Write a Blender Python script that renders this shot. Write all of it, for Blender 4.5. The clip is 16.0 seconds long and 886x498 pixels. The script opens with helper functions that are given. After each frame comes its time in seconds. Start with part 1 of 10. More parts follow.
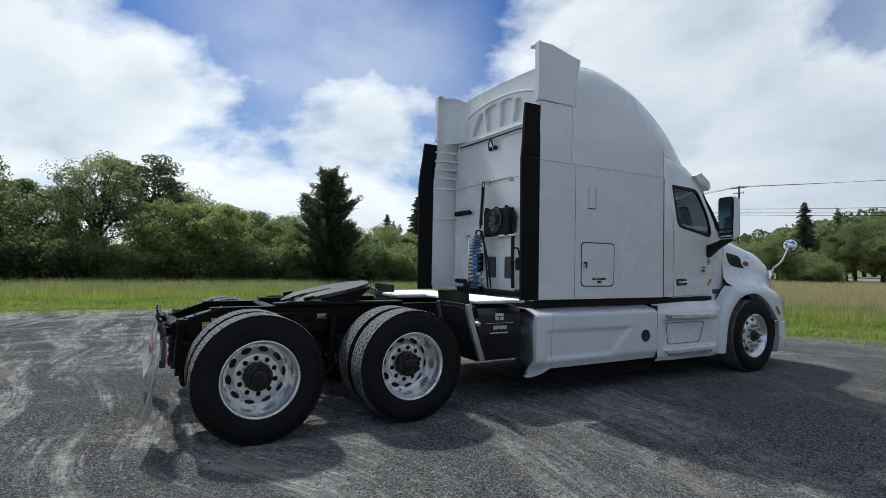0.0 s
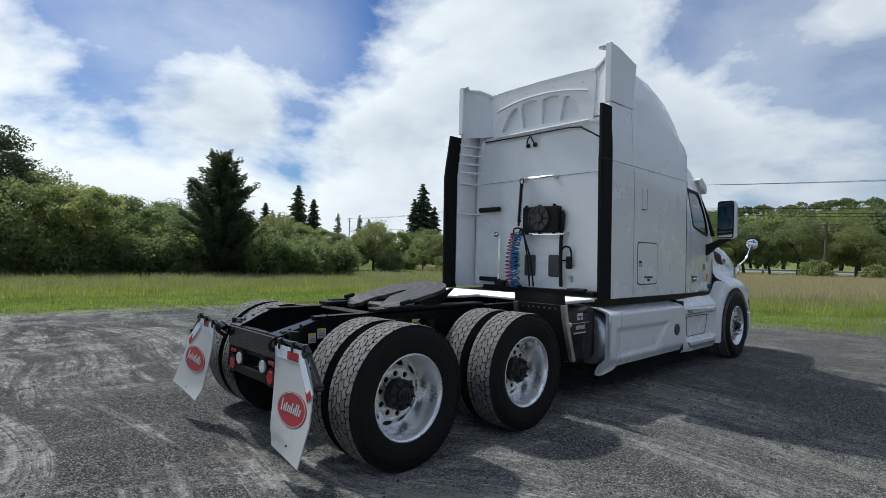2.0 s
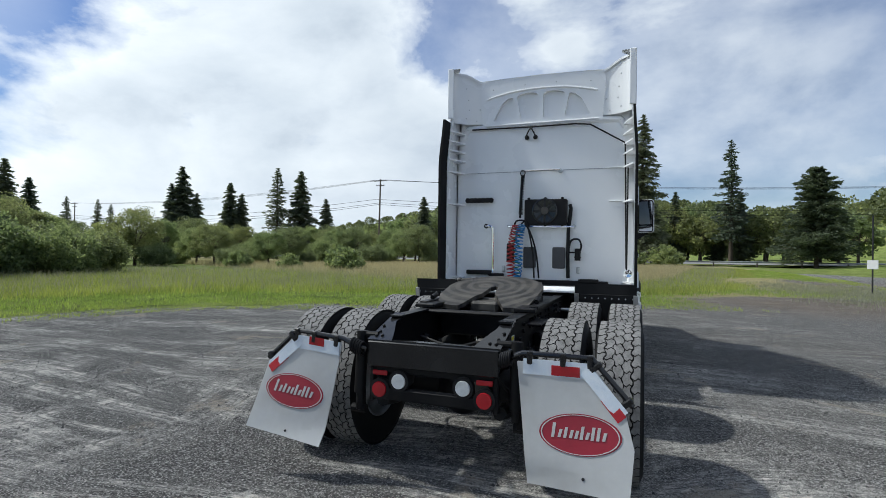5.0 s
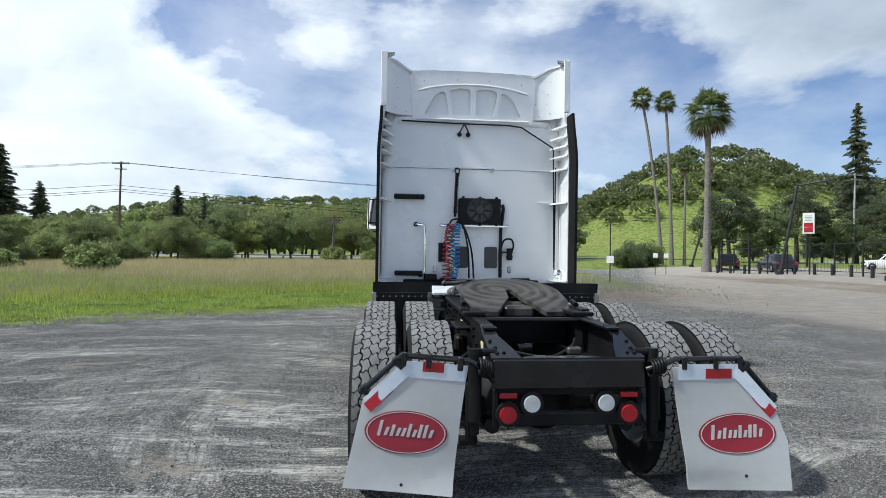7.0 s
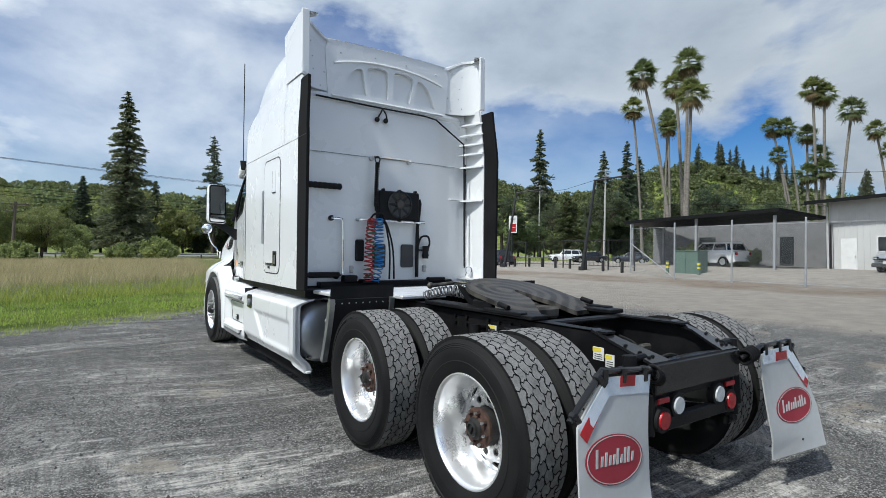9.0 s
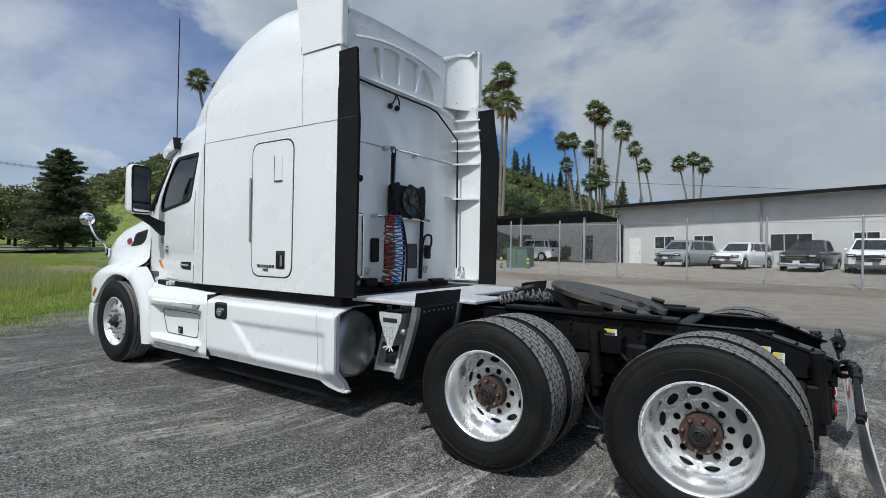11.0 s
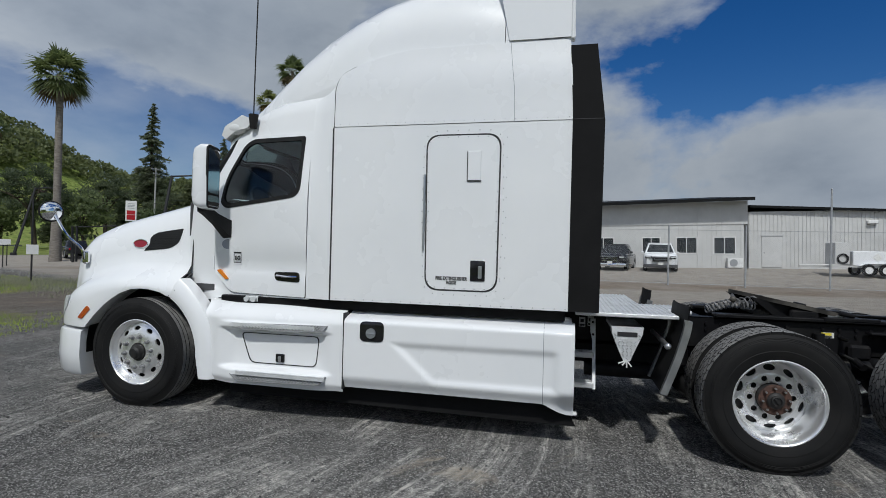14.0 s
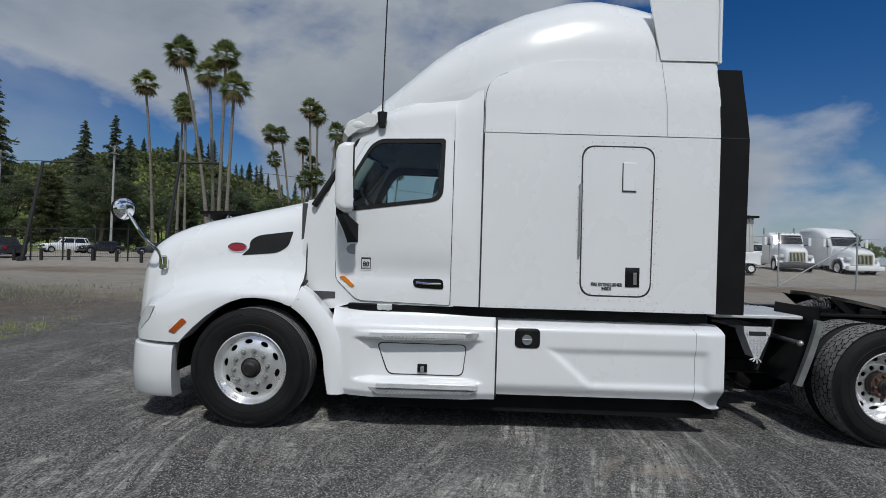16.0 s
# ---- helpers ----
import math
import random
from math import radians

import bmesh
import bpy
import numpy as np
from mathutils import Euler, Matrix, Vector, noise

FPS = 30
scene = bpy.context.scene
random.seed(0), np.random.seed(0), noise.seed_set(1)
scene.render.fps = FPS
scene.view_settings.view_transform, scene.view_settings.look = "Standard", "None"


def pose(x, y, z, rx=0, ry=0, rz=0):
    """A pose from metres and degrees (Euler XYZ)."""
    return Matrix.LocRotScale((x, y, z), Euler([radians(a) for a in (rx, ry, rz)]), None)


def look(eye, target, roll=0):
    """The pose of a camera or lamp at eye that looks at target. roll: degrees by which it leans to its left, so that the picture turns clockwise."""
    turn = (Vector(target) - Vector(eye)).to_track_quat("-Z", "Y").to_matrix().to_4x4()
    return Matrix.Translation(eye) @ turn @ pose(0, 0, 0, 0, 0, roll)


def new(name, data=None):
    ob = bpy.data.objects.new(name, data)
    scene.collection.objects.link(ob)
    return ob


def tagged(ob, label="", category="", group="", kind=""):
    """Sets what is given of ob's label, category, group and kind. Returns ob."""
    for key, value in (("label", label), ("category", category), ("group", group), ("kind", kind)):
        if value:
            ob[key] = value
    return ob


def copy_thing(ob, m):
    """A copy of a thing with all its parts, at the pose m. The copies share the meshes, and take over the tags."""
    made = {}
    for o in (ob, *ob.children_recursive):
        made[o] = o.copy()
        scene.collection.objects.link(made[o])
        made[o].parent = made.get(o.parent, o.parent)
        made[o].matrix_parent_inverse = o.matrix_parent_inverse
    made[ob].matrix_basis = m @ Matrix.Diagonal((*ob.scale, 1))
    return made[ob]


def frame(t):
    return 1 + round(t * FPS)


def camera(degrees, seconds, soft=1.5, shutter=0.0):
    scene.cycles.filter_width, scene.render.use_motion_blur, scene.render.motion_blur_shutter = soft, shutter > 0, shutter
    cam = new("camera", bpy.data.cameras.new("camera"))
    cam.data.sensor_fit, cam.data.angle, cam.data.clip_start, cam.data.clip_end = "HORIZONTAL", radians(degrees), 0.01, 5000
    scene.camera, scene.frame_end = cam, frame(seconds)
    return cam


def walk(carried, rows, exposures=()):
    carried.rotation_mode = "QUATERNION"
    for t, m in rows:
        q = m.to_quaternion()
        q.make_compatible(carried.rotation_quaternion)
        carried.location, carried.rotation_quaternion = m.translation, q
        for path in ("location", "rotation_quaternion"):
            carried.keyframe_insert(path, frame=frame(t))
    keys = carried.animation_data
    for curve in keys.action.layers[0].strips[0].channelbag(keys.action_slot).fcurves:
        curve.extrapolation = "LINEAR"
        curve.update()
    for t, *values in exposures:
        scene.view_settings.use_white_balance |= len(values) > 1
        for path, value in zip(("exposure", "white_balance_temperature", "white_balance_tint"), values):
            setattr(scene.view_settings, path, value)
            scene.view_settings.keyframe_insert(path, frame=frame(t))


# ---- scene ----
cam = camera(80.8, 16.0, 0.5)
PATH = [
    (0, (5.432, -0.802, 1.43), (3.694, 0.187, 1.487), 1.1),
    (0.5, (5.103, -1.251, 1.445), (3.404, -0.197, 1.491), 1.1),
    (1, (4.72, -1.646, 1.45), (3.076, -0.508, 1.487), 1.2),
    (1.5, (4.326, -2.008, 1.471), (2.759, -0.765, 1.502), 1.3),
    (2, (3.966, -2.341, 1.477), (2.516, -0.964, 1.509), 1.2),
    (2.5, (3.535, -2.633, 1.453), (2.188, -1.155, 1.485), 1.0),
    (3, (3.147, -2.937, 1.459), (1.911, -1.365, 1.491), 1.0),
    (3.2, (2.96, -3.022, 1.438), (1.773, -1.412, 1.47), 0.9),
    (5.3, (0.863, -3.597, 1.444), (0.267, -1.687, 1.457), 0.8),
    (5.5, (0.644, -3.595, 1.462), (0.125, -1.664, 1.474), 0.8),
    (6, (0.122, -3.594, 1.471), (-0.185, -1.618, 1.485), 0.8),
    (6.5, (-0.436, -3.508, 1.452), (-0.471, -1.509, 1.465), 0.8),
    (7, (-0.991, -3.422, 1.461), (-0.797, -1.431, 1.473), 0.8),
    (7.5, (-1.506, -3.207, 1.453), (-1.057, -1.258, 1.463), 0.7),
    (8, (-1.999, -2.977, 1.451), (-1.311, -1.1, 1.463), 0.6),
    (8.5, (-2.447, -2.615, 1.45), (-1.511, -0.848, 1.459), 0.6),
    (9, (-2.885, -2.217, 1.455), (-1.751, -0.57, 1.465), 0.6),
    (9.2, (-3.036, -2.034, 1.442), (-1.826, -0.441, 1.451), 0.6),
    (11.3, (-4.407, -0.143, 1.496), (-2.718, 0.928, 1.497), 1.1),
    (11.5, (-4.514, 0.078, 1.5), (-2.796, 1.101, 1.504), 1.2),
    (12, (-4.79, 0.599, 1.508), (-3.019, 1.527, 1.511), 1.3),
    (12.5, (-4.957, 1.129, 1.502), (-3.135, 1.953, 1.504), 1.3),
    (13, (-5.124, 1.678, 1.497), (-3.255, 2.391, 1.503), 1.3),
    (13.5, (-5.206, 2.245, 1.497), (-3.289, 2.815, 1.503), 1.4),
    (14, (-5.306, 2.816, 1.511), (-3.359, 3.27, 1.52), 1.4),
    (14.5, (-5.371, 3.395, 1.509), (-3.399, 3.733, 1.519), 1.5),
    (15, (-5.49, 3.946, 1.524), (-3.505, 4.189, 1.535), 1.5),
    (15.5, (-5.54, 4.481, 1.521), (-3.544, 4.613, 1.534), 1.6),
    (16, (-5.58, 5.04, 1.528), (-3.58, 5.062, 1.539), 1.7),
]
EXPOSURES = [(0.0, 0.1, 6200, 5), (3.0, 0.1, 6200, 5), (5.5, 0.36, 6200, 5), (7.5, 0.56, 6200, 5), (9.0, 0.37, 6200, 5), (12.0, -0.10, 6200, 6), (14.0, -0.3, 6200, 7), (16.0, -0.42, 6200, 8)]
walk(cam, [(t, look(eye, target, roll)) for t, eye, target, roll in PATH], EXPOSURES)

SKY_STRENGTH, CLOUD_STRENGTH, SUN_STRENGTH, SUN_SPREAD = 0.078, 1.06, 3.2, 2.6
CLOUD_STOPS = [(0.43, 0.0), (0.50, 0.62), (0.57, 1.0)]
CLOUD_FAR, CLOUD_SIDE, CLOUD_MID, CLOUD_NEAR = (0.45, 0.47, 0.50), (0.50, 0.53, 0.58), (0.66, 0.68, 0.72), (0.93, 0.935, 0.94)
# the larger cloud banks and blue gaps: compass bearing from +y, elevation, half-width (degrees), amount
BANKS = [(-98, 16, 12, 0.10), (-88, 17, 7, 0.14), (-71, 14, 7, 0.14), (-36, 17, 22, 0.12), (29, 23, 14, 0.12), (85, 12, 8, 0.10), (56, 20, 12, 0.18), (124, 9, 7, 0.14), (95, 24, 10, 0.12), (-18, 16, 40, 0.07), (75, 24, 25, 0.06), (44, 21, 12, 0.22), (114, 9, 9, 0.15), (97, 11, 7, 0.10), (-54, 9, 8, 0.16)]
# thin veils of high cloud
VEILS = [(-72, 22, 18, 0.42), (-8, 20, 34, 0.52), (40, 14, 20, 0.62), (12, 12, 18, 0.5)]
GAPS = [(-73, 24, 12, 0.16), (-86, 25, 9, 0.14), (-60, 19, 8, 0.14), (-1, 9, 6, 0.08), (6, 17, 10, 0.12), (15, 9, 7, 0.09), (47, 10, 9, 0.14), (64, 10, 8, 0.12), (25, 13, 9, 0.14), (99, 18, 10, 0.10), (110, 18, 8, 0.15), (-12, 14, 8, 0.13), (-18, 20, 9, 0.16), (22, 17, 9, 0.16), (-5, 21, 8, 0.10), (-4, 15, 6, 0.08), (54, 11, 8, 0.10), (126, 17, 15, 0.22), (125, 4, 5, 0.10), (110, 24, 12, 0.14), (32, 16, 9, 0.07)]

# world: broken cloud over blue sky, high sun on the truck's left flank
SUN_DIR = Vector((1.0, 0.11, -math.tan(radians(53)))).normalized()   # the way the light travels
sun_el = math.asin(-SUN_DIR.z)
sun_az = math.atan2(-SUN_DIR.x, -SUN_DIR.y)


def N(nt, kind, **kw):
    n = nt.nodes.new(kind)
    for k, v in kw.items():
        if k in n.inputs:
            n.inputs[k].default_value = v
        else:
            setattr(n, k, v)
    return n


def ramp(nt, src, stops):
    n = nt.nodes.new("ShaderNodeValToRGB")
    els = n.color_ramp.elements
    while len(els) < len(stops):
        els.new(0.5)
    for e, (p, c) in zip(els, stops):
        e.position = p
        e.color = (c, c, c, 1) if isinstance(c, (int, float)) else (*c, 1)
    nt.links.new(src, n.inputs[0])
    return n.outputs[0]


def mix(nt, fac, a, b, mode="MIX"):
    n = nt.nodes.new("ShaderNodeMix")
    n.data_type, n.blend_type = "RGBA", mode
    for sock, v in ((n.inputs[0], fac), (n.inputs[6], a), (n.inputs[7], b)):
        if isinstance(v, bpy.types.NodeSocket):
            nt.links.new(v, sock)
        elif isinstance(v, (int, float)):
            sock.default_value = v if sock == n.inputs[0] else (v, v, v, 1)
        else:
            sock.default_value = (*v, 1)
    return n.outputs[2]


def arith(nt, op, a, b, c=None):
    n = nt.nodes.new("ShaderNodeMath")
    n.operation = op
    for sock, v in zip(n.inputs, (a, b, c)):
        if v is None:
            continue
        if isinstance(v, bpy.types.NodeSocket):
            nt.links.new(v, sock)
        else:
            sock.default_value = v
    return n.outputs[0]


world = bpy.data.worlds.new("sky")
scene.world = world
world.use_nodes = True
wt = world.node_tree
wt.nodes.clear()
sky = N(wt, "ShaderNodeTexSky", sky_type="NISHITA", sun_disc=False, sun_elevation=sun_el, sun_rotation=sun_az,
        altitude=300.0, air_density=1.0, dust_density=0.7, ozone_density=3.0)
tc = N(wt, "ShaderNodeTexCoord")
sep = N(wt, "ShaderNodeSeparateXYZ")
wt.links.new(tc.outputs["Generated"], sep.inputs[0])
# billowing cloud in the directions of the sky, flattened towards the horizon
squeeze = N(wt, "ShaderNodeMapping")
squeeze.inputs["Scale"].default_value = (1.0, 1.0, 1.9)
wt.links.new(tc.outputs["Generated"], squeeze.inputs[0])
to_sun = N(wt, "ShaderNodeMapping")
to_sun.inputs["Scale"].default_value = (1.0, 1.0, 1.9)
to_sun.inputs["Location"].default_value = tuple(-0.045 * SUN_DIR.x if k == 0 else (-0.045 * SUN_DIR.y if k == 1 else 0.075) for k in range(3))
wt.links.new(tc.outputs["Generated"], to_sun.inputs[0])


def billow(vec):
    a = N(wt, "ShaderNodeTexNoise", Scale=2.1, Detail=9.0, Roughness=0.56, Distortion=0.15)
    wt.links.new(vec.outputs[0], a.inputs["Vector"])
    return a.outputs[0]


def toward(bearing, el, half):
    """1 in the middle of a patch of sky, 0 at its edge."""
    b, e = radians(bearing), radians(el)
    d = N(wt, "ShaderNodeVectorMath", operation="DOT_PRODUCT")
    wt.links.new(tc.outputs["Generated"], d.inputs[0])
    d.inputs[1].default_value = (math.sin(b) * math.cos(e), math.cos(b) * math.cos(e), math.sin(e))
    c = math.cos(radians(half))
    return arith(wt, "MAXIMUM", arith(wt, "MULTIPLY_ADD", d.outputs["Value"], 1 / (1 - c), -c / (1 - c)), 0.0)


lumps = billow(squeeze)
cover = lumps
for b_, e_, h_, a_ in BANKS:
    cover = arith(wt, "MULTIPLY_ADD", toward(b_, e_, h_), a_, cover)
for b_, e_, h_, a_ in GAPS:
    cover = arith(wt, "MULTIPLY_ADD", toward(b_, e_, h_), -a_, cover)
mask = ramp(wt, cover, CLOUD_STOPS)
veil = 0.0
for b_, e_, h_, a_ in VEILS:
    veil = arith(wt, "MULTIPLY_ADD", toward(b_, e_, h_), a_, veil)
wisps = arith(wt, "MULTIPLY", arith(wt, "MINIMUM", veil, 0.8), ramp(wt, lumps, [(0.30, 0.45), (0.55, 1.0)]))
mask = arith(wt, "MAXIMUM", mask, wisps)
# tops that face the sun shine, thick undersides are grey
slope = arith(wt, "SUBTRACT", lumps, billow(to_sun))
body = ramp(wt, arith(wt, "MULTIPLY_ADD", slope, 3.2, 0.55), [(0.10, (0.66, 0.70, 0.76)), (0.50, (0.90, 0.92, 0.95)), (0.85, (1.05, 1.05, 1.05))])
facing = N(wt, "ShaderNodeVectorMath", operation="DOT_PRODUCT")
wt.links.new(tc.outputs["Generated"], facing.inputs[0])
facing.inputs[1].default_value = tuple(Vector((-SUN_DIR.x, -SUN_DIR.y, 0)).normalized())
lit = ramp(wt, arith(wt, "MULTIPLY_ADD", facing.outputs["Value"], 0.5, 0.5), [(0.0, CLOUD_FAR), (0.03, CLOUD_FAR), (0.13, CLOUD_SIDE), (0.5, CLOUD_MID), (1.0, CLOUD_NEAR)])
thick = ramp(wt, cover, [(0.50, (1.0, 1.0, 1.0)), (0.72, (0.74, 0.77, 0.81))])
cloud = mix(wt, 1.0, mix(wt, 1.0, body, lit, "MULTIPLY"), thick, "MULTIPLY")
bg_sky = N(wt, "ShaderNodeBackground", Strength=SKY_STRENGTH)
bg_cloud = N(wt, "ShaderNodeBackground", Strength=CLOUD_STRENGTH)
deep = N(wt, "ShaderNodeHueSaturation", Saturation=1.4, Hue=0.512)
wt.links.new(sky.outputs[0], deep.inputs["Color"])
wt.links.new(deep.outputs[0], bg_sky.inputs[0])
wt.links.new(cloud, bg_cloud.inputs[0])
both = N(wt, "ShaderNodeMixShader")
wt.links.new(mask, both.inputs[0])
wt.links.new(bg_sky.outputs[0], both.inputs[1])
wt.links.new(bg_cloud.outputs[0], both.inputs[2])
wout = N(wt, "ShaderNodeOutputWorld")
wt.links.new(both.outputs[0], wout.inputs[0])

sun_data = bpy.data.lights.new("sun", "SUN")
sun_data.energy, sun_data.angle, sun_data.color = SUN_STRENGTH, radians(SUN_SPREAD), (1.0, 0.965, 0.91)
sun = new("sun", sun_data)
sun.matrix_world = look((-20, -2, 30), Vector((-20, -2, 30)) + SUN_DIR)

# ---- materials ----
def surface(name, color, rough=0.5, metal=0.0, color2=None, scale=4.0, detail=5.0, bump=0.0, bump_scale=60.0,
            fine=0.0, coat=0.0, spec=0.5, rough2=None, stretch=(1, 1, 1), random=0.0, space="Object", lo=0.38, hi=0.66):
    """A surface with variation at two scales: broad stains and fine grain, with relief."""
    m = bpy.data.materials.new(name)
    m.use_nodes = True
    nt = m.node_tree
    bs = nt.nodes["Principled BSDF"]
    tex = N(nt, "ShaderNodeTexCoord")
    mp = N(nt, "ShaderNodeMapping")
    mp.inputs["Scale"].default_value = stretch
    nt.links.new(tex.outputs[space], mp.inputs[0])
    color2 = color2 or tuple(c * 0.86 for c in color)
    broad = N(nt, "ShaderNodeTexNoise", Scale=scale, Detail=detail, Roughness=0.6)
    nt.links.new(mp.outputs[0], broad.inputs["Vector"])
    fac = ramp(nt, broad.outputs[0], [(lo, 0.0), (hi, 1.0)])
    col = mix(nt, fac, color, color2)
    if fine or bump:
        grain = N(nt, "ShaderNodeTexNoise", Scale=bump_scale, Detail=3.0, Roughness=0.6)
        nt.links.new(mp.outputs[0], grain.inputs["Vector"])
    if fine:
        col = mix(nt, 1.0, col, ramp(nt, grain.outputs[0], [(0.25, 1.0 - fine), (0.75, 1.0 + 0.0)]), "MULTIPLY")
    if random:
        info = N(nt, "ShaderNodeObjectInfo")
        col = mix(nt, 1.0, col, ramp(nt, info.outputs["Random"], [(0.0, 1.0 - random), (1.0, 1.0)]), "MULTIPLY")
    nt.links.new(col, bs.inputs["Base Color"])
    bs.inputs["Metallic"].default_value = metal
    bs.inputs["Specular IOR Level"].default_value = spec
    r2 = rough2 if rough2 is not None else min(1.0, rough * 1.25)
    nt.links.new(ramp(nt, broad.outputs[0], [(0.35, rough), (0.7, r2)]), bs.inputs["Roughness"])
    if coat:
        bs.inputs["Coat Weight"].default_value = coat
        bs.inputs["Coat Roughness"].default_value = 0.06
    if bump:
        b = N(nt, "ShaderNodeBump", Strength=bump, Distance=0.01)
        nt.links.new(grain.outputs[0], b.inputs["Height"])
        nt.links.new(b.outputs[0], bs.inputs["Normal"])
    return m


def glass(name, tint=(0.55, 0.62, 0.62), rough=0.02):
    """A thin tinted pane: part clear, part mirror by its gloss."""
    m = bpy.data.materials.new(name)
    m.use_nodes = True
    nt = m.node_tree
    nt.nodes.clear()
    clear = N(nt, "ShaderNodeBsdfTransparent", Color=(*tint, 1))
    gloss = N(nt, "ShaderNodeBsdfGlossy", Roughness=rough)
    fres = N(nt, "ShaderNodeFresnel", IOR=1.55)
    mx = N(nt, "ShaderNodeMixShader")
    out = N(nt, "ShaderNodeOutputMaterial")
    nt.links.new(fres.outputs[0], mx.inputs[0])
    nt.links.new(clear.outputs[0], mx.inputs[1])
    nt.links.new(gloss.outputs[0], mx.inputs[2])
    nt.links.new(mx.outputs[0], out.inputs[0])
    return m


M = {}
M["white"] = surface("white_paint", (0.80, 0.81, 0.82), 0.22, color2=(0.76, 0.775, 0.79), scale=0.9, coat=0.5, bump=0.012, bump_scale=9, rough2=0.34)
M["white_dirty"] = surface("white_plastic_dirty", (0.72, 0.73, 0.73), 0.4, color2=(0.55, 0.54, 0.52), scale=2.5, fine=0.06, bump_scale=35, lo=0.5, hi=0.8)
M["seam"] = surface("dark_seam", (0.03, 0.03, 0.032), 0.7)
M["black"] = surface("black_chassis", (0.007, 0.007, 0.008), 0.40, spec=0.16, color2=(0.016, 0.0155, 0.015), scale=5, bump=0.12, bump_scale=45, lo=0.45, hi=0.8)
M["black_gloss"] = surface("black_gloss", (0.008, 0.008, 0.009), 0.16, color2=(0.016, 0.016, 0.017))
M["rubber"] = surface("black_rubber", (0.009, 0.009, 0.0095), 0.62, spec=0.25, color2=(0.016, 0.016, 0.016), scale=6, bump=0.05, bump_scale=60)
M["flap_rubber"] = surface("rubber_edge", (0.0075, 0.0075, 0.008), 0.75, spec=0.14, color2=(0.013, 0.013, 0.0135), scale=3, bump=0.08, bump_scale=40)
M["side_rubber"] = surface("tyre_sidewall", (0.0075, 0.0075, 0.008), 0.62, spec=0.2, color2=(0.013, 0.0127, 0.0124), scale=5, bump=0.04, bump_scale=50)
M["tread"] = surface("dusty_tread", (0.25, 0.247, 0.24), 0.9, color2=(0.155, 0.152, 0.148), scale=14, fine=0.4, bump=0.3, bump_scale=110)
M["alloy"] = surface("polished_alloy", (0.92, 0.92, 0.92), 0.25, 0.80, color2=(0.82, 0.82, 0.82), scale=5, rough2=0.36, bump=0.01, bump_scale=30)
M["steel"] = surface("brushed_steel", (0.6, 0.61, 0.62), 0.3, 0.9, color2=(0.42, 0.43, 0.44), scale=7)
M["chrome"] = surface("chrome", (0.85, 0.86, 0.87), 0.05, 1.0, color2=(0.8, 0.8, 0.81), rough2=0.09)
M["tank"] = surface("aluminium_tank", (0.62, 0.65, 0.70), 0.26, 0.85, color2=(0.5, 0.52, 0.55), scale=3, rough2=0.4)
M["rust"] = surface("rusty_hub", (0.105, 0.050, 0.034), 0.75, color2=(0.04, 0.026, 0.022), scale=22, fine=0.4, bump=0.4, bump_scale=90)
M["hub_dark"] = surface("greasy_hub", (0.020, 0.018, 0.017), 0.5, color2=(0.008, 0.008, 0.008), scale=20, bump=0.2)
M["diamond"] = surface("tread_plate", (0.80, 0.81, 0.82), 0.38, 0.45, color2=(0.66, 0.67, 0.68), scale=8, bump=0.5, bump_scale=70)
M["grease"] = surface("greasy_steel", (0.028, 0.026, 0.024), 0.42, 0.1, spec=0.3, color2=(0.075, 0.069, 0.06), scale=5, fine=0.3, bump=0.15, bump_scale=40, lo=0.42, hi=0.62)
gr = M["grease"].node_tree
swirl_pos = N(gr, "ShaderNodeMapping")
swirl_pos.inputs["Location"].default_value = (0.10, -0.95, 0.0)
gr.links.new(N(gr, "ShaderNodeTexCoord").outputs["Object"], swirl_pos.inputs[0])
swirl = N(gr, "ShaderNodeTexWave", wave_type="RINGS", rings_direction="Z", Scale=3.2, Distortion=3.0, Detail=3.0)
gr.links.new(swirl_pos.outputs[0], swirl.inputs["Vector"])
gr.links.new(mix(gr, ramp(gr, swirl.outputs[0], [(0.35, 0.0), (0.80, 0.45)]), gr.nodes["Principled BSDF"].inputs["Base Color"].links[0].from_socket, (0.125, 0.115, 0.10)), gr.nodes["Principled BSDF"].inputs["Base Color"])
M["red"] = surface("red_lens", (0.42, 0.012, 0.02), 0.2, color2=(0.3, 0.01, 0.015), bump=0.2, bump_scale=160)
M["logo_red"] = surface("red_print", (0.30, 0.016, 0.032), 0.42, color2=(0.24, 0.013, 0.027))
M["reflector"] = surface("white_reflector", (0.7, 0.75, 0.8), 0.25, color2=(0.55, 0.62, 0.7), scale=20, bump=0.2, bump_scale=220)
M["lens"] = surface("white_lens", (0.62, 0.64, 0.64), 0.2, color2=(0.5, 0.52, 0.52), scale=20, bump=0.3, bump_scale=150)
M["tread_grey"] = surface("worn_tread_plate", (0.30, 0.305, 0.31), 0.5, 0.25, color2=(0.22, 0.222, 0.225), scale=14, fine=0.2, bump=0.1, bump_scale=80)
M["amber_red"] = surface("red_amber_lens", (0.42, 0.085, 0.012), 0.25, color2=(0.3, 0.05, 0.008), scale=15)
M["amber"] = surface("amber_lens", (0.75, 0.24, 0.02), 0.25, color2=(0.6, 0.16, 0.01), scale=15)
M["flap_white"] = surface("white_mudflap", (0.66, 0.67, 0.67), 0.45, color2=(0.50, 0.49, 0.47), scale=3.0, fine=0.08, bump_scale=25, lo=0.45, hi=0.85)
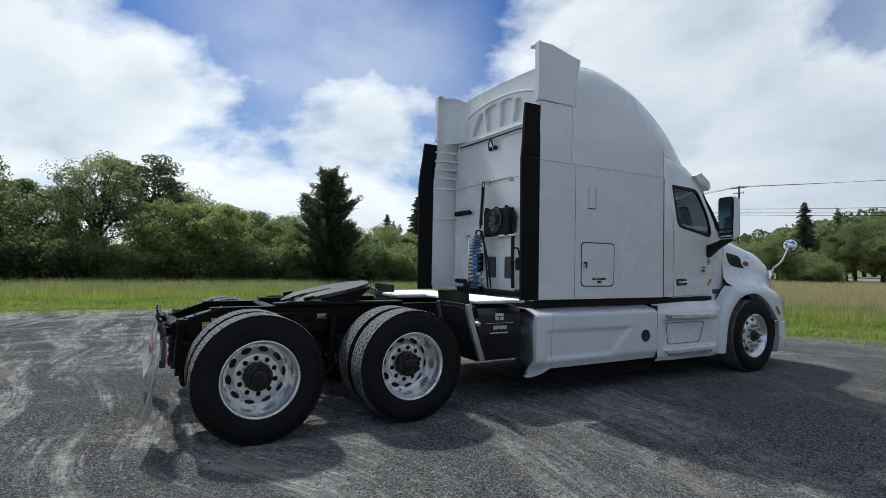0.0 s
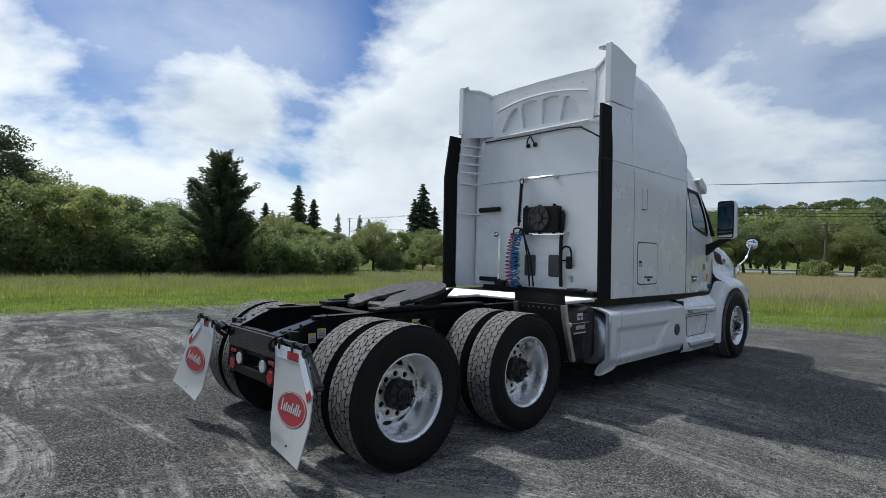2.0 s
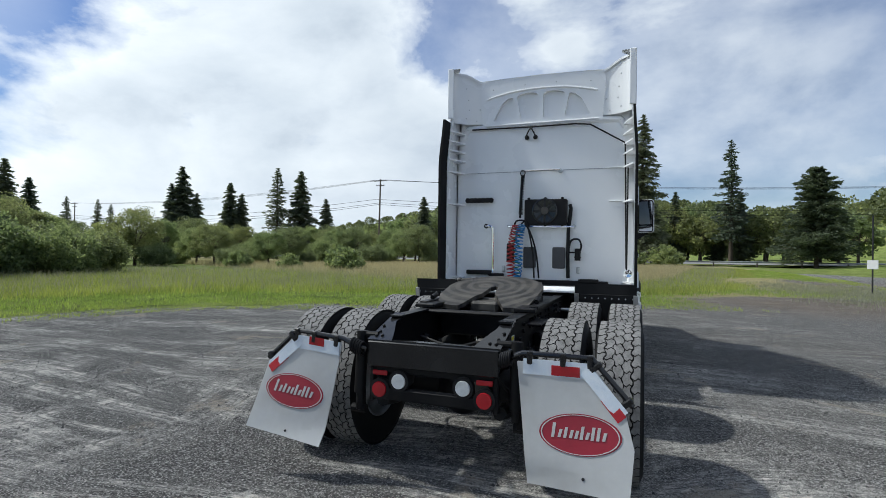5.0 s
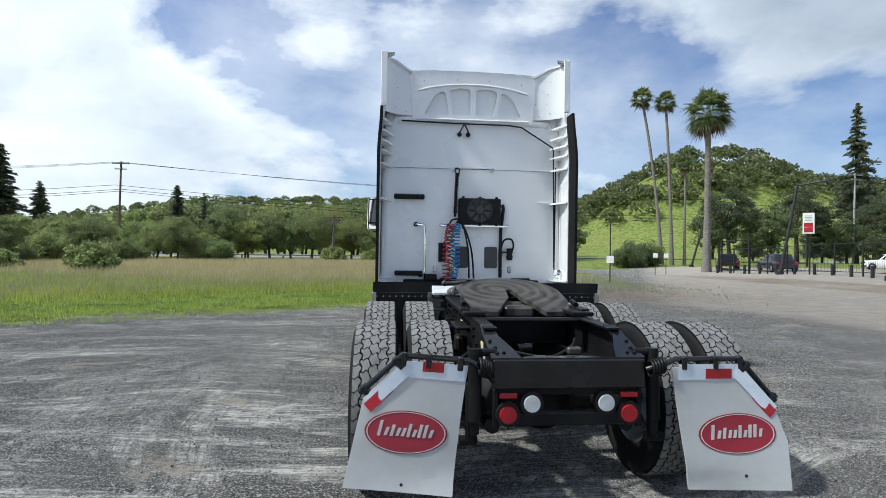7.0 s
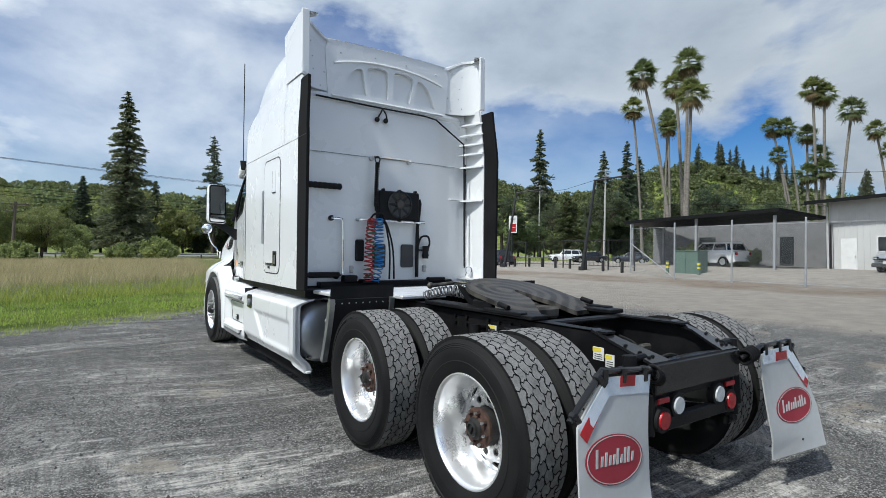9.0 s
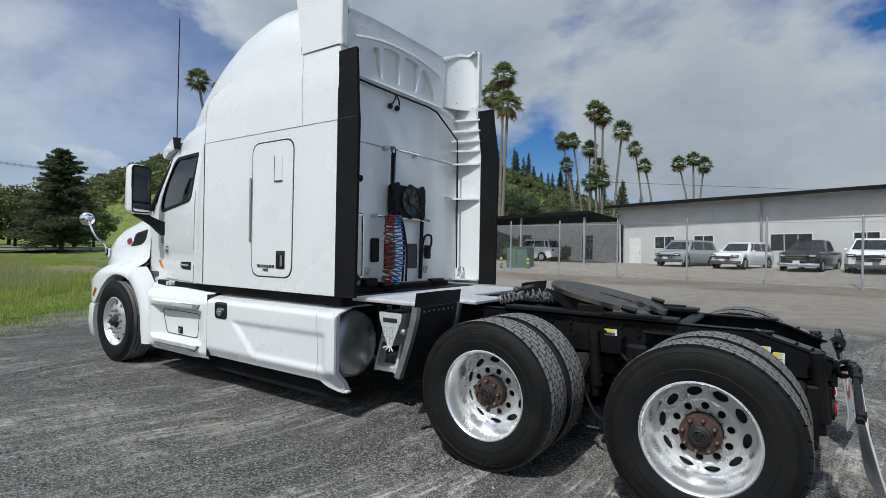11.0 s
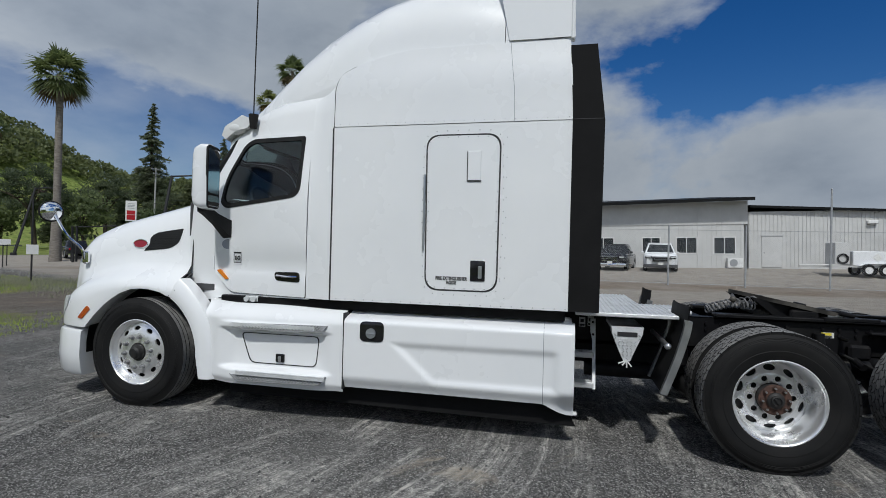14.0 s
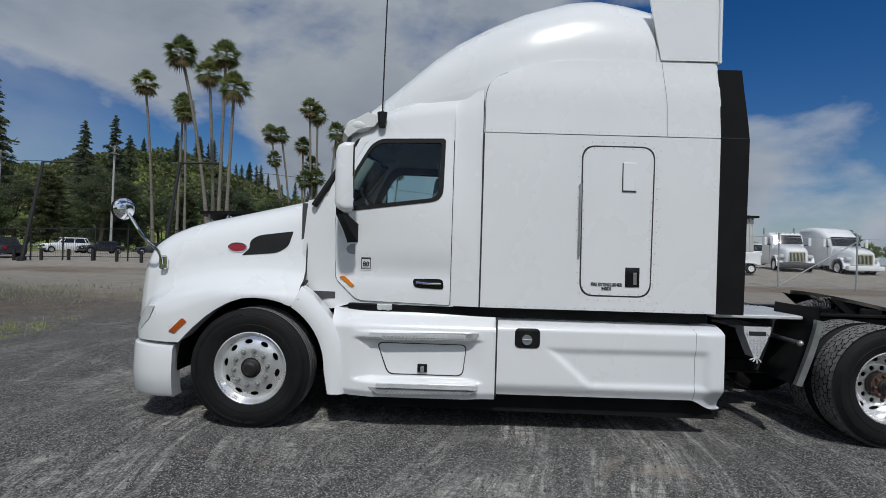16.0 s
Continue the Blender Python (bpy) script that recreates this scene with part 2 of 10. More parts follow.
M["coil_grey"] = surface("grey_coil", (0.22, 0.22, 0.225), 0.5, color2=(0.06, 0.06, 0.06), scale=30)
M["hose_red"] = surface("red_hose", (0.42, 0.03, 0.03), 0.35)
M["hose_blue"] = surface("blue_hose", (0.02, 0.2, 0.5), 0.35)
M["hose_green"] = surface("green_hose", (0.02, 0.2, 0.09), 0.4)
M["label"] = surface("label_white", (0.7, 0.7, 0.68), 0.5, color2=(0.6, 0.6, 0.58), scale=12)
M["label_yellow"] = surface("label_yellow", (0.75, 0.62, 0.05), 0.5)
M["print"] = surface("dark_print", (0.02, 0.02, 0.022), 0.5)
M["grey_print"] = surface("grey_print", (0.28, 0.30, 0.33), 0.5)
M["seat"] = surface("grey_seat_cloth", (0.20, 0.205, 0.215), 0.85, fine=0.2)
M["dash"] = surface("dark_plastic", (0.055, 0.055, 0.058), 0.55)
M["mesh_grille"] = surface("black_mesh", (0.006, 0.006, 0.006), 0.5)
M["glass"] = glass("tinted_window", (0.70, 0.87, 0.89))
M["car_glass"] = surface("dark_car_glass", (0.012, 0.015, 0.018), 0.05, color2=(0.02, 0.022, 0.025))

# the mud flaps' thin rubber lets some light through
ft = M["flap_white"].node_tree
thin = N(ft, "ShaderNodeBsdfTranslucent", Color=(0.75, 0.75, 0.73, 1))
flap_mix = N(ft, "ShaderNodeMixShader")
flap_mix.inputs[0].default_value = 0.35
ft.links.new(ft.nodes["Principled BSDF"].outputs[0], flap_mix.inputs[1])
ft.links.new(thin.outputs[0], flap_mix.inputs[2])
ft.links.new(flap_mix.outputs[0], ft.nodes["Material Output"].inputs[0])

# ---- building tools ----
def thing(name, label, category, group="", kind="", at=(0, 0, 0)):
    ob = tagged(new(name), label, category, group, kind)
    ob.empty_display_size = 0.2
    ob.location = at
    return ob


def link_mesh(name, bm, mats, smooth=35):
    me = bpy.data.meshes.new(name)
    bmesh.ops.recalc_face_normals(bm, faces=bm.faces)
    bm.to_mesh(me)
    bm.free()
    for m in mats if isinstance(mats, (list, tuple)) else [mats]:
        me.materials.append(m)
    if smooth:
        me.polygons.foreach_set("use_smooth", [True] * len(me.polygons))
        me.set_sharp_from_angle(angle=radians(smooth))
    return me


def part(name, bm, mats, parent=None, label="", smooth=35):
    """Links a bmesh as one mesh object under a thing or under a part."""
    ob = new(name, link_mesh(name, bm, mats, smooth))
    if parent:
        ob.parent = parent
    if label:
        ob["label"] = label
    return ob


def B():
    return bmesh.new()


def box(bm, c, s, bevel=0.0, rot=None, mat=0, seg=1):
    m = Matrix.Translation(c) @ (rot or Matrix()) @ Matrix.Diagonal((*s, 1))
    r = bmesh.ops.create_cube(bm, size=1.0, matrix=m)
    faces = {f for v in r["verts"] for f in v.link_faces}
    for f in faces:
        f.material_index = mat
    if bevel:
        es = list({e for v in r["verts"] for e in v.link_edges})
        out = bmesh.ops.bevel(bm, geom=es, offset=min(bevel, min(s) * 0.45), segments=seg, affect="EDGES", profile=0.5)
        for f in out["faces"]:
            f.material_index = mat
    return bm


def cyl(bm, p0, p1, r, seg=16, r2=None, mat=0, caps=True):
    p0, p1 = Vector(p0), Vector(p1)
    d = p1 - p0
    q = d.to_track_quat("Z", "Y").to_matrix().to_4x4()
    out = bmesh.ops.create_cone(bm, cap_ends=caps, segments=seg, radius1=r, radius2=r if r2 is None else r2, depth=d.length,
                                matrix=Matrix.Translation((p0 + p1) / 2) @ q)
    for f in {f for v in out["verts"] for f in v.link_faces}:
        f.material_index = mat
    return bm


def ball(bm, c, r, u=16, v=10, squash=(1, 1, 1), mat=0):
    out = bmesh.ops.create_uvsphere(bm, u_segments=u, v_segments=v, radius=r, matrix=Matrix.Translation(c) @ Matrix.Diagonal((*squash, 1)))
    for f in {f for w in out["verts"] for f in w.link_faces}:
        f.material_index = mat
    return bm


def rings(bm, loops, closed=True, caps=False, mat=0, wrap=False):
    """Skins a row of loops of points that have equal counts."""
    vs = [[bm.verts.new(p) for p in loop] for loop in loops]
    n = len(vs[0])
    pairs = list(zip(vs, vs[1:])) + ([(vs[-1], vs[0])] if wrap else [])
    for a, b in pairs:
        for i in range(n if closed else n - 1):
            f = bm.faces.new((a[i], a[(i + 1) % n], b[(i + 1) % n], b[i]))
            f.material_index = mat
    if caps:
        for loop in (vs[0], vs[-1]):
            bm.faces.new(loop).material_index = mat
    return vs


def tube(bm, pts, r, seg=8, mat=0, caps=True):
    pts = [Vector(p) for p in pts]
    loops, up = [], None
    for i, p in enumerate(pts):
        d = (pts[min(i + 1, len(pts) - 1)] - pts[max(i - 1, 0)]).normalized()
        if up is None:
            up = d.orthogonal().normalized()
        up = (up - d * up.dot(d)).normalized()
        side = d.cross(up)
        loops.append([p + r * (math.cos(a) * up + math.sin(a) * side) for a in (2 * math.pi * k / seg for k in range(seg))])
    rings(bm, loops, True, caps, mat)
    return bm


def bez(points, n=8):
    """A smooth line through the points."""
    P = [Vector(p) for p in points]
    out = []
    for i in range(len(P) - 1):
        p0, p1, p2, p3 = P[max(i - 1, 0)], P[i], P[i + 1], P[min(i + 2, len(P) - 1)]
        for k in range(n):
            t = k / n
            out.append(0.5 * (2 * p1 + (p2 - p0) * t + (2 * p0 - 5 * p1 + 4 * p2 - p3) * t * t + (3 * p1 - p0 - 3 * p2 + p3) * t ** 3))
    return out + [P[-1]]


def lerp_table(table, v):
    """A value from a table of (key, value), smooth between the keys."""
    ks = [k for k, _ in table]
    return float(np.interp(v, ks, [w for _, w in table]))


def rpoly(pts, r, n=5):
    """A polygon with rounded corners; r may be a list."""
    out = []
    m = len(pts)
    for i, p in enumerate(pts):
        p, a, b = Vector(p), Vector(pts[i - 1]), Vector(pts[(i + 1) % m])
        rr = r[i] if isinstance(r, (list, tuple)) else r
        rr = min(rr, (a - p).length * 0.49, (b - p).length * 0.49)
        if rr <= 1e-4:
            out.append(p)
            continue
        s, e = p + (a - p).normalized() * rr, p + (b - p).normalized() * rr
        for k in range(n + 1):
            t = k / n
            out.append((1 - t) ** 2 * s + 2 * t * (1 - t) * p + t * t * e)
    return out


def plate(bm, outline, holes, place, thick, cuts=(), mat=0, back=True):
    """A sheet with holes, drawn in a plane (u, v), bent into space by place(u, v, d), where d is the depth behind its face."""
    tmp = bmesh.new()
    edges = []
    for loop in (outline, *holes):
        vs = [tmp.verts.new((p[0], p[1], 0)) for p in loop]
        edges += [tmp.edges.new((a, b)) for a, b in zip(vs, vs[1:] + vs[:1])]
    bmesh.ops.triangle_fill(tmp, use_beauty=True, edges=edges)
    for axis, v in cuts:
        no = (1, 0, 0) if axis == "u" else (0, 1, 0)
        bmesh.ops.bisect_plane(tmp, geom=tmp.verts[:] + tmp.edges[:] + tmp.faces[:], plane_co=(v, v, 0), plane_no=no, dist=1e-5)
    tmp.verts.ensure_lookup_table()
    flat = [(v.co.x, v.co.y) for v in tmp.verts]
    idx = {v: i for i, v in enumerate(tmp.verts)}
    front = [bm.verts.new(place(u, v, 0.0)) for u, v in flat]
    faces = [[idx[v] for v in f.verts] for f in tmp.faces]
    rim = [(idx[e.verts[0]], idx[e.verts[1]]) for e in tmp.edges if len(e.link_faces) == 1]
    tmp.free()
    for f in faces:
        bm.faces.new([front[i] for i in f]).material_index = mat
    if thick:
        rear = [bm.verts.new(place(u, v, thick)) for u, v in flat]
        if back:
            for f in faces:
                bm.faces.new([rear[i] for i in reversed(f)]).material_index = mat
        for a, b in rim:
            bm.faces.new((front[a], front[b], rear[b], rear[a])).material_index = mat
    return bm


def sheet(bm, us, vs, place, mat=0):
    """A grid of quads over the values us and vs."""
    g = [[bm.verts.new(place(u, v)) for v in vs] for u in us]
    for a, b in zip(g, g[1:]):
        for i in range(len(vs) - 1):
            bm.faces.new((a[i], a[i + 1], b[i + 1], b[i])).material_index = mat
    return g


def revolve(bm, profile, seg=32, mat=0, mats=None):
    """Turns a profile of (x along the axle, radius) about the x axis."""
    loops = [[(x, r * math.cos(a), r * math.sin(a)) for a in (2 * math.pi * k / seg for k in range(seg))] for x, r in profile]
    vs = [[bm.verts.new(p) for p in loop] for loop in loops]
    for j, (a, b) in enumerate(zip(vs, vs[1:])):
        for i in range(seg):
            f = bm.faces.new((a[i], a[(i + 1) % seg], b[(i + 1) % seg], b[i]))
            f.material_index = mats[j] if mats else mat
    return vs


def smoothstep(a, b, x):
    t = min(1.0, max(0.0, (x - a) / (b - a)))
    return t * t * (3 - 2 * t)


def inside(poly, u, v):
    """Signed distance into a convex polygon given in counter-clockwise order: positive inside."""
    d = 1e9
    for (x0, y0), (x1, y1) in zip(poly, poly[1:] + poly[:1]):
        ex, ey = x1 - x0, y1 - y0
        d = min(d, (ex * (v - y0) - ey * (u - x0)) / math.hypot(ex, ey))
    return d


# ---- ground ----
EDGE = [(-13.0, -400.0), (-12.0, -12.0), (-11.4, -4.0), (-11.4, -0.8), (-11.0, 3.0), (-10.2, 5.2), (-9.0, 7.0), (-6.0, 8.7), (-2.0, 10.6), (0.0, 12.0), (4.0, 13.0), (6.2, 15.2), (9.0, 20.0), (11.5, 26.0), (16.0, 60.0), (40.0, 400.0)]
DRIVE = [(9.6, -400.0), (9.3, -20.0), (9.1, 2.0), (9.0, 8.0), (7.2, 11.8), (8.6, 15.5), (11.5, 20.5), (17.0, 32.0), (24.0, 45.0), (60.0, 120.0)]


def side_of(line, x, y):
    """Signed distance of points from a polyline that runs towards +y: positive on its right."""
    d, sign = np.full(x.shape, 1e9), np.ones(x.shape)
    for (x0, y0), (x1, y1) in zip(line, line[1:]):
        ex, ey = x1 - x0, y1 - y0
        t = np.clip(((x - x0) * ex + (y - y0) * ey) / (ex * ex + ey * ey), 0, 1)
        px, py = x - x0 - t * ex, y - y0 - t * ey
        dist = np.hypot(px, py)
        near = dist < d
        cross = ex * (y - y0) - ey * (x - x0)
        sign = np.where(near, np.where(cross < 0, 1.0, -1.0), sign)
        d = np.minimum(d, dist)
    return d * sign


def ss(a, b, v):
    t = np.clip((v - a) / (b - a), 0, 1)
    return t * t * (3 - 2 * t)


def hills(x, y):
    """Height of the far slopes."""
    h = 0.0
    for cx, cy, sx, sy, a in ((140, 222, 62, 50, 43), (262, 158, 62, 60, 40), (205, 205, 60, 60, 3), (330, 40, 90, 90, 22), (60, 520, 190, 70, 36), (-200, 520, 210, 90, 36), (-560, 250, 120, 220, 24)):
        h = h + a * np.exp(-(((x - cx) / sx) ** 2 + ((y - cy) / sy) ** 2))
    return h * ss(90, 190, np.hypot(x, y))


def ground_z(x, y):
    x, y = np.asarray(x, float), np.asarray(y, float)
    rise = 0.62 * ss(21, 33, x) * (1 - ss(60, 120, x)) + 0.02 * np.clip(-y, 0, 30) * ss(24, 34, x)
    dip = 0.45 * ss(24, 42, y) * ss(12, 30, x) * (1 - ss(75, 110, np.hypot(x, y)))
    return rise - dip + hills(x, y)


def spaced(stops):
    out = []
    for a, b, st in stops:
        out += list(np.arange(a, b, st))
    return np.array(out + [stops[-1][1]])


gx = spaced([(-900, -200, 50), (-200, -40, 8), (-40, -16, 1.5), (-16, 30, 0.45), (30, 60, 2.5), (60, 500, 9), (500, 900, 50)])
gy = spaced([(-900, -100, 80), (-100, -12, 8), (-12, 34, 0.45), (34, 90, 3), (90, 480, 9), (480, 900, 30)])
X, Y = np.meshgrid(gx, gy, indexing="ij")
Z = ground_z(X, Y)
wob = np.array([[noise.noise((a * 0.35, b * 0.35, 0.0)) + 0.5 * noise.noise((a * 1.1, b * 1.1, 5.0)) for b in gy] for a in gx])
near_lot = (np.abs(X) < 40) & (np.abs(Y) < 40)
Z = Z + np.where(near_lot, 0.012 * wob * ss(2.5, 6.0, np.hypot(X, np.maximum(np.abs(Y - 3.4) - 4.2, 0))), 0)
grass_w = np.maximum(ss(-1.1, 1.3, -side_of(EDGE, X, Y) + 0.9 * wob), np.maximum(ss(58, 74, X), ss(50, 58, Y)))
drive_w = ss(-0.8, 0.8, side_of(DRIVE, X, Y) + 0.7 * wob)
far_green = np.maximum(ss(58, 74, X), ss(50, 58, Y))
drive_w = drive_w * (1 - far_green)
dirt_w = ss(18.6, 20.4, X + 0.7 * wob) * (1 - ss(23.3, 24.6, X + 0.5 * wob)) * (1 - ss(34, 40, Y))
bare = np.clip(1.4 * np.exp(-(((X - 6.6) / 4.0) ** 2 + ((Y - 15.3) / 3.4) ** 2)) + 0.3 * wob, 0, 1) * (np.hypot(X - 6.6, Y - 15.3) < 10)
bare = np.maximum(bare, np.clip(1.1 * np.exp(-(((X - 11.5) / 2.4) ** 2 + ((Y - 33) / 6.0) ** 2)) + 0.25 * wob, 0, 0.9) * (np.hypot(X - 11.5, (Y - 33) / 2) < 7))
dirt_w = np.maximum(0.6 * dirt_w * np.clip(0.8 + 0.8 * wob, 0.2, 1.2), 0.5 * bare)
grass_w = grass_w * (1 - 0.85 * bare)
straw_w = 1.1 * np.exp(-(((X - 5.5) / 4.5) ** 2 + ((Y - 17.5) / 4.0) ** 2)) + np.exp(-(((X - 9.5) / 3.2) ** 2 + ((Y - 23) / 6.5) ** 2)) + 0.9 * np.exp(-(((X - 8.0) / 3.6) ** 2 + ((Y - 29) / 7.0) ** 2)) + 0.9 * ss(20, 30, Y - 0.5 * np.maximum(-X - 4, 0)) * (1 - ss(80, 100, Y)) * (X < 14)
me = bpy.data.meshes.new("ground")
nx, ny = len(gx), len(gy)
idx = np.arange(nx * ny).reshape(nx, ny)
quads = np.stack([idx[:-1, :-1], idx[1:, :-1], idx[1:, 1:], idx[:-1, 1:]], -1).reshape(-1, 4)
me.from_pydata(np.stack([X, Y, Z], -1).reshape(-1, 3).tolist(), [], quads.tolist())
for nm, wv in (("grass", grass_w), ("drive", drive_w), ("dirt", dirt_w), ("straw", np.clip(straw_w, 0, 1))):
    me.attributes.new(nm, "FLOAT", "POINT").data.foreach_set("value", wv.reshape(-1).astype(np.float32))
me.polygons.foreach_set("use_smooth", [True] * len(me.polygons))

gm = bpy.data.materials.new("lot_and_field")
gm.use_nodes = True
gt = gm.node_tree
bs = gt.nodes["Principled BSDF"]
pos = N(gt, "ShaderNodeTexCoord").outputs["Object"]


def noise_at(scale, detail=4.0, rough=0.6, stretch=None, turn=0.0, distort=0.0, src=None):
    v = src or pos
    if stretch:
        mp = N(gt, "ShaderNodeMapping")
        mp.inputs["Rotation"].default_value = (0, 0, radians(turn))
        mp.inputs["Scale"].default_value = stretch
        gt.links.new(v, mp.inputs[0])
        v = mp.outputs[0]
    n = N(gt, "ShaderNodeTexNoise", Scale=scale, Detail=detail, Roughness=rough, Distortion=distort)
    gt.links.new(v, n.inputs["Vector"])
    return n.outputs[0]


def weight(nm):
    a = N(gt, "ShaderNodeAttribute", attribute_name=nm)
    return a.outputs["Fac"]


# dark worn chip-seal with dusty tyre sweeps
chips = N(gt, "ShaderNodeTexVoronoi", Scale=115.0, Randomness=1.0)
gt.links.new(pos, chips.inputs["Vector"])
chip_tone = ramp(gt, N(gt, "ShaderNodeSeparateColor").outputs[0], [(0, 0), (1, 1)])
sc = [n for n in gt.nodes if n.bl_idname == "ShaderNodeSeparateColor"][0]
gt.links.new(chips.outputs["Color"], sc.inputs[0])
asphalt = mix(gt, ramp(gt, chip_tone, [(0.0, 0.0), (0.45, 0.10), (0.72, 0.32), (0.88, 0.55), (0.97, 1.0)]), (0.038, 0.0376, 0.037), (0.66, 0.645, 0.62))
asphalt = mix(gt, ramp(gt, noise_at(0.8, 5), [(0.42, 0.0), (0.66, 0.4)]), asphalt, (0.20, 0.196, 0.187))
# wheels have dragged pale dust over the lot in bent sweeps, thicker towards the field
bend = N(gt, "ShaderNodeTexNoise", Scale=0.16, Detail=2.0)
gt.links.new(pos, bend.inputs["Vector"])
warp = N(gt, "ShaderNodeVectorMath", operation="MULTIPLY_ADD")
gt.links.new(bend.outputs["Color"], warp.inputs[0])
warp.inputs[1].default_value = (3.6, 3.6, 0.0)
gt.links.new(pos, warp.inputs[2])
bent = warp.outputs[0]
sweep1 = ramp(gt, noise_at(1.0, 6, 0.62, (0.20, 1.5, 1), -16, 0.4, bent), [(0.49, 0.0), (0.56, 1.0)])
sweep2 = ramp(gt, noise_at(1.0, 6, 0.62, (1.3, 0.20, 1), 14, 0.5, bent), [(0.52, 0.0), (0.585, 1.0)])
sweep3 = ramp(gt, noise_at(1.0, 5, 0.62, (0.30, 2.4, 1), 42, 0.4, bent), [(0.535, 0.0), (0.595, 1.0)])
breakup = ramp(gt, noise_at(11.0, 8, 0.86), [(0.42, 0.22), (0.51, 1.0)])
scuffs = ramp(gt, noise_at(1.0, 6, 0.75, (4.0, 15.0, 1), -22, 0.8, bent), [(0.40, 0.30), (0.52, 1.0)])
scuffs = arith(gt, "MAXIMUM", scuffs, ramp(gt, noise_at(1.6, 5, 0.7), [(0.52, 0.0), (0.62, 1.0)]))
lugs = ramp(gt, noise_at(1.0, 3, 0.6, (2.6, 11.0, 1), 20, 0.6, bent), [(0.40, 0.5), (0.54, 1.0)])
sx = N(gt, "ShaderNodeSeparateXYZ")
gt.links.new(pos, sx.inputs[0])
west = ramp(gt, arith(gt, "MULTIPLY_ADD", sx.outputs[0], -0.06, 0.5), [(0.20, 0.45), (0.60, 0.9)])
patches = ramp(gt, arith(gt, "MULTIPLY_ADD", west, 0.22, noise_at(0.33, 3, 0.6)), [(0.48, 0.40), (0.66, 1.0)])
blots = ramp(gt, noise_at(0.85, 5, 0.65, distort=0.8), [(0.40, 0.22), (0.57, 1.0)])
asphalt = mix(gt, arith(gt, "MULTIPLY", west, 0.07), asphalt, (0.22, 0.22, 0.213))
# fine scratches along each sweep and the cross marks of tyre lugs
def scored(sweep, stretch, cross, turn):
    lines = ramp(gt, noise_at(1.0, 5, 0.75, stretch, turn, 0.5, bent), [(0.40, 0.12), (0.55, 1.0)])
    rungs = ramp(gt, noise_at(1.0, 4, 0.7, cross, turn, 0.5, bent), [(0.44, 0.25), (0.56, 1.0)])
    return arith(gt, "MULTIPLY", sweep, arith(gt, "MAXIMUM", arith(gt, "MULTIPLY", lines, rungs), arith(gt, "MULTIPLY", lines, 0.55)))


sweep1 = scored(sweep1, (0.9, 30.0, 1), (13.0, 2.2, 1), -16)
sweep2 = arith(gt, "MULTIPLY", scored(sweep2, (30.0, 0.9, 1), (2.2, 13.0, 1), 14), 0.6)
sweep3 = scored(sweep3, (1.1, 26.0, 1), (14.0, 2.0, 1), 42)
dust_f = arith(gt, "MAXIMUM", arith(gt, "MAXIMUM", sweep1, sweep2), sweep3)
fresh = ramp(gt, arith(gt, "MULTIPLY_ADD", sx.outputs[1], -0.05, 0.5), [(0.20, 1.2), (0.42, 2.1), (0.56, 3.4)])
for f_ in (patches, breakup, lugs, scuffs, blots, west, fresh):
    dust_f = arith(gt, "MULTIPLY", dust_f, f_)
asphalt = mix(gt, arith(gt, "MULTIPLY", arith(gt, "MINIMUM", dust_f, 1.0), ramp(gt, chip_tone, [(0.0, 0.72), (0.6, 1.0)])), asphalt, (0.76, 0.73, 0.68))
# bare tan spots worn through the chips
tan = arith(gt, "MULTIPLY", ramp(gt, noise_at(0.95, 6, 0.62, distort=0.5), [(0.60, 0.0), (0.66, 1.0)]), breakup)
asphalt = mix(gt, arith(gt, "MULTIPLY", tan, 0.75), asphalt, (0.43, 0.375, 0.305))
# packed tan drive
drive_c = mix(gt, ramp(gt, noise_at(1.6, 6), [(0.35, 0.0), (0.7, 1.0)]), (0.41, 0.372, 0.325), (0.30, 0.275, 0.245))
drive_c = mix(gt, ramp(gt, noise_at(60, 2), [(0.4, 0.0), (0.75, 0.35)]), drive_c, (0.53, 0.49, 0.435))
dirt_c = mix(gt, ramp(gt, noise_at(2.5, 6), [(0.35, 0.0), (0.65, 1.0)]), (0.15, 0.105, 0.072), (0.24, 0.185, 0.13))
# grass soil under the blades
grass_c = mix(gt, ramp(gt, noise_at(0.9, 6), [(0.38, 0.0), (0.62, 1.0)]), (0.095, 0.140, 0.030), (0.235, 0.285, 0.080))
grass_c = mix(gt, ramp(gt, noise_at(0.09, 5, 0.6, (0.5, 2.4, 1)), [(0.45, 0.0), (0.66, 0.5)]), grass_c, (0.24, 0.23, 0.09))
straw_c = mix(gt, ramp(gt, noise_at(1.5, 6), [(0.35, 0.0), (0.65, 1.0)]), (0.40, 0.345, 0.18), (0.27, 0.25, 0.12))
col = mix(gt, weight("drive"), asphalt, drive_c)
col = mix(gt, weight("dirt"), col, dirt_c)
gmask = ramp(gt, arith(gt, "ADD", weight("grass"), arith(gt, "MULTIPLY_ADD", noise_at(3.0, 6, 0.7), 0.7, -0.35)), [(0.40, 0.0), (0.62, 1.0)])
col = mix(gt, gmask, col, mix(gt, weight("straw"), grass_c, straw_c))
gt.links.new(col, bs.inputs["Base Color"])
bs.inputs["Roughness"].default_value = 0.88
bs.inputs["Specular IOR Level"].default_value = 0.08
bs.inputs["Diffuse Roughness"].default_value = 0.4
relief = arith(gt, "ADD", arith(gt, "MULTIPLY", chips.outputs["Distance"], 0.9), arith(gt, "MULTIPLY", noise_at(22, 4), 0.8))
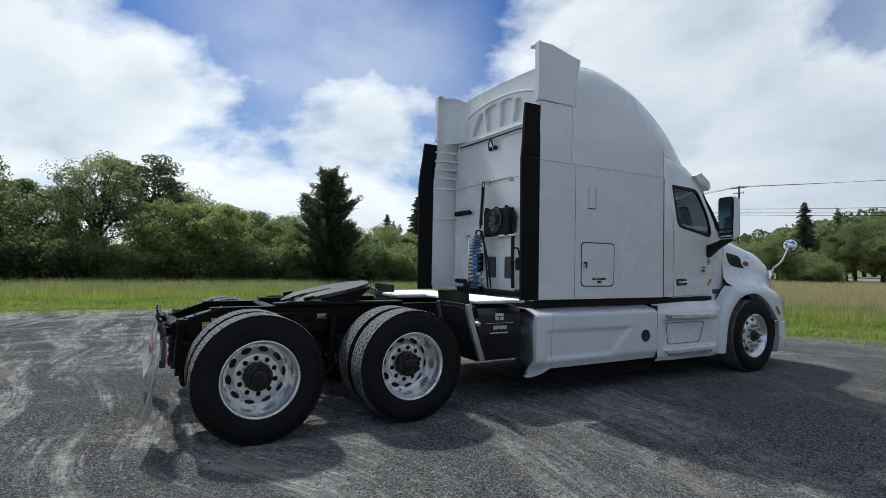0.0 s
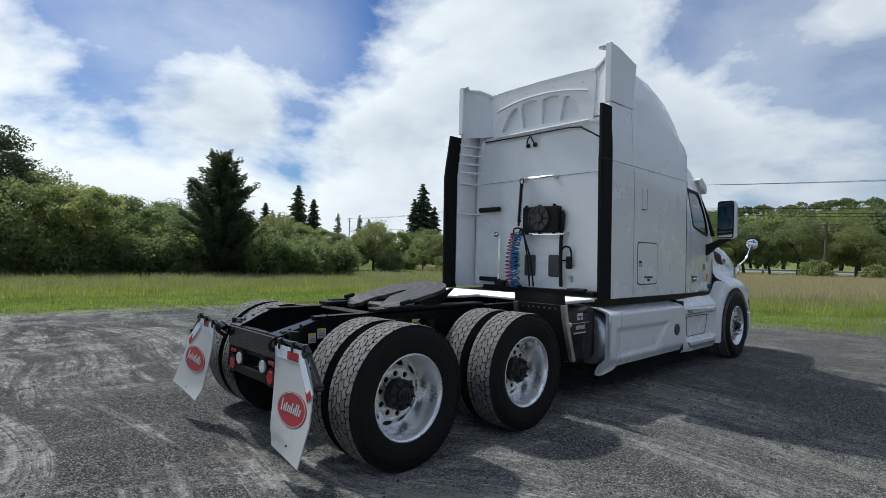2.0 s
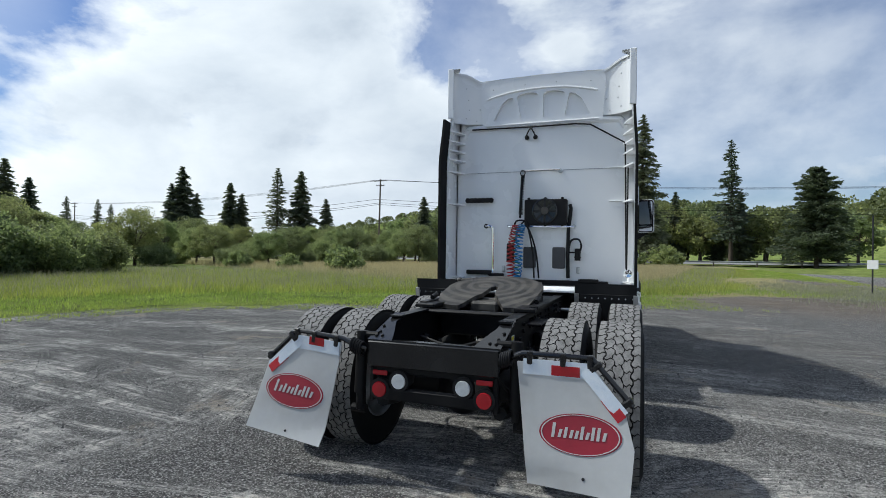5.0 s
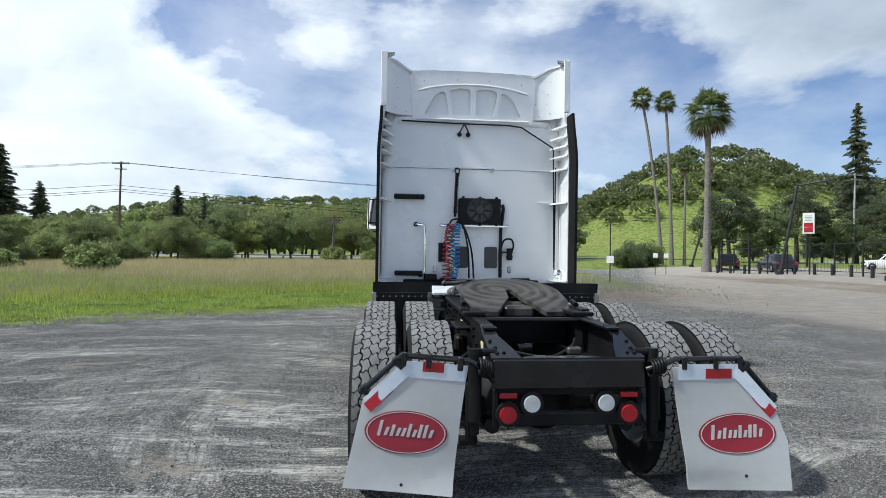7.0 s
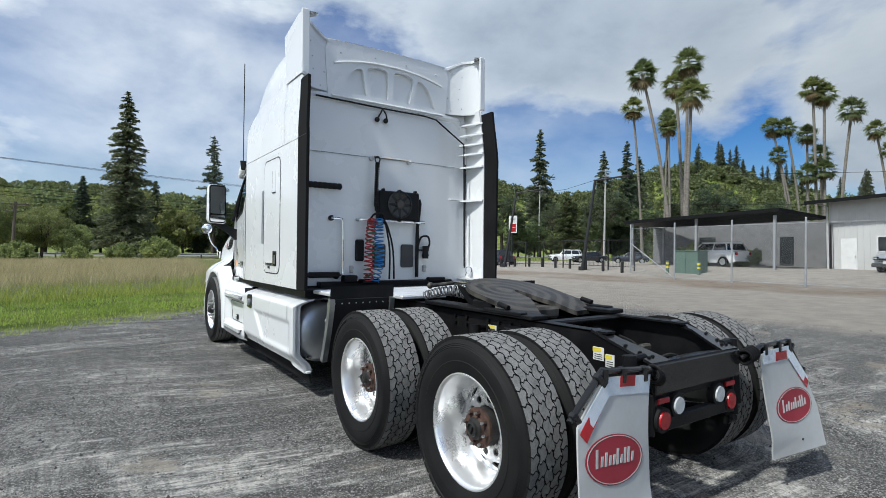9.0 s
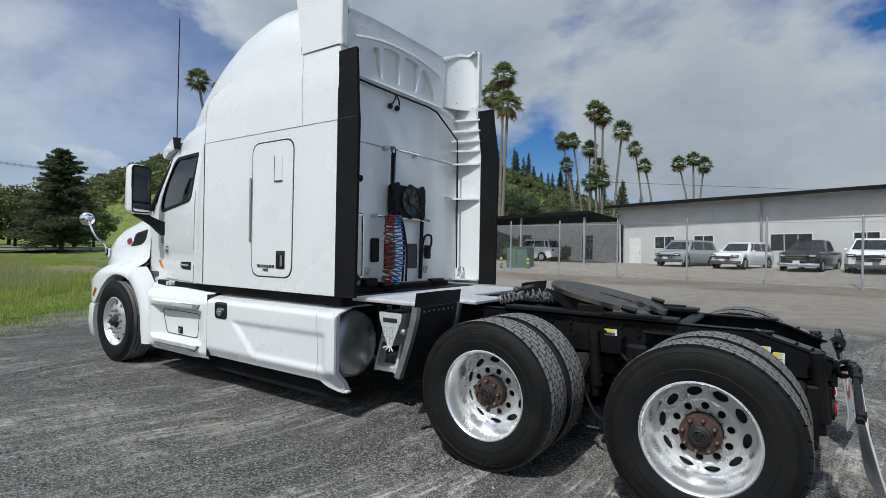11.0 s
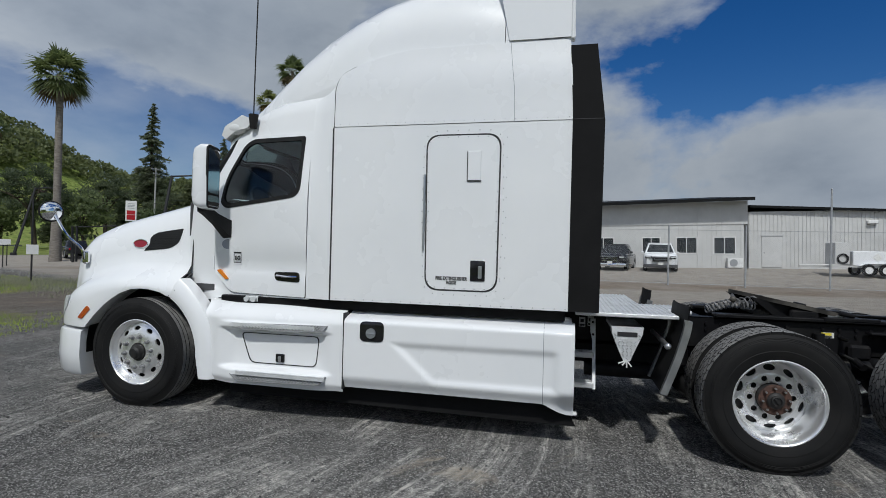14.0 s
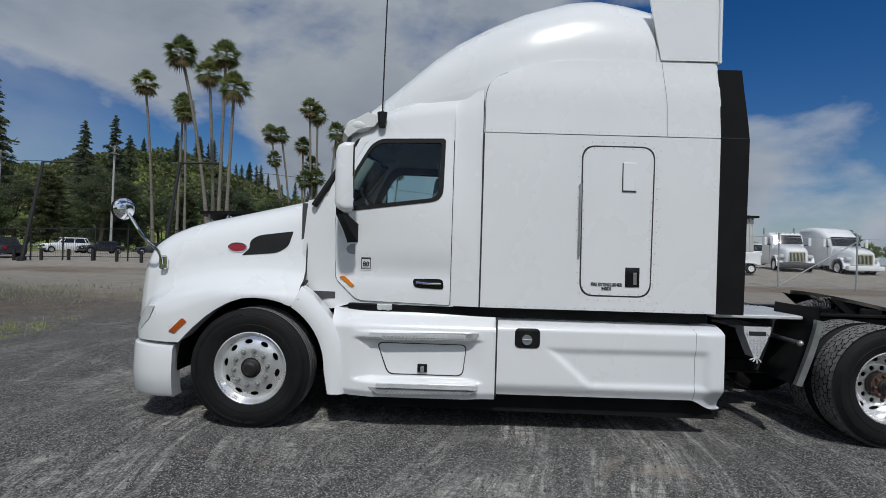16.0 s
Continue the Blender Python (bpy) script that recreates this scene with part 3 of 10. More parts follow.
bmp = N(gt, "ShaderNodeBump", Strength=1.0, Distance=0.026)
gt.links.new(relief, bmp.inputs["Height"])
gt.links.new(bmp.outputs[0], bs.inputs["Normal"])
me.materials.append(gm)
ground = tagged(new("ground", me), "dark worn gravel lot running into a grassy field and a tan drive", "ground", kind="structure")

# loose chips lying on the lot
rngc = np.random.default_rng(77)
nc = 46000
cx, cy = rngc.uniform(-10.5, 10.0, nc), rngc.uniform(-9.0, 14.0, nc)
keep = side_of(EDGE, cx, cy) > -0.3
cx, cy = cx[keep], cy[keep]
nc = len(cx)
cr = 0.005 + 0.012 * rngc.random(nc) ** 2.5
ang = rngc.uniform(0, 2 * math.pi, nc)[:, None] + np.array([0, 1.9, 3.1, 4.6])[None, :] + rngc.normal(size=(nc, 4)) * 0.3
base = np.stack([cx[:, None] + cr[:, None] * np.cos(ang), cy[:, None] + cr[:, None] * np.sin(ang), np.full((nc, 4), -0.004)], -1)
apex = np.stack([cx + cr * rngc.normal(size=nc) * 0.3, cy + cr * rngc.normal(size=nc) * 0.3, cr * (0.5 + 0.6 * rngc.random(nc))], -1)[:, None, :]
pts = np.concatenate([base, apex], 1).reshape(-1, 3)
pts[:, 2] += 0.002
tri = (np.arange(nc)[:, None, None] * 5 + np.array([[0, 1, 4], [1, 2, 4], [2, 3, 4], [3, 0, 4]])[None]).reshape(-1, 3)
gme = bpy.data.meshes.new("loose_gravel")
gme.from_pydata(pts.tolist(), [], tri.tolist())
M["gravel"] = bpy.data.materials.new("gravel_chips")
M["gravel"].use_nodes = True
ct = M["gravel"].node_tree
isl = N(ct, "ShaderNodeNewGeometry").outputs["Random Per Island"]
ct.links.new(ramp(ct, isl, [(0.0, (0.05, 0.05, 0.052)), (0.5, (0.10, 0.099, 0.096)), (0.8, (0.22, 0.215, 0.205)), (1.0, (0.46, 0.445, 0.42))]), ct.nodes["Principled BSDF"].inputs["Base Color"])
ct.nodes["Principled BSDF"].inputs["Roughness"].default_value = 0.8
gme.materials.append(M["gravel"])
tagged(new("loose_gravel", gme), "loose grey stone chips scattered over the lot", "gravel", kind="stuff")

# ---- the truck ----
truck = thing("semi_truck", "white sleeper-cab tractor unit with black chassis parked on gravel", "truck")
W = M["white"]


def hole_disc(bm, r0, r1, count, hole_r, hu, hv, depth_of, turn=0.0, mat=0, wall=0.012, seg=16):
    """A wheel disc between two radii with oval hand holes; depth_of(r) gives its place along the axle."""
    step = 2 * math.pi / count
    for k in range(count):
        mid = turn + k * step
        rim_pts, hole_pts = [], []
        for i in range(seg):
            a = 2 * math.pi * i / seg + math.pi / 4
            c, s = math.cos(a), math.sin(a)
            m = max(abs(c), abs(s))
            du, dv = c / m, s / m
            rim_pts.append((r0 + (r1 - r0) * (du + 1) / 2, mid + dv * step / 2))
            hole_pts.append((hole_r + hu * c, mid + hv * s / hole_r))
        def P(r, a, dx=0.0):
            return (depth_of(r) + dx, r * math.cos(a), r * math.sin(a))
        loops = [[P(*p) for p in rim_pts], [P((p[0] + q[0]) / 2, (p[1] + q[1]) / 2) for p, q in zip(rim_pts, hole_pts)],
                 [P(*p) for p in hole_pts], [P(*p, -wall) for p in hole_pts]]
        rings(bm, loops, True, False, mat)


def tyre_mesh(tread_kind):
    """A tyre about the x axis, 0.28 wide and 1.01 across, with its tread cut in blocks (drive) or ribs (steer)."""
    bm = B()
    R, w = 0.505, 0.14
    base = R - (0.016 if tread_kind == "drive" else 0.008)
    prof = [(-0.105, 0.292), (-0.125, 0.31), (-0.138, 0.36), (-0.142, 0.40), (-0.136, 0.45), (-0.124, 0.478), (-0.115, base),
            (0.0, base + 0.003), (0.115, base), (0.124, 0.478), (0.136, 0.45), (0.1395, 0.435), (0.1425, 0.432), (0.142, 0.40), (0.1385, 0.372),
            (0.141, 0.368), (0.138, 0.355), (0.126, 0.312), (0.118, 0.296), (0.105, 0.292)]
    for r_ in (0.442, 0.452, 0.461):
        k_ = next(i for i in range(8, len(prof)) if prof[i][1] < r_)
        x_ = float(np.interp(r_, [0.432, 0.45, 0.478], [0.1425, 0.136, 0.124]))
        prof[k_:k_] = [(x_, r_ + 0.0022), (x_ + 0.0022, r_), (x_, r_ - 0.0022)]
    prof = [p for i, p in enumerate(prof) if i < 9 or p not in ((0.136, 0.45), (0.1395, 0.435))]
    revolve(bm, prof, 80, 0)
    carcass = link_mesh("tyre", bm, [M["side_rubber"], M["tread"]], 30)
    bm = B()
    if tread_kind == "drive":
        # five rows of interlocking blocks with thin waving grooves
        n, edges = 42, (-0.121, -0.076, -0.026, 0.026, 0.076, 0.121)
        da = 2 * math.pi / n
        def wave(j, f):
            if j in (0, 5):
                return edges[j]
            t = (f + 0.25 * j) % 1.0
            return edges[j] + 0.0065 * (1 if 0.12 < t < 0.45 else (-1 if 0.62 < t < 0.95 else 0))
        def sway(u):
            return 0.11 * math.sin(2 * math.pi * u)
        fs = (0.05, 0.15, 0.28, 0.43, 0.57, 0.70, 0.84, 0.95)
        for j in range(5):
            for k in range(n):
                a0 = (k + 0.5 * (j % 2)) * da
                off = 0.5 * (j % 2)
                side_a = [(wave(j, f + off) + (0.0036 if j else 0.0), f) for f in fs]
                side_b = [(wave(j + 1, f + off) - (0.0036 if j < 4 else 0.0), f) for f in reversed(fs)]
                mid_hi = [(side_a[-1][0] * (1 - t) + side_b[0][0] * t, fs[-1] + sway(t)) for t in (0.3, 0.7)]
                mid_lo = [(side_b[-1][0] * (1 - t) + side_a[0][0] * t, fs[0] + sway(1 - t)) for t in (0.3, 0.7)]
                pts = side_a + mid_hi + side_b + mid_lo
                drop = [0.0035 if abs(x) > 0.118 else 0.0 for x, f in pts]
                top = [bm.verts.new((x, (R - d) * math.cos(a0 + f * da), (R - d) * math.sin(a0 + f * da))) for (x, f), d in zip(pts, drop)]
                low = [bm.verts.new((x, (base - 0.004) * math.cos(a0 + f * da), (base - 0.004) * math.sin(a0 + f * da))) for x, f in pts]
                bm.faces.new(top).material_index = 1
                for i in range(len(pts)):
                    bm.faces.new((top[i], top[(i + 1) % len(pts)], low[(i + 1) % len(pts)], low[i])).material_index = 0
    else:
        for x0, x1 in ((-0.115, -0.080), (-0.072, -0.035), (-0.027, 0.027), (0.035, 0.072), (0.080, 0.115)):
            revolve(bm, [(x0, base - 0.004), (x0, R), (x1, R), (x1, base - 0.004)], 64, 0, [0, 1, 0])
    return carcass, link_mesh("tyre_tread", bm, [M["side_rubber"], M["tread"]], 30)


def fit_tyre(kind, wheel, label):
    a, b = tyre_mesh(kind)
    t = new("tyre", a)
    t.parent = wheel
    t["label"] = label
    tr_ = new("tread", b)
    tr_.parent = wheel
    tr_["kind"] = "stuff"


def wheel_drive():
    """Outer drive wheel: deep dished alloy, rusty hub; centre at the origin, outside to +x."""
    bm = B()
    def depth(r):
        return lerp_table([(0.0, -0.035), (0.174, -0.035), (0.182, -0.038), (0.195, -0.052), (0.235, -0.083), (0.26, -0.08)], r)
    hole_disc(bm, 0.108, 0.178, 10, 0.143, 0.0205, 0.0205, depth, 0.0, seg=24)
    hole_disc(bm, 0.178, 0.255, 10, 0.215, 0.021, 0.041, depth, math.pi / 10, seg=24)
    revolve(bm, [(-0.035, 0.108), (-0.05, 0.106)], 40)
    revolve(bm, [(-0.08, 0.255), (-0.03, 0.262), (0.02, 0.264), (0.07, 0.272), (0.10, 0.282), (0.118, 0.289), (0.124, 0.297), (0.122, 0.305), (0.112, 0.306), (0.105, 0.294)], 56)
    bmesh.ops.remove_doubles(bm, verts=bm.verts, dist=0.0008)
    ob = part("wheel", bm, M["alloy"], truck, "dished polished alloy wheel", 40)
    ob.data.name = "wheel"
    hb = B()
    revolve(hb, [(-0.06, 0.104), (-0.01, 0.103), (0.016, 0.098)], 32, 1)
    revolve(hb, [(0.016, 0.098), (0.018, 0.108), (0.034, 0.108), (0.038, 0.100), (0.040, 0.066), (0.052, 0.060), (0.054, 0.050)], 32, 0)
    for k in range(8):
        a = 2 * math.pi * k / 8 + 0.2
        c, s_ = math.cos(a), math.sin(a)
        cyl(hb, (0.034, 0.087 * c, 0.087 * s_), (0.056, 0.087 * c, 0.087 * s_), 0.0145, 6, 0.0125, 0)
        cyl(hb, (0.050, 0.087 * c, 0.087 * s_), (0.070, 0.087 * c, 0.087 * s_), 0.008, 8, 0.007, 2)
    revolve(hb, [(0.046, 0.062), (0.060, 0.056), (0.064, 0.044), (0.066, 0.040), (0.080, 0.038), (0.084, 0.030), (0.074, 0.026), (0.074, 0.0)], 28, 1)
    box(hb, (0.078, 0.0, 0.0), (0.012, 0.018, 0.046), 0.003, None, 1)
    part("hub", hb, [M["rust"], M["hub_dark"], M["steel"]], ob, "rusty hub with black cap")
    ns = B()
    revolve(ns, [(-0.10, 0.06), (-0.10, 0.25)], 24)
    part("drum", ns, M["hub_dark"], ob)
    fit_tyre("drive", ob, "worn black tyre with dusty block tread")
    return ob


def wheel_steer():
    bm = B()
    def depth(r):
        return lerp_table([(0.0, 0.104), (0.135, 0.104), (0.168, 0.102), (0.20, 0.094), (0.24, 0.078), (0.262, 0.070)], r)
    hole_disc(bm, 0.085, 0.170, 10, 0.143, 0.006, 0.006, depth, 0.0)
    hole_disc(bm, 0.170, 0.262, 10, 0.221, 0.0185, 0.034, depth, math.pi / 10, seg=24)
    revolve(bm, [(0.07, 0.262), (0.085, 0.272), (0.105, 0.284), (0.12, 0.290), (0.127, 0.298), (0.124, 0.306), (0.112, 0.306)], 48)
    bmesh.ops.remove_doubles(bm, verts=bm.verts, dist=0.0008)
    ob = part("wheel", bm, M["alloy"], truck, "polished alloy steer wheel with ten nuts", 40)
    hb = B()
    revolve(hb, [(0.09, 0.080), (0.116, 0.076), (0.122, 0.062), (0.150, 0.055), (0.156, 0.045), (0.168, 0.038), (0.169, 0.0)], 24, 0)
    part("hub", hb, M["hub_dark"], ob, "dark hub cap")
    for k in range(10):
        a = 2 * math.pi * k / 10
        nb = B()
        c, s = 0.143 * math.cos(a), 0.143 * math.sin(a)
        cyl(nb, (0.098, c, s), (0.112, c, s), 0.021, 12)
        cyl(nb, (0.112, c, s), (0.142, c, s), 0.016, 8, 0.012)
        part("wheel_nut", nb, M["tread_grey"], ob)
    dr = B()
    revolve(dr, [(-0.02, 0.06), (0.0, 0.255)], 24)
    part("drum", dr, M["hub_dark"], ob)
    fit_tyre("steer", ob, "black ribbed steer tyre")
    return ob


def inner_wheel():
    bm = B()
    revolve(bm, [(-0.11, 0.306), (-0.12, 0.29), (-0.02, 0.262), (0.10, 0.29), (0.11, 0.306)], 40)
    revolve(bm, [(0.08, 0.07), (0.08, 0.27)], 40)
    ob = part("wheel", bm, M["steel"], truck, "inner dual wheel")
    t = new("tyre", bpy.data.meshes["tyre"])
    t.parent = ob
    t = new("tread", bpy.data.meshes["tyre_tread"])
    t.parent = ob
    t["kind"] = "stuff"
    return ob


AX0, AX1, AXF = 0.0, 1.32, 6.68
outer = wheel_drive()
inner = inner_wheel()
first = True
for ya in (AX0, AX1):
    for side in (1, -1):
        turn = 0 if side > 0 else 180
        for src, xc in ((outer, 1.085), (inner, 0.745)):
            m = pose(side * xc, ya, 0.502, 0, 0, turn) @ pose(0, 0, 0, 23 * (side + 2 * ya))
            if first:
                src.matrix_basis = m
            else:
                copy_thing(src, m)
        first = False
# the hubs on the right side are black with grease, not rusty
greasy = next(c for c in outer.children if c.name.startswith("hub")).data.copy()
for o in list(truck.children):
    if o.name.startswith("wheel") and o.matrix_basis.translation.x > 1.0:
        for c in o.children:
            if c.name.startswith("hub"):
                c.data = greasy
                c["label"] = "greasy black hub"
for k in range(len(greasy.materials)):
    greasy.materials[k] = M["hub_dark"]
steer = wheel_steer()
steer.matrix_basis = pose(1.095, AXF, 0.502, 0, 0, 0)
copy_thing(steer, pose(-1.095, AXF, 0.502, 8, 0, 180))


# ---- sleeper ----
def side_x(z):
    """Half width of the sleeper flank by height."""
    return 1.175 - 0.040 * smoothstep(2.85, 3.25, z) - 0.006 * smoothstep(2.55, 2.75, z)


shell = B()
loops = []
for z in (1.08, 1.3, 1.8, 2.3, 2.55, 2.75, 2.85, 2.95, 3.05, 3.12, 3.2):
    w = side_x(z) - 0.012
    yf = 4.77 if z < 2.9 else float(np.interp(z, [2.9, 3.01, 3.10, 3.17, 3.215], [4.77, 4.72, 4.55, 4.3, 4.0]))
    wb = w - 0.025
    pts = rpoly([(-wb, 3.10), (wb, 3.10), (w, 3.16), (w, yf), (-w, yf)], [0.09, 0.09, 0.02, 0.05, 0.05], 4)
    loops.append([(p[0], p[1], z) for p in pts])
rings(shell, loops, True, True)
part("sleeper_body", shell, W, truck, "white sleeper box", 40)
# rolled edge along the top of the rear wall
roll = B()
tube(roll, bez([(-1.02, 3.14, 3.0), (-0.98, 3.125, 3.09), (-0.85, 3.12, 3.115), (0, 3.115, 3.13), (0.85, 3.12, 3.115), (0.98, 3.125, 3.09), (1.02, 3.14, 3.0)], 8), 0.05, 10)
part("rear_wall_edge", roll, W, truck)

DOOR_L = rpoly([(3.33, 1.19), (3.93, 1.19), (3.94, 2.465), (3.32, 2.465)], 0.12, 8)
HATCH_R = rpoly([(3.38, 1.205), (3.90, 1.205), (3.91, 1.705), (3.38, 1.705)], 0.06, 6)
FLANK = [(2.765, 1.07), (4.765, 1.07), (4.765, 2.548), (2.765, 2.548)]
UPPER = rpoly([(2.765, 2.556), (4.768, 2.556), (4.768, 2.92), (4.66, 3.045), (4.4, 3.14), (4.1, 3.195), (2.80, 3.205)], [0, 0, 0.08, 0.12, 0.15, 0.1, 0.06], 5)
for s, hole in ((-1, DOOR_L), (1, HATCH_R)):
    def place(u, v, d, s=s):
        return (s * (side_x(v) - d), u, v)
    bm = B()
    plate(bm, FLANK, [hole], place, 0.012, [("v", 2.1)])
    part("flank_panel", bm, W, truck)
    bm = B()
    plate(bm, UPPER, [], place, 0.012, [("v", 2.65), ("v", 2.75), ("v", 2.85), ("v", 2.95), ("v", 3.05), ("v", 3.14)])
    part("upper_flank_panel", bm, W, truck, "", 40)
    # upright seams: rear and middle
    if s > 0:
        bm = B()
        box(bm, (s * 1.1755, 3.29, 1.81), (0.002, 0.004, 1.46))
        part("flank_seam", bm, M["seam"], truck)
    bm = B()
    box(bm, (s * 1.1755, 4.768, 1.81), (0.004, 0.014, 1.47))
    part("pillar_seam", bm, M["seam"], truck)
    bm = B()
    line = bez([(4.762, 2.55), (4.762, 2.75), (4.755, 2.90), (4.70, 3.01), (4.58, 3.075)], 6)
    rings(bm, [[(s * (side_x(p[1]) + 0.0012), p[0] + dy, p[1] - dy) for p in line] for dy in (-0.003, 0.003)], False)
    part("pillar_seam", bm, M["seam"], truck)
    bm = B()
    line = bez([(3.225, 2.56), (3.23, 2.8), (3.25, 3.0), (3.27, 3.20)], 6)
    rings(bm, [[(s * (side_x(p[1]) + 0.0012), p[0] + dy, p[1]) for p in line] for dy in (-0.0022, 0.0022)], False)
    part("flank_seam", bm, M["grey_print"], truck)
    # the opening's rubber and its lid
    cx, cy = sum(p[0] for p in hole) / len(hole), sum(p[1] for p in hole) / len(hole)
    hw_, hh_ = max(p[0] for p in hole) - cx, max(p[1] for p in hole) - cy
    lid_edge = [Vector((cx + (p[0] - cx) * (1 - 0.013 / hw_), cy + (p[1] - cy) * (1 - 0.013 / hh_))) for p in hole]
    bm = B()
    plate(bm, hole, [lid_edge], lambda u, v, d, s=s: (s * (1.176 - d), u, v), 0.02)
    part("door_seal", bm, M["seam"], truck)
    bm = B()
    plate(bm, lid_edge, [], lambda u, v, d, s=s: (s * (1.179 - d), u, v), 0.012)
    lid = part("sleeper_door" if s < 0 else "luggage_hatch", bm, W, truck, "white rounded access door" if s < 0 else "white luggage hatch")
    # rivets round the opening and along the seam
    bm = B()
    n = len(hole)
    per = [Vector(p) for p in hole] + [Vector(hole[0])]
    walked, nextat = 0.0, 0.0
    for a, b in zip(per, per[1:]):
        L = (b - a).length
        while nextat < walked + L:
            p = a + (b - a) * ((nextat - walked) / L)
            out = (p - Vector((cx, cy))).normalized() * 0.03
            ball(bm, (s * 1.175, p.x + out.x, p.y + out.y), 0.0055, 6, 4, (0.5, 1, 1))
            if s < 0:
                ball(bm, (s * 1.179, p.x - out.x * 0.8, p.y - out.y * 0.8), 0.0055, 6, 4, (0.5, 1, 1))
            nextat += 0.085
        walked += L
    for k in range(24):
        y = 2.80 + k * 0.083
        ball(bm, (s * 1.173, y, 2.575), 0.0055, 6, 4, (0.5, 1, 1))
        ball(bm, (s * 1.175, y, 1.085), 0.005, 6, 4, (0.5, 1, 1))
    for k in range(9):
        ball(bm, (s * 1.175, 3.275, 1.15 + k * 0.16), 0.005, 6, 4, (0.5, 1, 1))
    part("rivets", bm, M["steel"], truck)["kind"] = "stuff"
    # small raised vent on the lid or flank
    bm = B()
    yv = 3.535
    box(bm, (s * 1.181, yv, 2.205), (0.012, 0.11, 0.24), 0.012)
    part("vent_cover", bm, W, truck)
    # dark strips paint the shadow along the cover's front and lower edges
    bm = B()
    box(bm, (s * 1.18, yv + 0.057, 2.2), (0.012, 0.006, 0.24))
    box(bm, (s * 1.18, yv, 2.082), (0.013, 0.115, 0.008))
    part("vent_shadow_gap", bm, M["seam"], truck)
    # latch
    bm = B()
    yl, zl = (3.49, 1.36) if s < 0 else (3.445, 1.45)
    hl = 0.165 if s < 0 else 0.07
    box(bm, (s * 1.182, yl, zl), (0.012, 0.12 if s < 0 else 0.05, hl), 0.02, None, 0, 3)
    latch = part("latch", bm, M["black_gloss"], lid, "black paddle latch")
    bm = B()
    box(bm, (s * 1.19, yl - 0.02, zl - 0.01), (0.008, 0.03, hl * 0.6), 0.006)
    part("latch_paddle", bm, M["steel"], lid)

# hinge strip of the left door
bm = B()
box(bm, (-1.188, 3.945, 1.83), (0.022, 0.018, 0.62), 0.006)
part("door_hinge", bm, M["steel"], truck, "long grey hinge")


def words(text, size, m, material, parent, name="lettering"):
    cu = bpy.data.curves.new(name, "FONT")
    cu.body, cu.size, cu.align_x, cu.align_y = text, size, "CENTER", "CENTER"
    cu.extrude, cu.offset = 0.0006, 0.0012
    ob = new(name, cu)
    bpy.context.view_layer.update()
    me = bpy.data.meshes.new_from_object(ob.evaluated_get(bpy.context.evaluated_depsgraph_get()))
    bpy.data.objects.remove(ob)
    me.materials.clear()
    me.materials.append(material)
    me.transform(m)
    o = new(name, me)
    o.parent = parent
    return o


LEFT = Matrix(((0, 0, -1, 0), (-1, 0, 0, 0), (0, 1, 0, 0), (0, 0, 0, 1)))     # reads from the left flank
RIGHT = Matrix(((0, 0, 1, 0), (1, 0, 0, 0), (0, 1, 0, 0), (0, 0, 0, 1)))
for txt, z in (("FIRE EXTINGUISHER", 1.292), ("INSIDE", 1.258)):
    words(txt, 0.034 if z > 1.27 else 0.032, Matrix.Translation((-1.1822, 3.705, z)) @ LEFT @ Matrix.Diagonal((0.86, 1.15, 1, 1)), M["print"], bpy.data.objects["sleeper_door"])
    words(txt, 0.030, Matrix.Translation((1.1822, 3.66, z)) @ RIGHT @ Matrix.Diagonal((0.82, 1.05, 1, 1)), M["print"], bpy.data.objects["luggage_hatch"])

# pillar between sleeper and cab
for s in (-1, 1):
    bm = B()
    sheet(bm, [4.775, 4.80, 4.90, 4.985, 5.012], [1.07, 1.6, 2.1, 2.3, 2.5, 2.7, 2.82, 2.9, 2.94],
          lambda u, v, s=s: (s * (1.172 - 0.035 * smoothstep(4.80, 5.01, u) - 0.10 * smoothstep(1.9, 2.95, v) * smoothstep(4.6, 5.0, u) - 0.06 * smoothstep(2.75, 2.94, v)), u, v))
    part("cab_pillar", bm, W, truck)


# ---- side extenders ----
for s in (-1, 1):
    bm = B()
    plate(bm, [(2.765, 1.12), (3.14, 1.12), (3.14, 3.20), (2.82, 3.20), (2.765, 2.6)], [], lambda u, v, d, s=s: (s * (side_x(v) - 0.014 - d), u, v), 0.02,
          [("v", 2.65), ("v", 2.8), ("v", 2.95), ("v", 3.1)])
    ext = part("side_extender", bm, W, truck, "white side extender panel with stiffening ribs")
    bm = B()
    for z in (1.13, 2.10, 2.52, 2.68, 2.80, 2.92, 3.05):
        bm = B()
        plate(bm, [(1.00, 3.105), (1.17, 3.105), (1.17, 2.77), (1.12, 2.77), (1.06, 2.92)], [],
              lambda u, v, d, s=s, z=z: (s * min(u, side_x(z) - 0.03), v, z - d), 0.02)
        part("rib", bm, W, ext)
    bm = B()
    flap = rpoly([(2.78, 1.07), (2.55, 1.07), (2.535, 2.54), (2.60, 3.14), (2.80, 3.14), (2.775, 2.6)], 0.0)
    plate(bm, flap, [], lambda u, v, d, s=s: (s * (1.180 - 0.03 * smoothstep(2.6, 3.15, v) - d), u, v), 0.03, [("v", 2.65), ("v", 2.8), ("v", 2.95)])
    part("rubber_flap", bm, M["flap_rubber"], ext, "black rubber edge flap")
    bm = B()
    box(bm, (s * 1.180, 2.66, 2.555), (0.004, 0.235, 0.006))
    part("flap_joint", bm, M["seam"], ext)


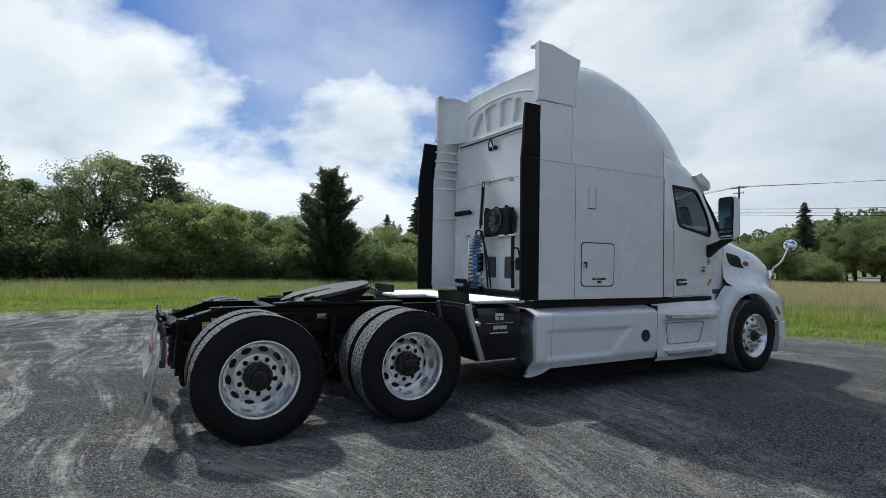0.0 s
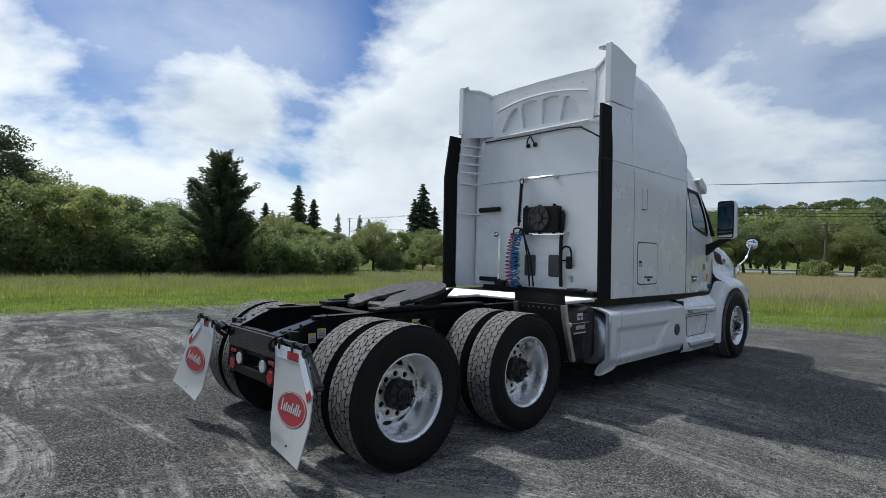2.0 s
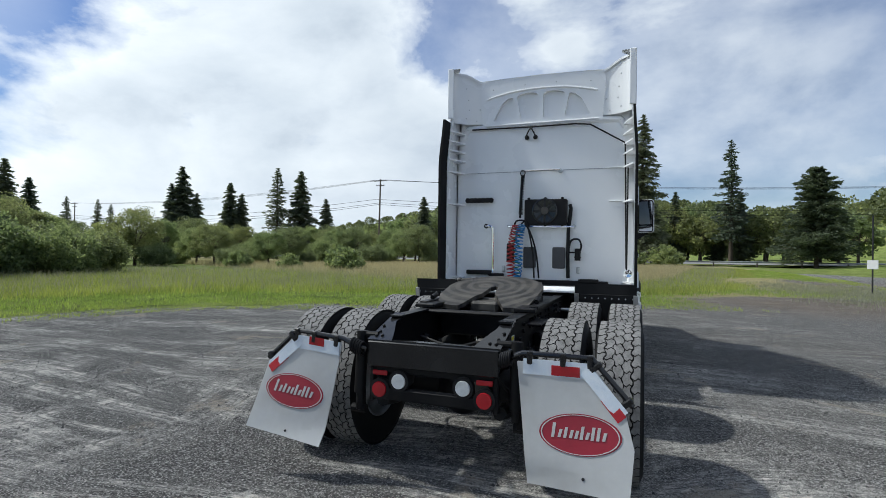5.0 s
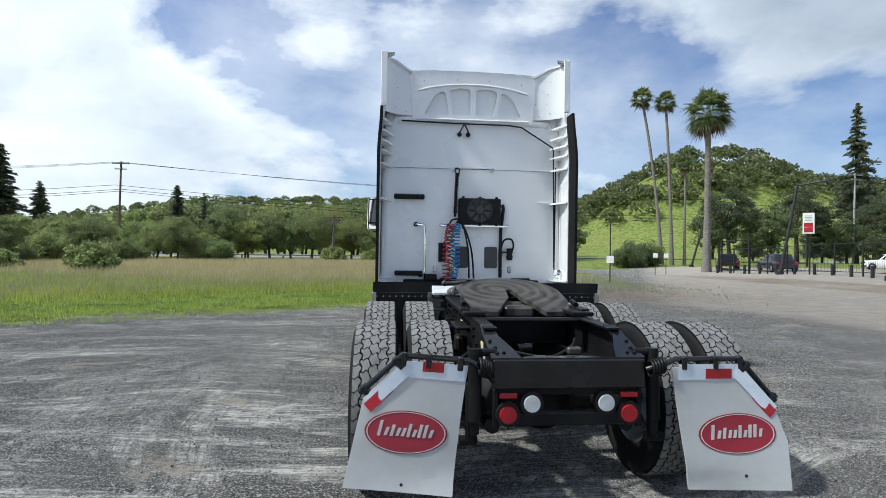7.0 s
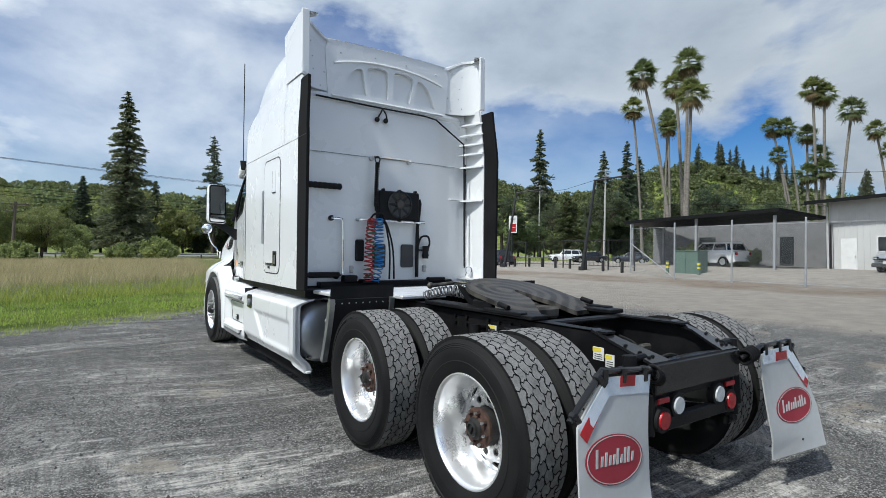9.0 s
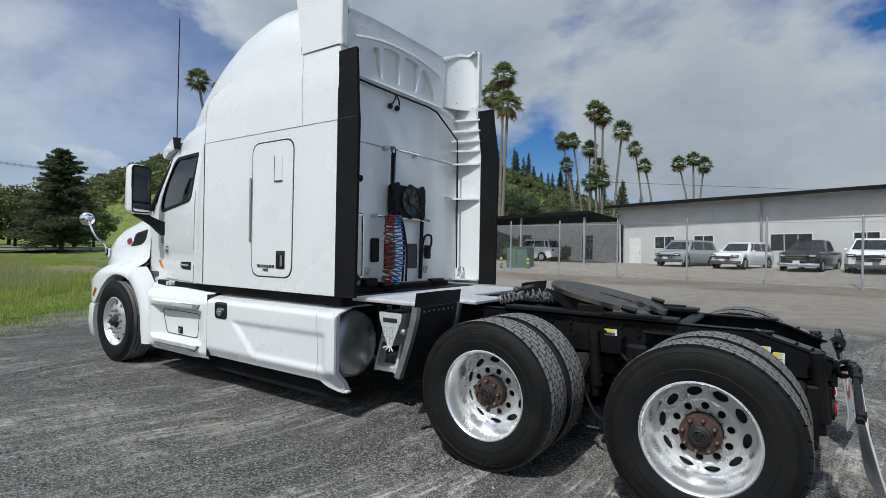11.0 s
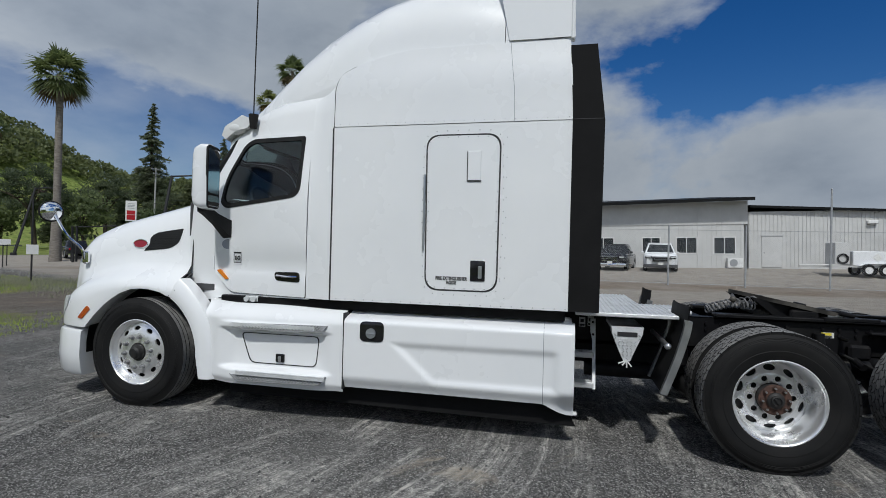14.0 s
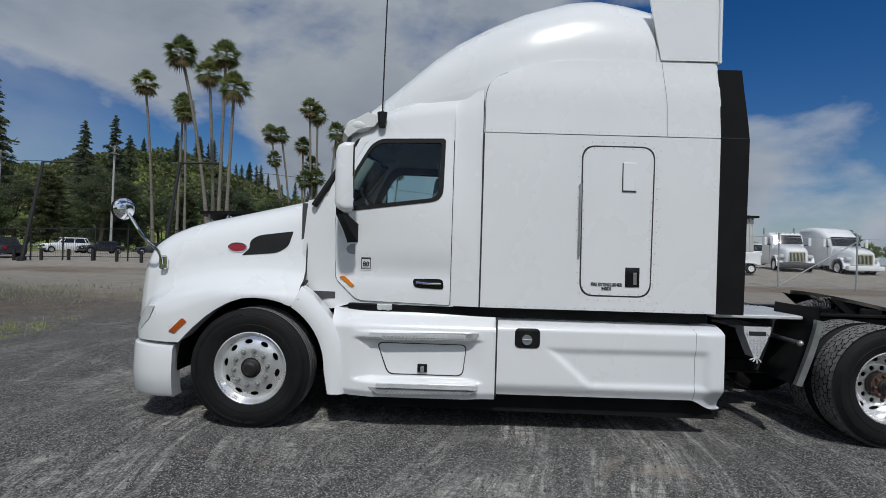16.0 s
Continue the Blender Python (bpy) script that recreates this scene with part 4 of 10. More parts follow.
# ---- roof fairing ----
TOP = [(2.80, 3.72), (3.06, 3.735), (3.3, 3.815), (3.5, 3.875), (3.75, 3.92), (4.0, 3.895), (4.4, 3.785), (4.7, 3.665), (5.0, 3.515), (5.25, 3.34), (5.45, 3.17), (5.62, 3.03), (5.80, 2.88)]
LOW = [(2.80, 3.215), (4.0, 3.215), (4.3, 3.165), (4.55, 3.09), (4.77, 2.985), (5.0, 2.925), (5.4, 2.84), (5.80, 2.76)]
HALF = [(2.80, 1.13), (3.3, 1.125), (4.0, 1.115), (4.4, 1.10), (4.77, 1.06), (5.2, 0.97), (5.5, 0.87), (5.8, 0.74)]


def fairing_ring(y):
    """A cross section of the fairing: upright sides that round over into a flat crown."""
    zt, zl, w = lerp_table(TOP, y), lerp_table(LOW, y), lerp_table(HALF, y)
    half = [(w + 0.001 - 0.02 * smoothstep(4.3, 4.8, y), zl - 0.05 - 0.09 * smoothstep(4.4, 4.8, y)), (w + 0.002, zl - 0.02)]
    for k in (1.0, 0.995, 0.98, 0.955, 0.92, 0.87, 0.80, 0.71, 0.60, 0.46, 0.30, 0.15, 0.0):
        half.append((w * k, zl + (zt - zl) * math.sqrt(max(0.0, 1 - k ** 5.75))))
    return [(-x, y, z) for x, z in half] + [(x, y, z) for x, z in reversed(half[:-1])]


bm = B()
rings(bm, [fairing_ring(y) for y in np.linspace(3.32, 5.8, 26)], False)
part("roof_fairing", bm, W, truck, "tall white roof air fairing", 50)
bm = B()
rings(bm, [fairing_ring(y) for y in np.linspace(3.06, 3.315, 4)], False)
part("roof_fairing_rear", bm, W, truck, "", 50)
for s in (-1, 1):
    # rear wing: outer plate, curved inner face, top flange
    bm = B()
    plate(bm, [(2.765, 3.212), (3.28, 3.212), (3.385, 3.75), (3.15, 3.80), (2.97, 3.84), (2.80, 3.84)], [], lambda u, v, d, s=s: (s * (1.142 - 0.012 * smoothstep(3.2, 3.8, v) - d), u, v), 0.02)
    wing = part("fairing_wing", bm, W, truck, "white rear wing of the roof fairing")
    bm = B()
    N_ = 10
    def inner(a, v, s=s):
        t = a * math.pi / 2
        x, y = 1.125 - 0.42 * (1 - math.cos(t)), 2.80 + 0.285 * math.sin(t)
        top = 3.825 - 0.125 * smoothstep(0.50, 1.0, a)
        return (s * x, y, 3.16 + (top - 3.16) * v)
    sheet(bm, np.linspace(0, 1, N_), np.linspace(0, 1, 6), inner)
    part("wing_inner_face", bm, W, wing)
    bm = B()
    top_in = [inner(a, 1.0) for a in np.linspace(0, 1, N_)]
    top_out = [(s * (1.13 - 0.37 * smoothstep(0.35, 1, a)), 2.80 + 0.42 * a, 3.835 - 0.085 * smoothstep(0.45, 1.0, a)) for a in np.linspace(0, 1, N_)]
    front_in = [(p[0] * (1 - 0.12 * (1 - smoothstep(0.0, 0.35, a))), p[1] - 0.02, p[2] + 0.004) for p, a in zip(top_in, np.linspace(0, 1, N_))]
    rings(bm, [front_in, top_out], False)
    rings(bm, [[(p[0], p[1], p[2] - 0.03) for p in front_in], front_in], False)
    part("wing_top", bm, W, wing)
    bm = B()
    box(bm, (s * 1.115, 2.785, 3.515), (0.078, 0.03, 0.65), 0.008)
    part("wing_edge", bm, W, wing)
    for a, v in ((0.55, 0.12), (0.62, 0.3), (0.6, 0.5), (0.55, 0.72), (0.78, 0.08), (0.85, 0.35), (0.88, 0.62), (0.9, 0.85)):
        p = Vector(inner(a, v))
        bm = B()
        ball(bm, p + Vector((0, -0.002, 0)), 0.009, 8, 5, (1, 0.6, 1))
        part("bolt", bm, M["steel"], wing)

# arched rear face with four pressed recesses
arch = [(x, 3.60 - 0.10 * (abs(x) / 0.72) ** 2.2) for x in np.linspace(-0.70, 0.70, 25)]
outline = [(-0.76, 3.10), (0.76, 3.10), (0.80, 3.62), (0.76, 3.728), (0.35, 3.736), (0.0, 3.745), (-0.35, 3.736), (-0.76, 3.728), (-0.80, 3.62)]


def recess(x0b, x1b, x0t, x1t):
    def zt(x):
        return 3.515 - 0.20 * max(0.0, (abs(x) - 0.18) / 0.45) ** 2
    return rpoly([(x0b, 3.18), (x1b, 3.18), (x1t, zt(x1t)), ((x0t + x1t) / 2, zt((x0t + x1t) / 2) + 0.012), (x0t, zt(x0t))], [0.04, 0.04, 0.05, 0.02, 0.05], 4)


cells = [recess(-0.62, -0.30, -0.50, -0.36), recess(-0.25, -0.035, -0.31, -0.035), recess(0.035, 0.25, 0.035, 0.31), recess(0.30, 0.62, 0.36, 0.50)]
bm = B()
plate(bm, outline, cells, lambda u, v, d: (u, 3.065 + d, v), 0.05, back=False)
face = part("fairing_rear_face", bm, W, truck, "pressed rear face with four recesses", 30)
for c in cells:
    bm = B()
    plate(bm, [(p[0] * 1.0, p[1]) for p in c], [], lambda u, v, d: (u, 3.115, v), 0.0)
    part("recess", bm, W, face)
bm = B()
tube(bm, [(x, 3.062, z - 0.03) for x, z in arch], 0.014, 8)
tube(bm, [(-0.72, 3.062, 3.125), (0.72, 3.062, 3.125)], 0.014, 8)
part("fairing_rib", bm, W, truck)
for x, z in ((-0.66, 3.5), (-0.62, 3.60), (-0.2, 3.63), (0.2, 3.63), (0.62, 3.60), (0.66, 3.5)):
    bm = B()
    ball(bm, (x, 3.064, z), 0.01, 8, 5, (1, 0.6, 1))
    part("bolt", bm, M["steel"], truck)


# ---- cab ----
def cab_x(y, z):
    return 1.125 - 0.115 * (y - 5.05) / 0.9 - 0.10 * smoothstep(1.85, 2.75, z) - 0.03 * smoothstep(2.5, 2.8, z)


WIN = rpoly([(5.12, 1.98), (5.89, 1.885), (5.955, 1.93), (5.91, 2.16), (5.745, 2.445), (5.66, 2.495), (5.11, 2.495)], [0.10, 0.03, 0.05, 0.15, 0.08, 0.08, 0.03], 5)
DOOR = rpoly([(5.02, 1.075), (5.83, 1.085), (6.03, 1.27), (6.045, 1.82), (5.97, 2.15), (5.80, 2.48), (5.70, 2.555), (5.02, 2.555)], [0.02, 0.06, 0.05, 0.1, 0.2, 0.1, 0.12, 0.02], 5)
CUTS = [("v", z) for z in (1.3, 1.6, 1.85, 1.95, 2.05, 2.2, 2.35, 2.5)]
for s in (-1, 1):
    bm = B()
    def crease(u, v):
        return 0.012 * smoothstep(1.24, 1.30, v) * (1 - smoothstep(1.40, 1.44, v))
    plate(bm, DOOR, [WIN], lambda u, v, d, s=s: (s * (cab_x(u, v) + 0.012 - crease(u, v) - d), u, v), 0.03, CUTS + [("v", z) for z in (1.24, 1.28, 1.40, 1.44)])
    door = part("cab_door", bm, W, truck, "white cab door with a crease line", 50)
    bm = B()
    wide = [(5.55 + (p[0] - 5.55) * 1.045, 2.2 + (p[1] - 2.2) * 1.07) for p in WIN]
    small = [(5.55 + (p[0] - 5.55) * 0.965, 2.2 + (p[1] - 2.2) * 0.94) for p in WIN]
    plate(bm, wide, [small], lambda u, v, d, s=s: (s * (cab_x(u, v) + 0.017 - d), u, v), 0.03, CUTS)
    part("window_rubber", bm, M["rubber"], door)
    bm = B()
    plate(bm, wide, [], lambda u, v, d, s=s: (s * (cab_x(u, v) + 0.004 - d), u, v), 0.0, CUTS, back=False)
    pane = part("window_pane", bm, M["glass"], door, "tinted side window")
    pane.visible_shadow = False
    # the body round the door
    bm = B()
    ROUND = [(4.99, 1.06), (5.86, 1.06), (6.06, 1.0), (6.33, 1.05), (6.36, 1.30), (6.30, 1.95), (6.13, 1.99), (6.05, 2.2), (5.90, 2.50), (5.78, 2.66), (5.50, 2.80), (4.99, 2.86)]
    big = [(5.52 + (p[0] - 5.52) * 1.012, 1.82 + (p[1] - 1.82) * 1.008) for p in DOOR]
    plate(bm, ROUND, [big], lambda u, v, d, s=s: (s * (cab_x(u, v) - d), u, v), 0.02, CUTS + [("v", 2.62), ("v", 2.7)])
    part("cab_side", bm, W, truck, "", 50)
    bm = B()
    plate(bm, [(5.52 + (p[0] - 5.52) * 1.03, 1.82 + (p[1] - 1.82) * 1.02) for p in DOOR], [WIN], lambda u, v, d, s=s: (s * (cab_x(u, v) - 0.022 - d), u, v), 0.004, CUTS)
    part("door_gap", bm, M["seam"], truck)
    # handle
    bm = B()
    plate(bm, rpoly([(5.07, 1.205), (5.33, 1.215), (5.345, 1.29), (5.085, 1.295)], 0.035, 5), [], lambda u, v, d, s=s: (s * (cab_x(u, v) + 0.017 - d), u, v), 0.02)
    handle = part("door_handle", bm, M["black_gloss"], door, "black recessed handle with chrome pull")
    bm = B()
    tube(bm, [(s * (cab_x(5.1, 1.25) + 0.022), 5.10, 1.255), (s * (cab_x(5.2, 1.25) + 0.035), 5.2, 1.252), (s * (cab_x(5.3, 1.25) + 0.03), 5.31, 1.258)], 0.012, 8)
    part("handle_pull", bm, M["chrome"], door)
    # amber marker
    bm = B()
    plate(bm, rpoly([(5.85, 1.21), (5.885, 1.20), (5.99, 1.285), (5.95, 1.295)], 0.01, 3), [], lambda u, v, d, s=s: (s * (cab_x(u, v) + 0.022 - d), u, v), 0.02)
    part("marker_lamp", bm, M["amber"], door, "amber side marker")
    # stickers
    bm = B()
    cyl(bm, (s * (cab_x(5.87, 1.53) + 0.0), 5.87, 1.53), (s * (cab_x(5.87, 1.53) + 0.0135), 5.87, 1.53), 0.055, 20)
    for v in bm.verts:
        v.co.y = 5.87 + (v.co.y - 5.87) * 1.2
        v.co.z = 1.53 + (v.co.z - 1.53) * 0.85
    part("sticker", bm, M["grey_print"], door, "oval grey-blue sticker")
    bm = B()
    plate(bm, [(5.715, 1.36), (5.80, 1.36), (5.80, 1.46), (5.715, 1.46)], [[(5.720, 1.365), (5.795, 1.365), (5.795, 1.445), (5.720, 1.445)]], lambda u, v, d, s=s: (s * (cab_x(u, v) + 0.0135 - d), u, v), 0.001)
    part("sticker_frame", bm, M["print"], door)
    words("80", 0.056, Matrix.Translation((s * (cab_x(5.757, 1.40) + 0.0135), 5.757, 1.402)) @ (LEFT if s < 0 else RIGHT), M["print"], door)

# roof cap of the cab
bm = B()
loops = []
for y in (4.80, 4.95, 5.15, 5.35, 5.5, 5.65, 5.78, 5.88, 5.94):
    zt = lerp_table([(4.8, 2.95), (5.0, 2.94), (5.44, 2.87), (5.71, 2.75), (5.94, 2.56)], y)
    zl = lerp_table([(4.8, 2.5), (5.5, 2.5), (5.75, 2.5), (5.94, 2.44)], y)
    w = cab_x(min(y, 5.9), 2.5) + 0.006
    half = [(w, zl), (w - 0.01, zl + 0.06), (w - 0.02, zl + (zt - zl) * 0.55), (w - 0.045, zl + (zt - zl) * 0.82), (w - 0.10, zl + (zt - zl) * 0.95), (w * 0.5, zt + 0.01), (0, zt + 0.02)]
    loops.append([(-x, y, z) for x, z in half] + [(x, y, z) for x, z in reversed(half[:-1])])
rings(bm, loops, False)
cap = part("cab_roof", bm, W, truck, "white rounded cab roof", 50)
# windscreen and lower cowl
bm = B()
sheet(bm, np.linspace(-1, 1, 13), np.linspace(0, 1, 6), lambda u, v: (u * (0.98 - 0.08 * v), 6.40 - 0.44 * v - 0.16 * u * u, 1.90 + 0.66 * v))
ws = part("windscreen", bm, M["glass"], truck, "curved tinted windscreen")
ws.visible_shadow = False
bm = B()
for s in (-1, 1):
    tube(bm, [(s * 1.0, 6.24, 1.90), (s * 0.965, 6.06, 2.2), (s * 0.91, 5.86, 2.52)], 0.028, 8)
tube(bm, [(-0.9, 5.84, 2.55), (-0.5, 5.95, 2.57), (0, 5.97, 2.58), (0.5, 5.95, 2.57), (0.9, 5.84, 2.55)], 0.03, 8)
part("windscreen_frame", bm, M["rubber"], truck)
# cab floor, bulkhead and inside
bm = B()
box(bm, (0, 5.6, 1.12), (2.0, 1.5, 0.06))
box(bm, (0, 6.33, 1.5), (1.9, 0.05, 0.85))
part("cab_floor", bm, M["dash"], truck)
bm = B()
box(bm, (0, 6.05, 1.72), (1.85, 0.42, 0.34), 0.08, None, 0, 3)
part("dashboard", bm, M["dash"], truck, "dark grey dashboard")
for s in (-1, 1):
    bm = B()
    box(bm, (s * 0.52, 5.38, 1.50), (0.50, 0.5, 0.16), 0.06, None, 0, 3)
    box(bm, (s * 0.52, 5.16, 1.88), (0.48, 0.14, 0.7), 0.06, Matrix.Rotation(radians(8), 4, "X"), 0, 3)
    box(bm, (s * 0.52, 5.11, 2.30), (0.26, 0.10, 0.2), 0.04, None, 0, 3)
    part("seat", bm, M["seat"], truck, "dark grey cloth seat")
bm = B()
ringpts = [(-0.52 + 0.22 * math.cos(a), 5.80 + 0.10 * math.sin(a), 1.92 + 0.2 * math.sin(a)) for a in np.linspace(0, 2 * math.pi, 25)]
tube(bm, ringpts, 0.016, 8)
tube(bm, [(-0.72, 5.80, 1.92), (-0.32, 5.80, 1.92)], 0.018, 6)
tube(bm, [(-0.52, 5.80, 1.92), (-0.52, 5.98, 1.80)], 0.03, 8)
part("steering_wheel", bm, M["dash"], truck)
# outside visor over the windscreen with clearance lamps
bm = B()
loops = []
for x in np.linspace(-0.99, 0.99, 15):
    k = 0.13 * (abs(x) / 0.99) ** 2
    loops.append([(x, 5.80 - k, 2.70), (x, 5.92 - k, 2.745), (x, 6.10 - k, 2.64), (x, 6.13 - k, 2.56), (x, 6.09 - k, 2.52), (x, 5.98 - k, 2.60), (x, 5.86 - k, 2.62)])
rings(bm, loops, True, True)
part("sun_visor", bm, M["white_dirty"], truck, "white outside visor over the windscreen", 50)
for s in (-1, 1):
    bm = B()
    ball(bm, (s * 0.955, 5.87, 2.63), 0.10, 14, 10, (0.42, 1.15, 0.62))
    part("visor_lamp", bm, M["white_dirty"], truck)


# ---- hood and fenders ----
HOODT = [(6.1, 2.04), (6.34, 1.995), (6.99, 1.845), (7.33, 1.765), (7.50, 1.715), (7.65, 1.655), (7.75, 1.605), (7.82, 1.555), (7.88, 1.475), (7.91, 1.40)]
CREST = [(6.30, 1.165), (6.60, 1.195), (7.0, 1.185), (7.2, 1.15), (7.4, 1.095), (7.55, 1.035), (7.68, 0.96), (7.76, 0.88), (7.91, 0.82)]
FENDER = [(6.3, 1.195), (7.10, 1.205), (7.30, 1.195), (7.45, 1.17), (7.56, 1.135), (7.66, 1.09), (7.73, 1.04), (7.78, 0.97), (7.82, 0.89), (7.91, 0.76)]
FLANK = [(6.3, 0.958), (6.8, 0.935), (7.4, 0.92), (7.65, 0.89), (7.78, 0.845), (7.85, 0.79), (7.91, 0.70)]
ARCH = [(6.38, 1.030), (6.45, 1.062), (6.55, 1.086), (6.66, 1.096), (6.78, 1.085), (6.88, 1.055), (6.97, 1.005), (7.08, 0.925), (7.2, 0.815), (7.31, 0.695)]
ARCH_C = (6.68, 0.50)


def arch_z(y):
    return lerp_table(ARCH, y)


def hood_half(y):
    zt = lerp_table(HOODT, y)
    ws_ = lerp_table(FLANK, y)                # side of the hood
    ff = lerp_table(FENDER, y)                # outside of the fender
    bump_z = lerp_table(CREST, y)
    bot = arch_z(y)
    pts = [(0.0, zt + 0.015), (0.30, zt + 0.012), (0.52, zt), (ws_ - 0.24, zt - 0.03), (ws_ - 0.13, zt - 0.08), (ws_ - 0.06, zt - 0.16), (ws_ - 0.015, zt - 0.27)]
    zs = zt - 0.27
    pts += [(ws_, zs + (bump_z + 0.16 - zs) * 0.5), (ws_ + 0.015, bump_z + 0.15), (ws_ + (ff - ws_) * 0.3, bump_z + 0.075), (ws_ + (ff - ws_) * 0.62, bump_z + 0.035), (ff - 0.045, bump_z - 0.005), (ff - 0.008, bump_z - 0.055)]
    z0 = bump_z - 0.055
    zb = min(bot, z0 - 0.01)
    pts += [(ff, z0 + (zb - z0) * 0.33), (ff + 0.004, z0 + (zb - z0) * 0.66), (ff, zb), (ff - 0.05, zb + 0.004), (ff - 0.22, zb + 0.02)]
    return pts


bm = B()
ys = [6.30, 6.36, 6.40, 6.45, 6.5, 6.58, 6.68, 6.78, 6.9, 7.0, 7.08, 7.14, 7.19, 7.235, 7.26, 7.285, 7.31, 7.38, 7.45, 7.50, 7.56, 7.61, 7.66, 7.70, 7.73, 7.76, 7.78, 7.80, 7.82, 7.85, 7.88, 7.91]
loops = []
for y in ys:
    h = hood_half(y)
    # the seam to the cab slants: the lower rear edge lies further forward
    loops.append([(-x, y, z) for x, z in reversed(h)] + [(x, y, z) for x, z in h[1:]])
rings(bm, loops, False)
hood = part("hood", bm, W, truck, "long sloping white hood with fenders", 50)
bm = B()
loops = [[p for p in loops[-1]], [(p[0] * 0.93, 7.93, 0.69 + (p[2] - 0.69) * 0.93) for p in loops[-1]], [(p[0] * 0.55, 7.955, 0.69 + (p[2] - 0.69) * 0.86) for p in loops[-1]]]
rings(bm, loops, False, False)
part("hood_nose", bm, W, truck, "", 50)
bm = B()
box(bm, (0, 7.94, 1.04), (0.70, 0.08, 0.62), 0.06, None, 0, 3)
part("grille", bm, M["chrome"], truck, "chrome radiator grille")
# seam behind the hood
seamline = [(x + 0.004, 6.298, z + 0.002) for x, z in hood_half(6.30)[2:14]]
for s in (-1, 1):
    bm = B()
    tube(bm, [(s * p[0], p[1], p[2]) for p in seamline], 0.007, 6)
    part("hood_seam", bm, M["seam"], truck)
for s in (-1, 1):
    # wheel housing
    bm = B()
    sheet(bm, np.linspace(radians(-5), radians(185), 20), [0, 1], lambda a, v, s=s: (s * (1.14 - 0.75 * v), ARCH_C[0] + 0.66 * math.cos(a), 0.50 + 0.66 * math.sin(a)))
    sheet(bm, np.linspace(radians(-5), radians(185), 20), [0, 1], lambda a, v, s=s: (s * 0.42, ARCH_C[0] + 0.66 * math.cos(a) * v, 0.50 + 0.66 * math.sin(a) * v))
    part("wheel_housing", bm, M["black"], truck, "black inner wheel housing")
    # vent with mesh and oval badge on the hood side
    vent = rpoly([(6.43, 1.672), (6.47, 1.535), (6.57, 1.475), (6.89, 1.445), (6.825, 1.51), (6.825, 1.575), (6.75, 1.628)], [0.015, 0.04, 0.05, 0.012, 0.02, 0.03, 0.05], 4)
    def hx(u, v):
        h = hood_half(u)
        xs = sorted([(z, x) for x, z in h[4:10]])
        return float(np.interp(v, [z for z, _ in xs], [x for _, x in xs]))
    bm = B()
    plate(bm, vent, [], lambda u, v, d, s=s: (s * (hx(u, v) + 0.004 - d), u, v), 0.01, [("u", 6.6), ("u", 6.75), ("v", 1.53), ("v", 1.59)])
    v_ob = part("hood_vent", bm, M["mesh_grille"], hood, "black mesh vent in the hood side")
    bm = B()
    for k in range(14):
        for j in range(6):
            u, v = 6.47 + k * 0.03 + (j % 2) * 0.015, 1.47 + j * 0.026
            crossings = sum((a[1] > v) != (b[1] > v) and u < (b[0] - a[0]) * (v - a[1]) / (b[1] - a[1] + 1e-9) + a[0] for a, b in zip(vent, vent[1:] + vent[:1]))
            if crossings % 2:
                box(bm, (s * (hx(u, v) + 0.006), u, v), (0.004, 0.016, 0.004), 0, Matrix.Rotation(radians(35 if j % 2 else -35), 4, "X"))
    part("vent_mesh", bm, M["rubber"], hood)
    bm = B()
    oval = [(6.935 + 0.085 * math.cos(a), 1.515 + 0.04 * math.sin(a)) for a in np.linspace(0, 2 * math.pi, 24)[:-1]]
    plate(bm, oval, [], lambda u, v, d, s=s: (s * (hx(u, v) + 0.006 - d), u, v), 0.012)
    part("badge", bm, M["logo_red"], hood, "dark red oval badge")
    bm = B()
    tube(bm, [(s * (hx(p[0], p[1]) + 0.006), p[0], p[1]) for p in oval + oval[:1]], 0.005, 6)
    part("badge_rim", bm, M["chrome"], hood)
    # headlamp and amber marker
    bm = B()
    plate(bm, rpoly([(7.625, 0.985), (7.55, 0.995), (7.60, 0.885), (7.71, 0.775), (7.735, 0.785), (7.71, 0.87)], 0.015, 3), [], lambda u, v, d, s=s: (s * (lerp_table(FENDER, u) + 0.007 - d), u, v), 0.03, [("u", 7.6), ("u", 7.64), ("u", 7.67), ("u", 7.70), ("u", 7.72)])
    part("headlamp", bm, M["lens"], hood, "clear headlamp")
    bm = B()
    plate(bm, rpoly([(7.40, 0.785), (7.34, 0.775), (7.235, 0.875), (7.275, 0.905)], 0.012, 3), [], lambda u, v, d, s=s: (s * (lerp_table(FENDER, u) + 0.012 - d), u, v), 0.02)
    part("marker_lamp", bm, M["amber_red"], hood, "dark amber fender marker")
    # chrome fender mirror
    bm = B()
    tube(bm, bez([(s * 0.95, 7.60, 1.34), (s * 0.96, 7.625, 1.45), (s * 1.04, 7.72, 1.58), (s * 1.07, 7.84, 1.78)], 6), 0.014, 8)
    box(bm, (s * 0.925, 7.60, 1.36), (0.05, 0.07, 0.13), 0.015)
    fm = part("fender_mirror", bm, M["chrome"], truck, "round chrome fender mirror on a bent arm")
    bm = B()
    look_back = Matrix.Translation((s * 1.08, 7.88, 1.82)) @ Matrix.Rotation(radians(s * 28), 4, "Z")
    ball(bm, (0, 0, 0), 0.098, 24, 12, (1, 0.42, 1))
    bm.transform(look_back)
    bowl = part("mirror_bowl", bm, M["chrome"], fm)
    bm = B()
    tube(bm, [(0.099 * math.cos(a), 0, 0.099 * math.sin(a)) for a in np.linspace(0, 2 * math.pi, 29)], 0.009, 6)
    bm.transform(look_back)
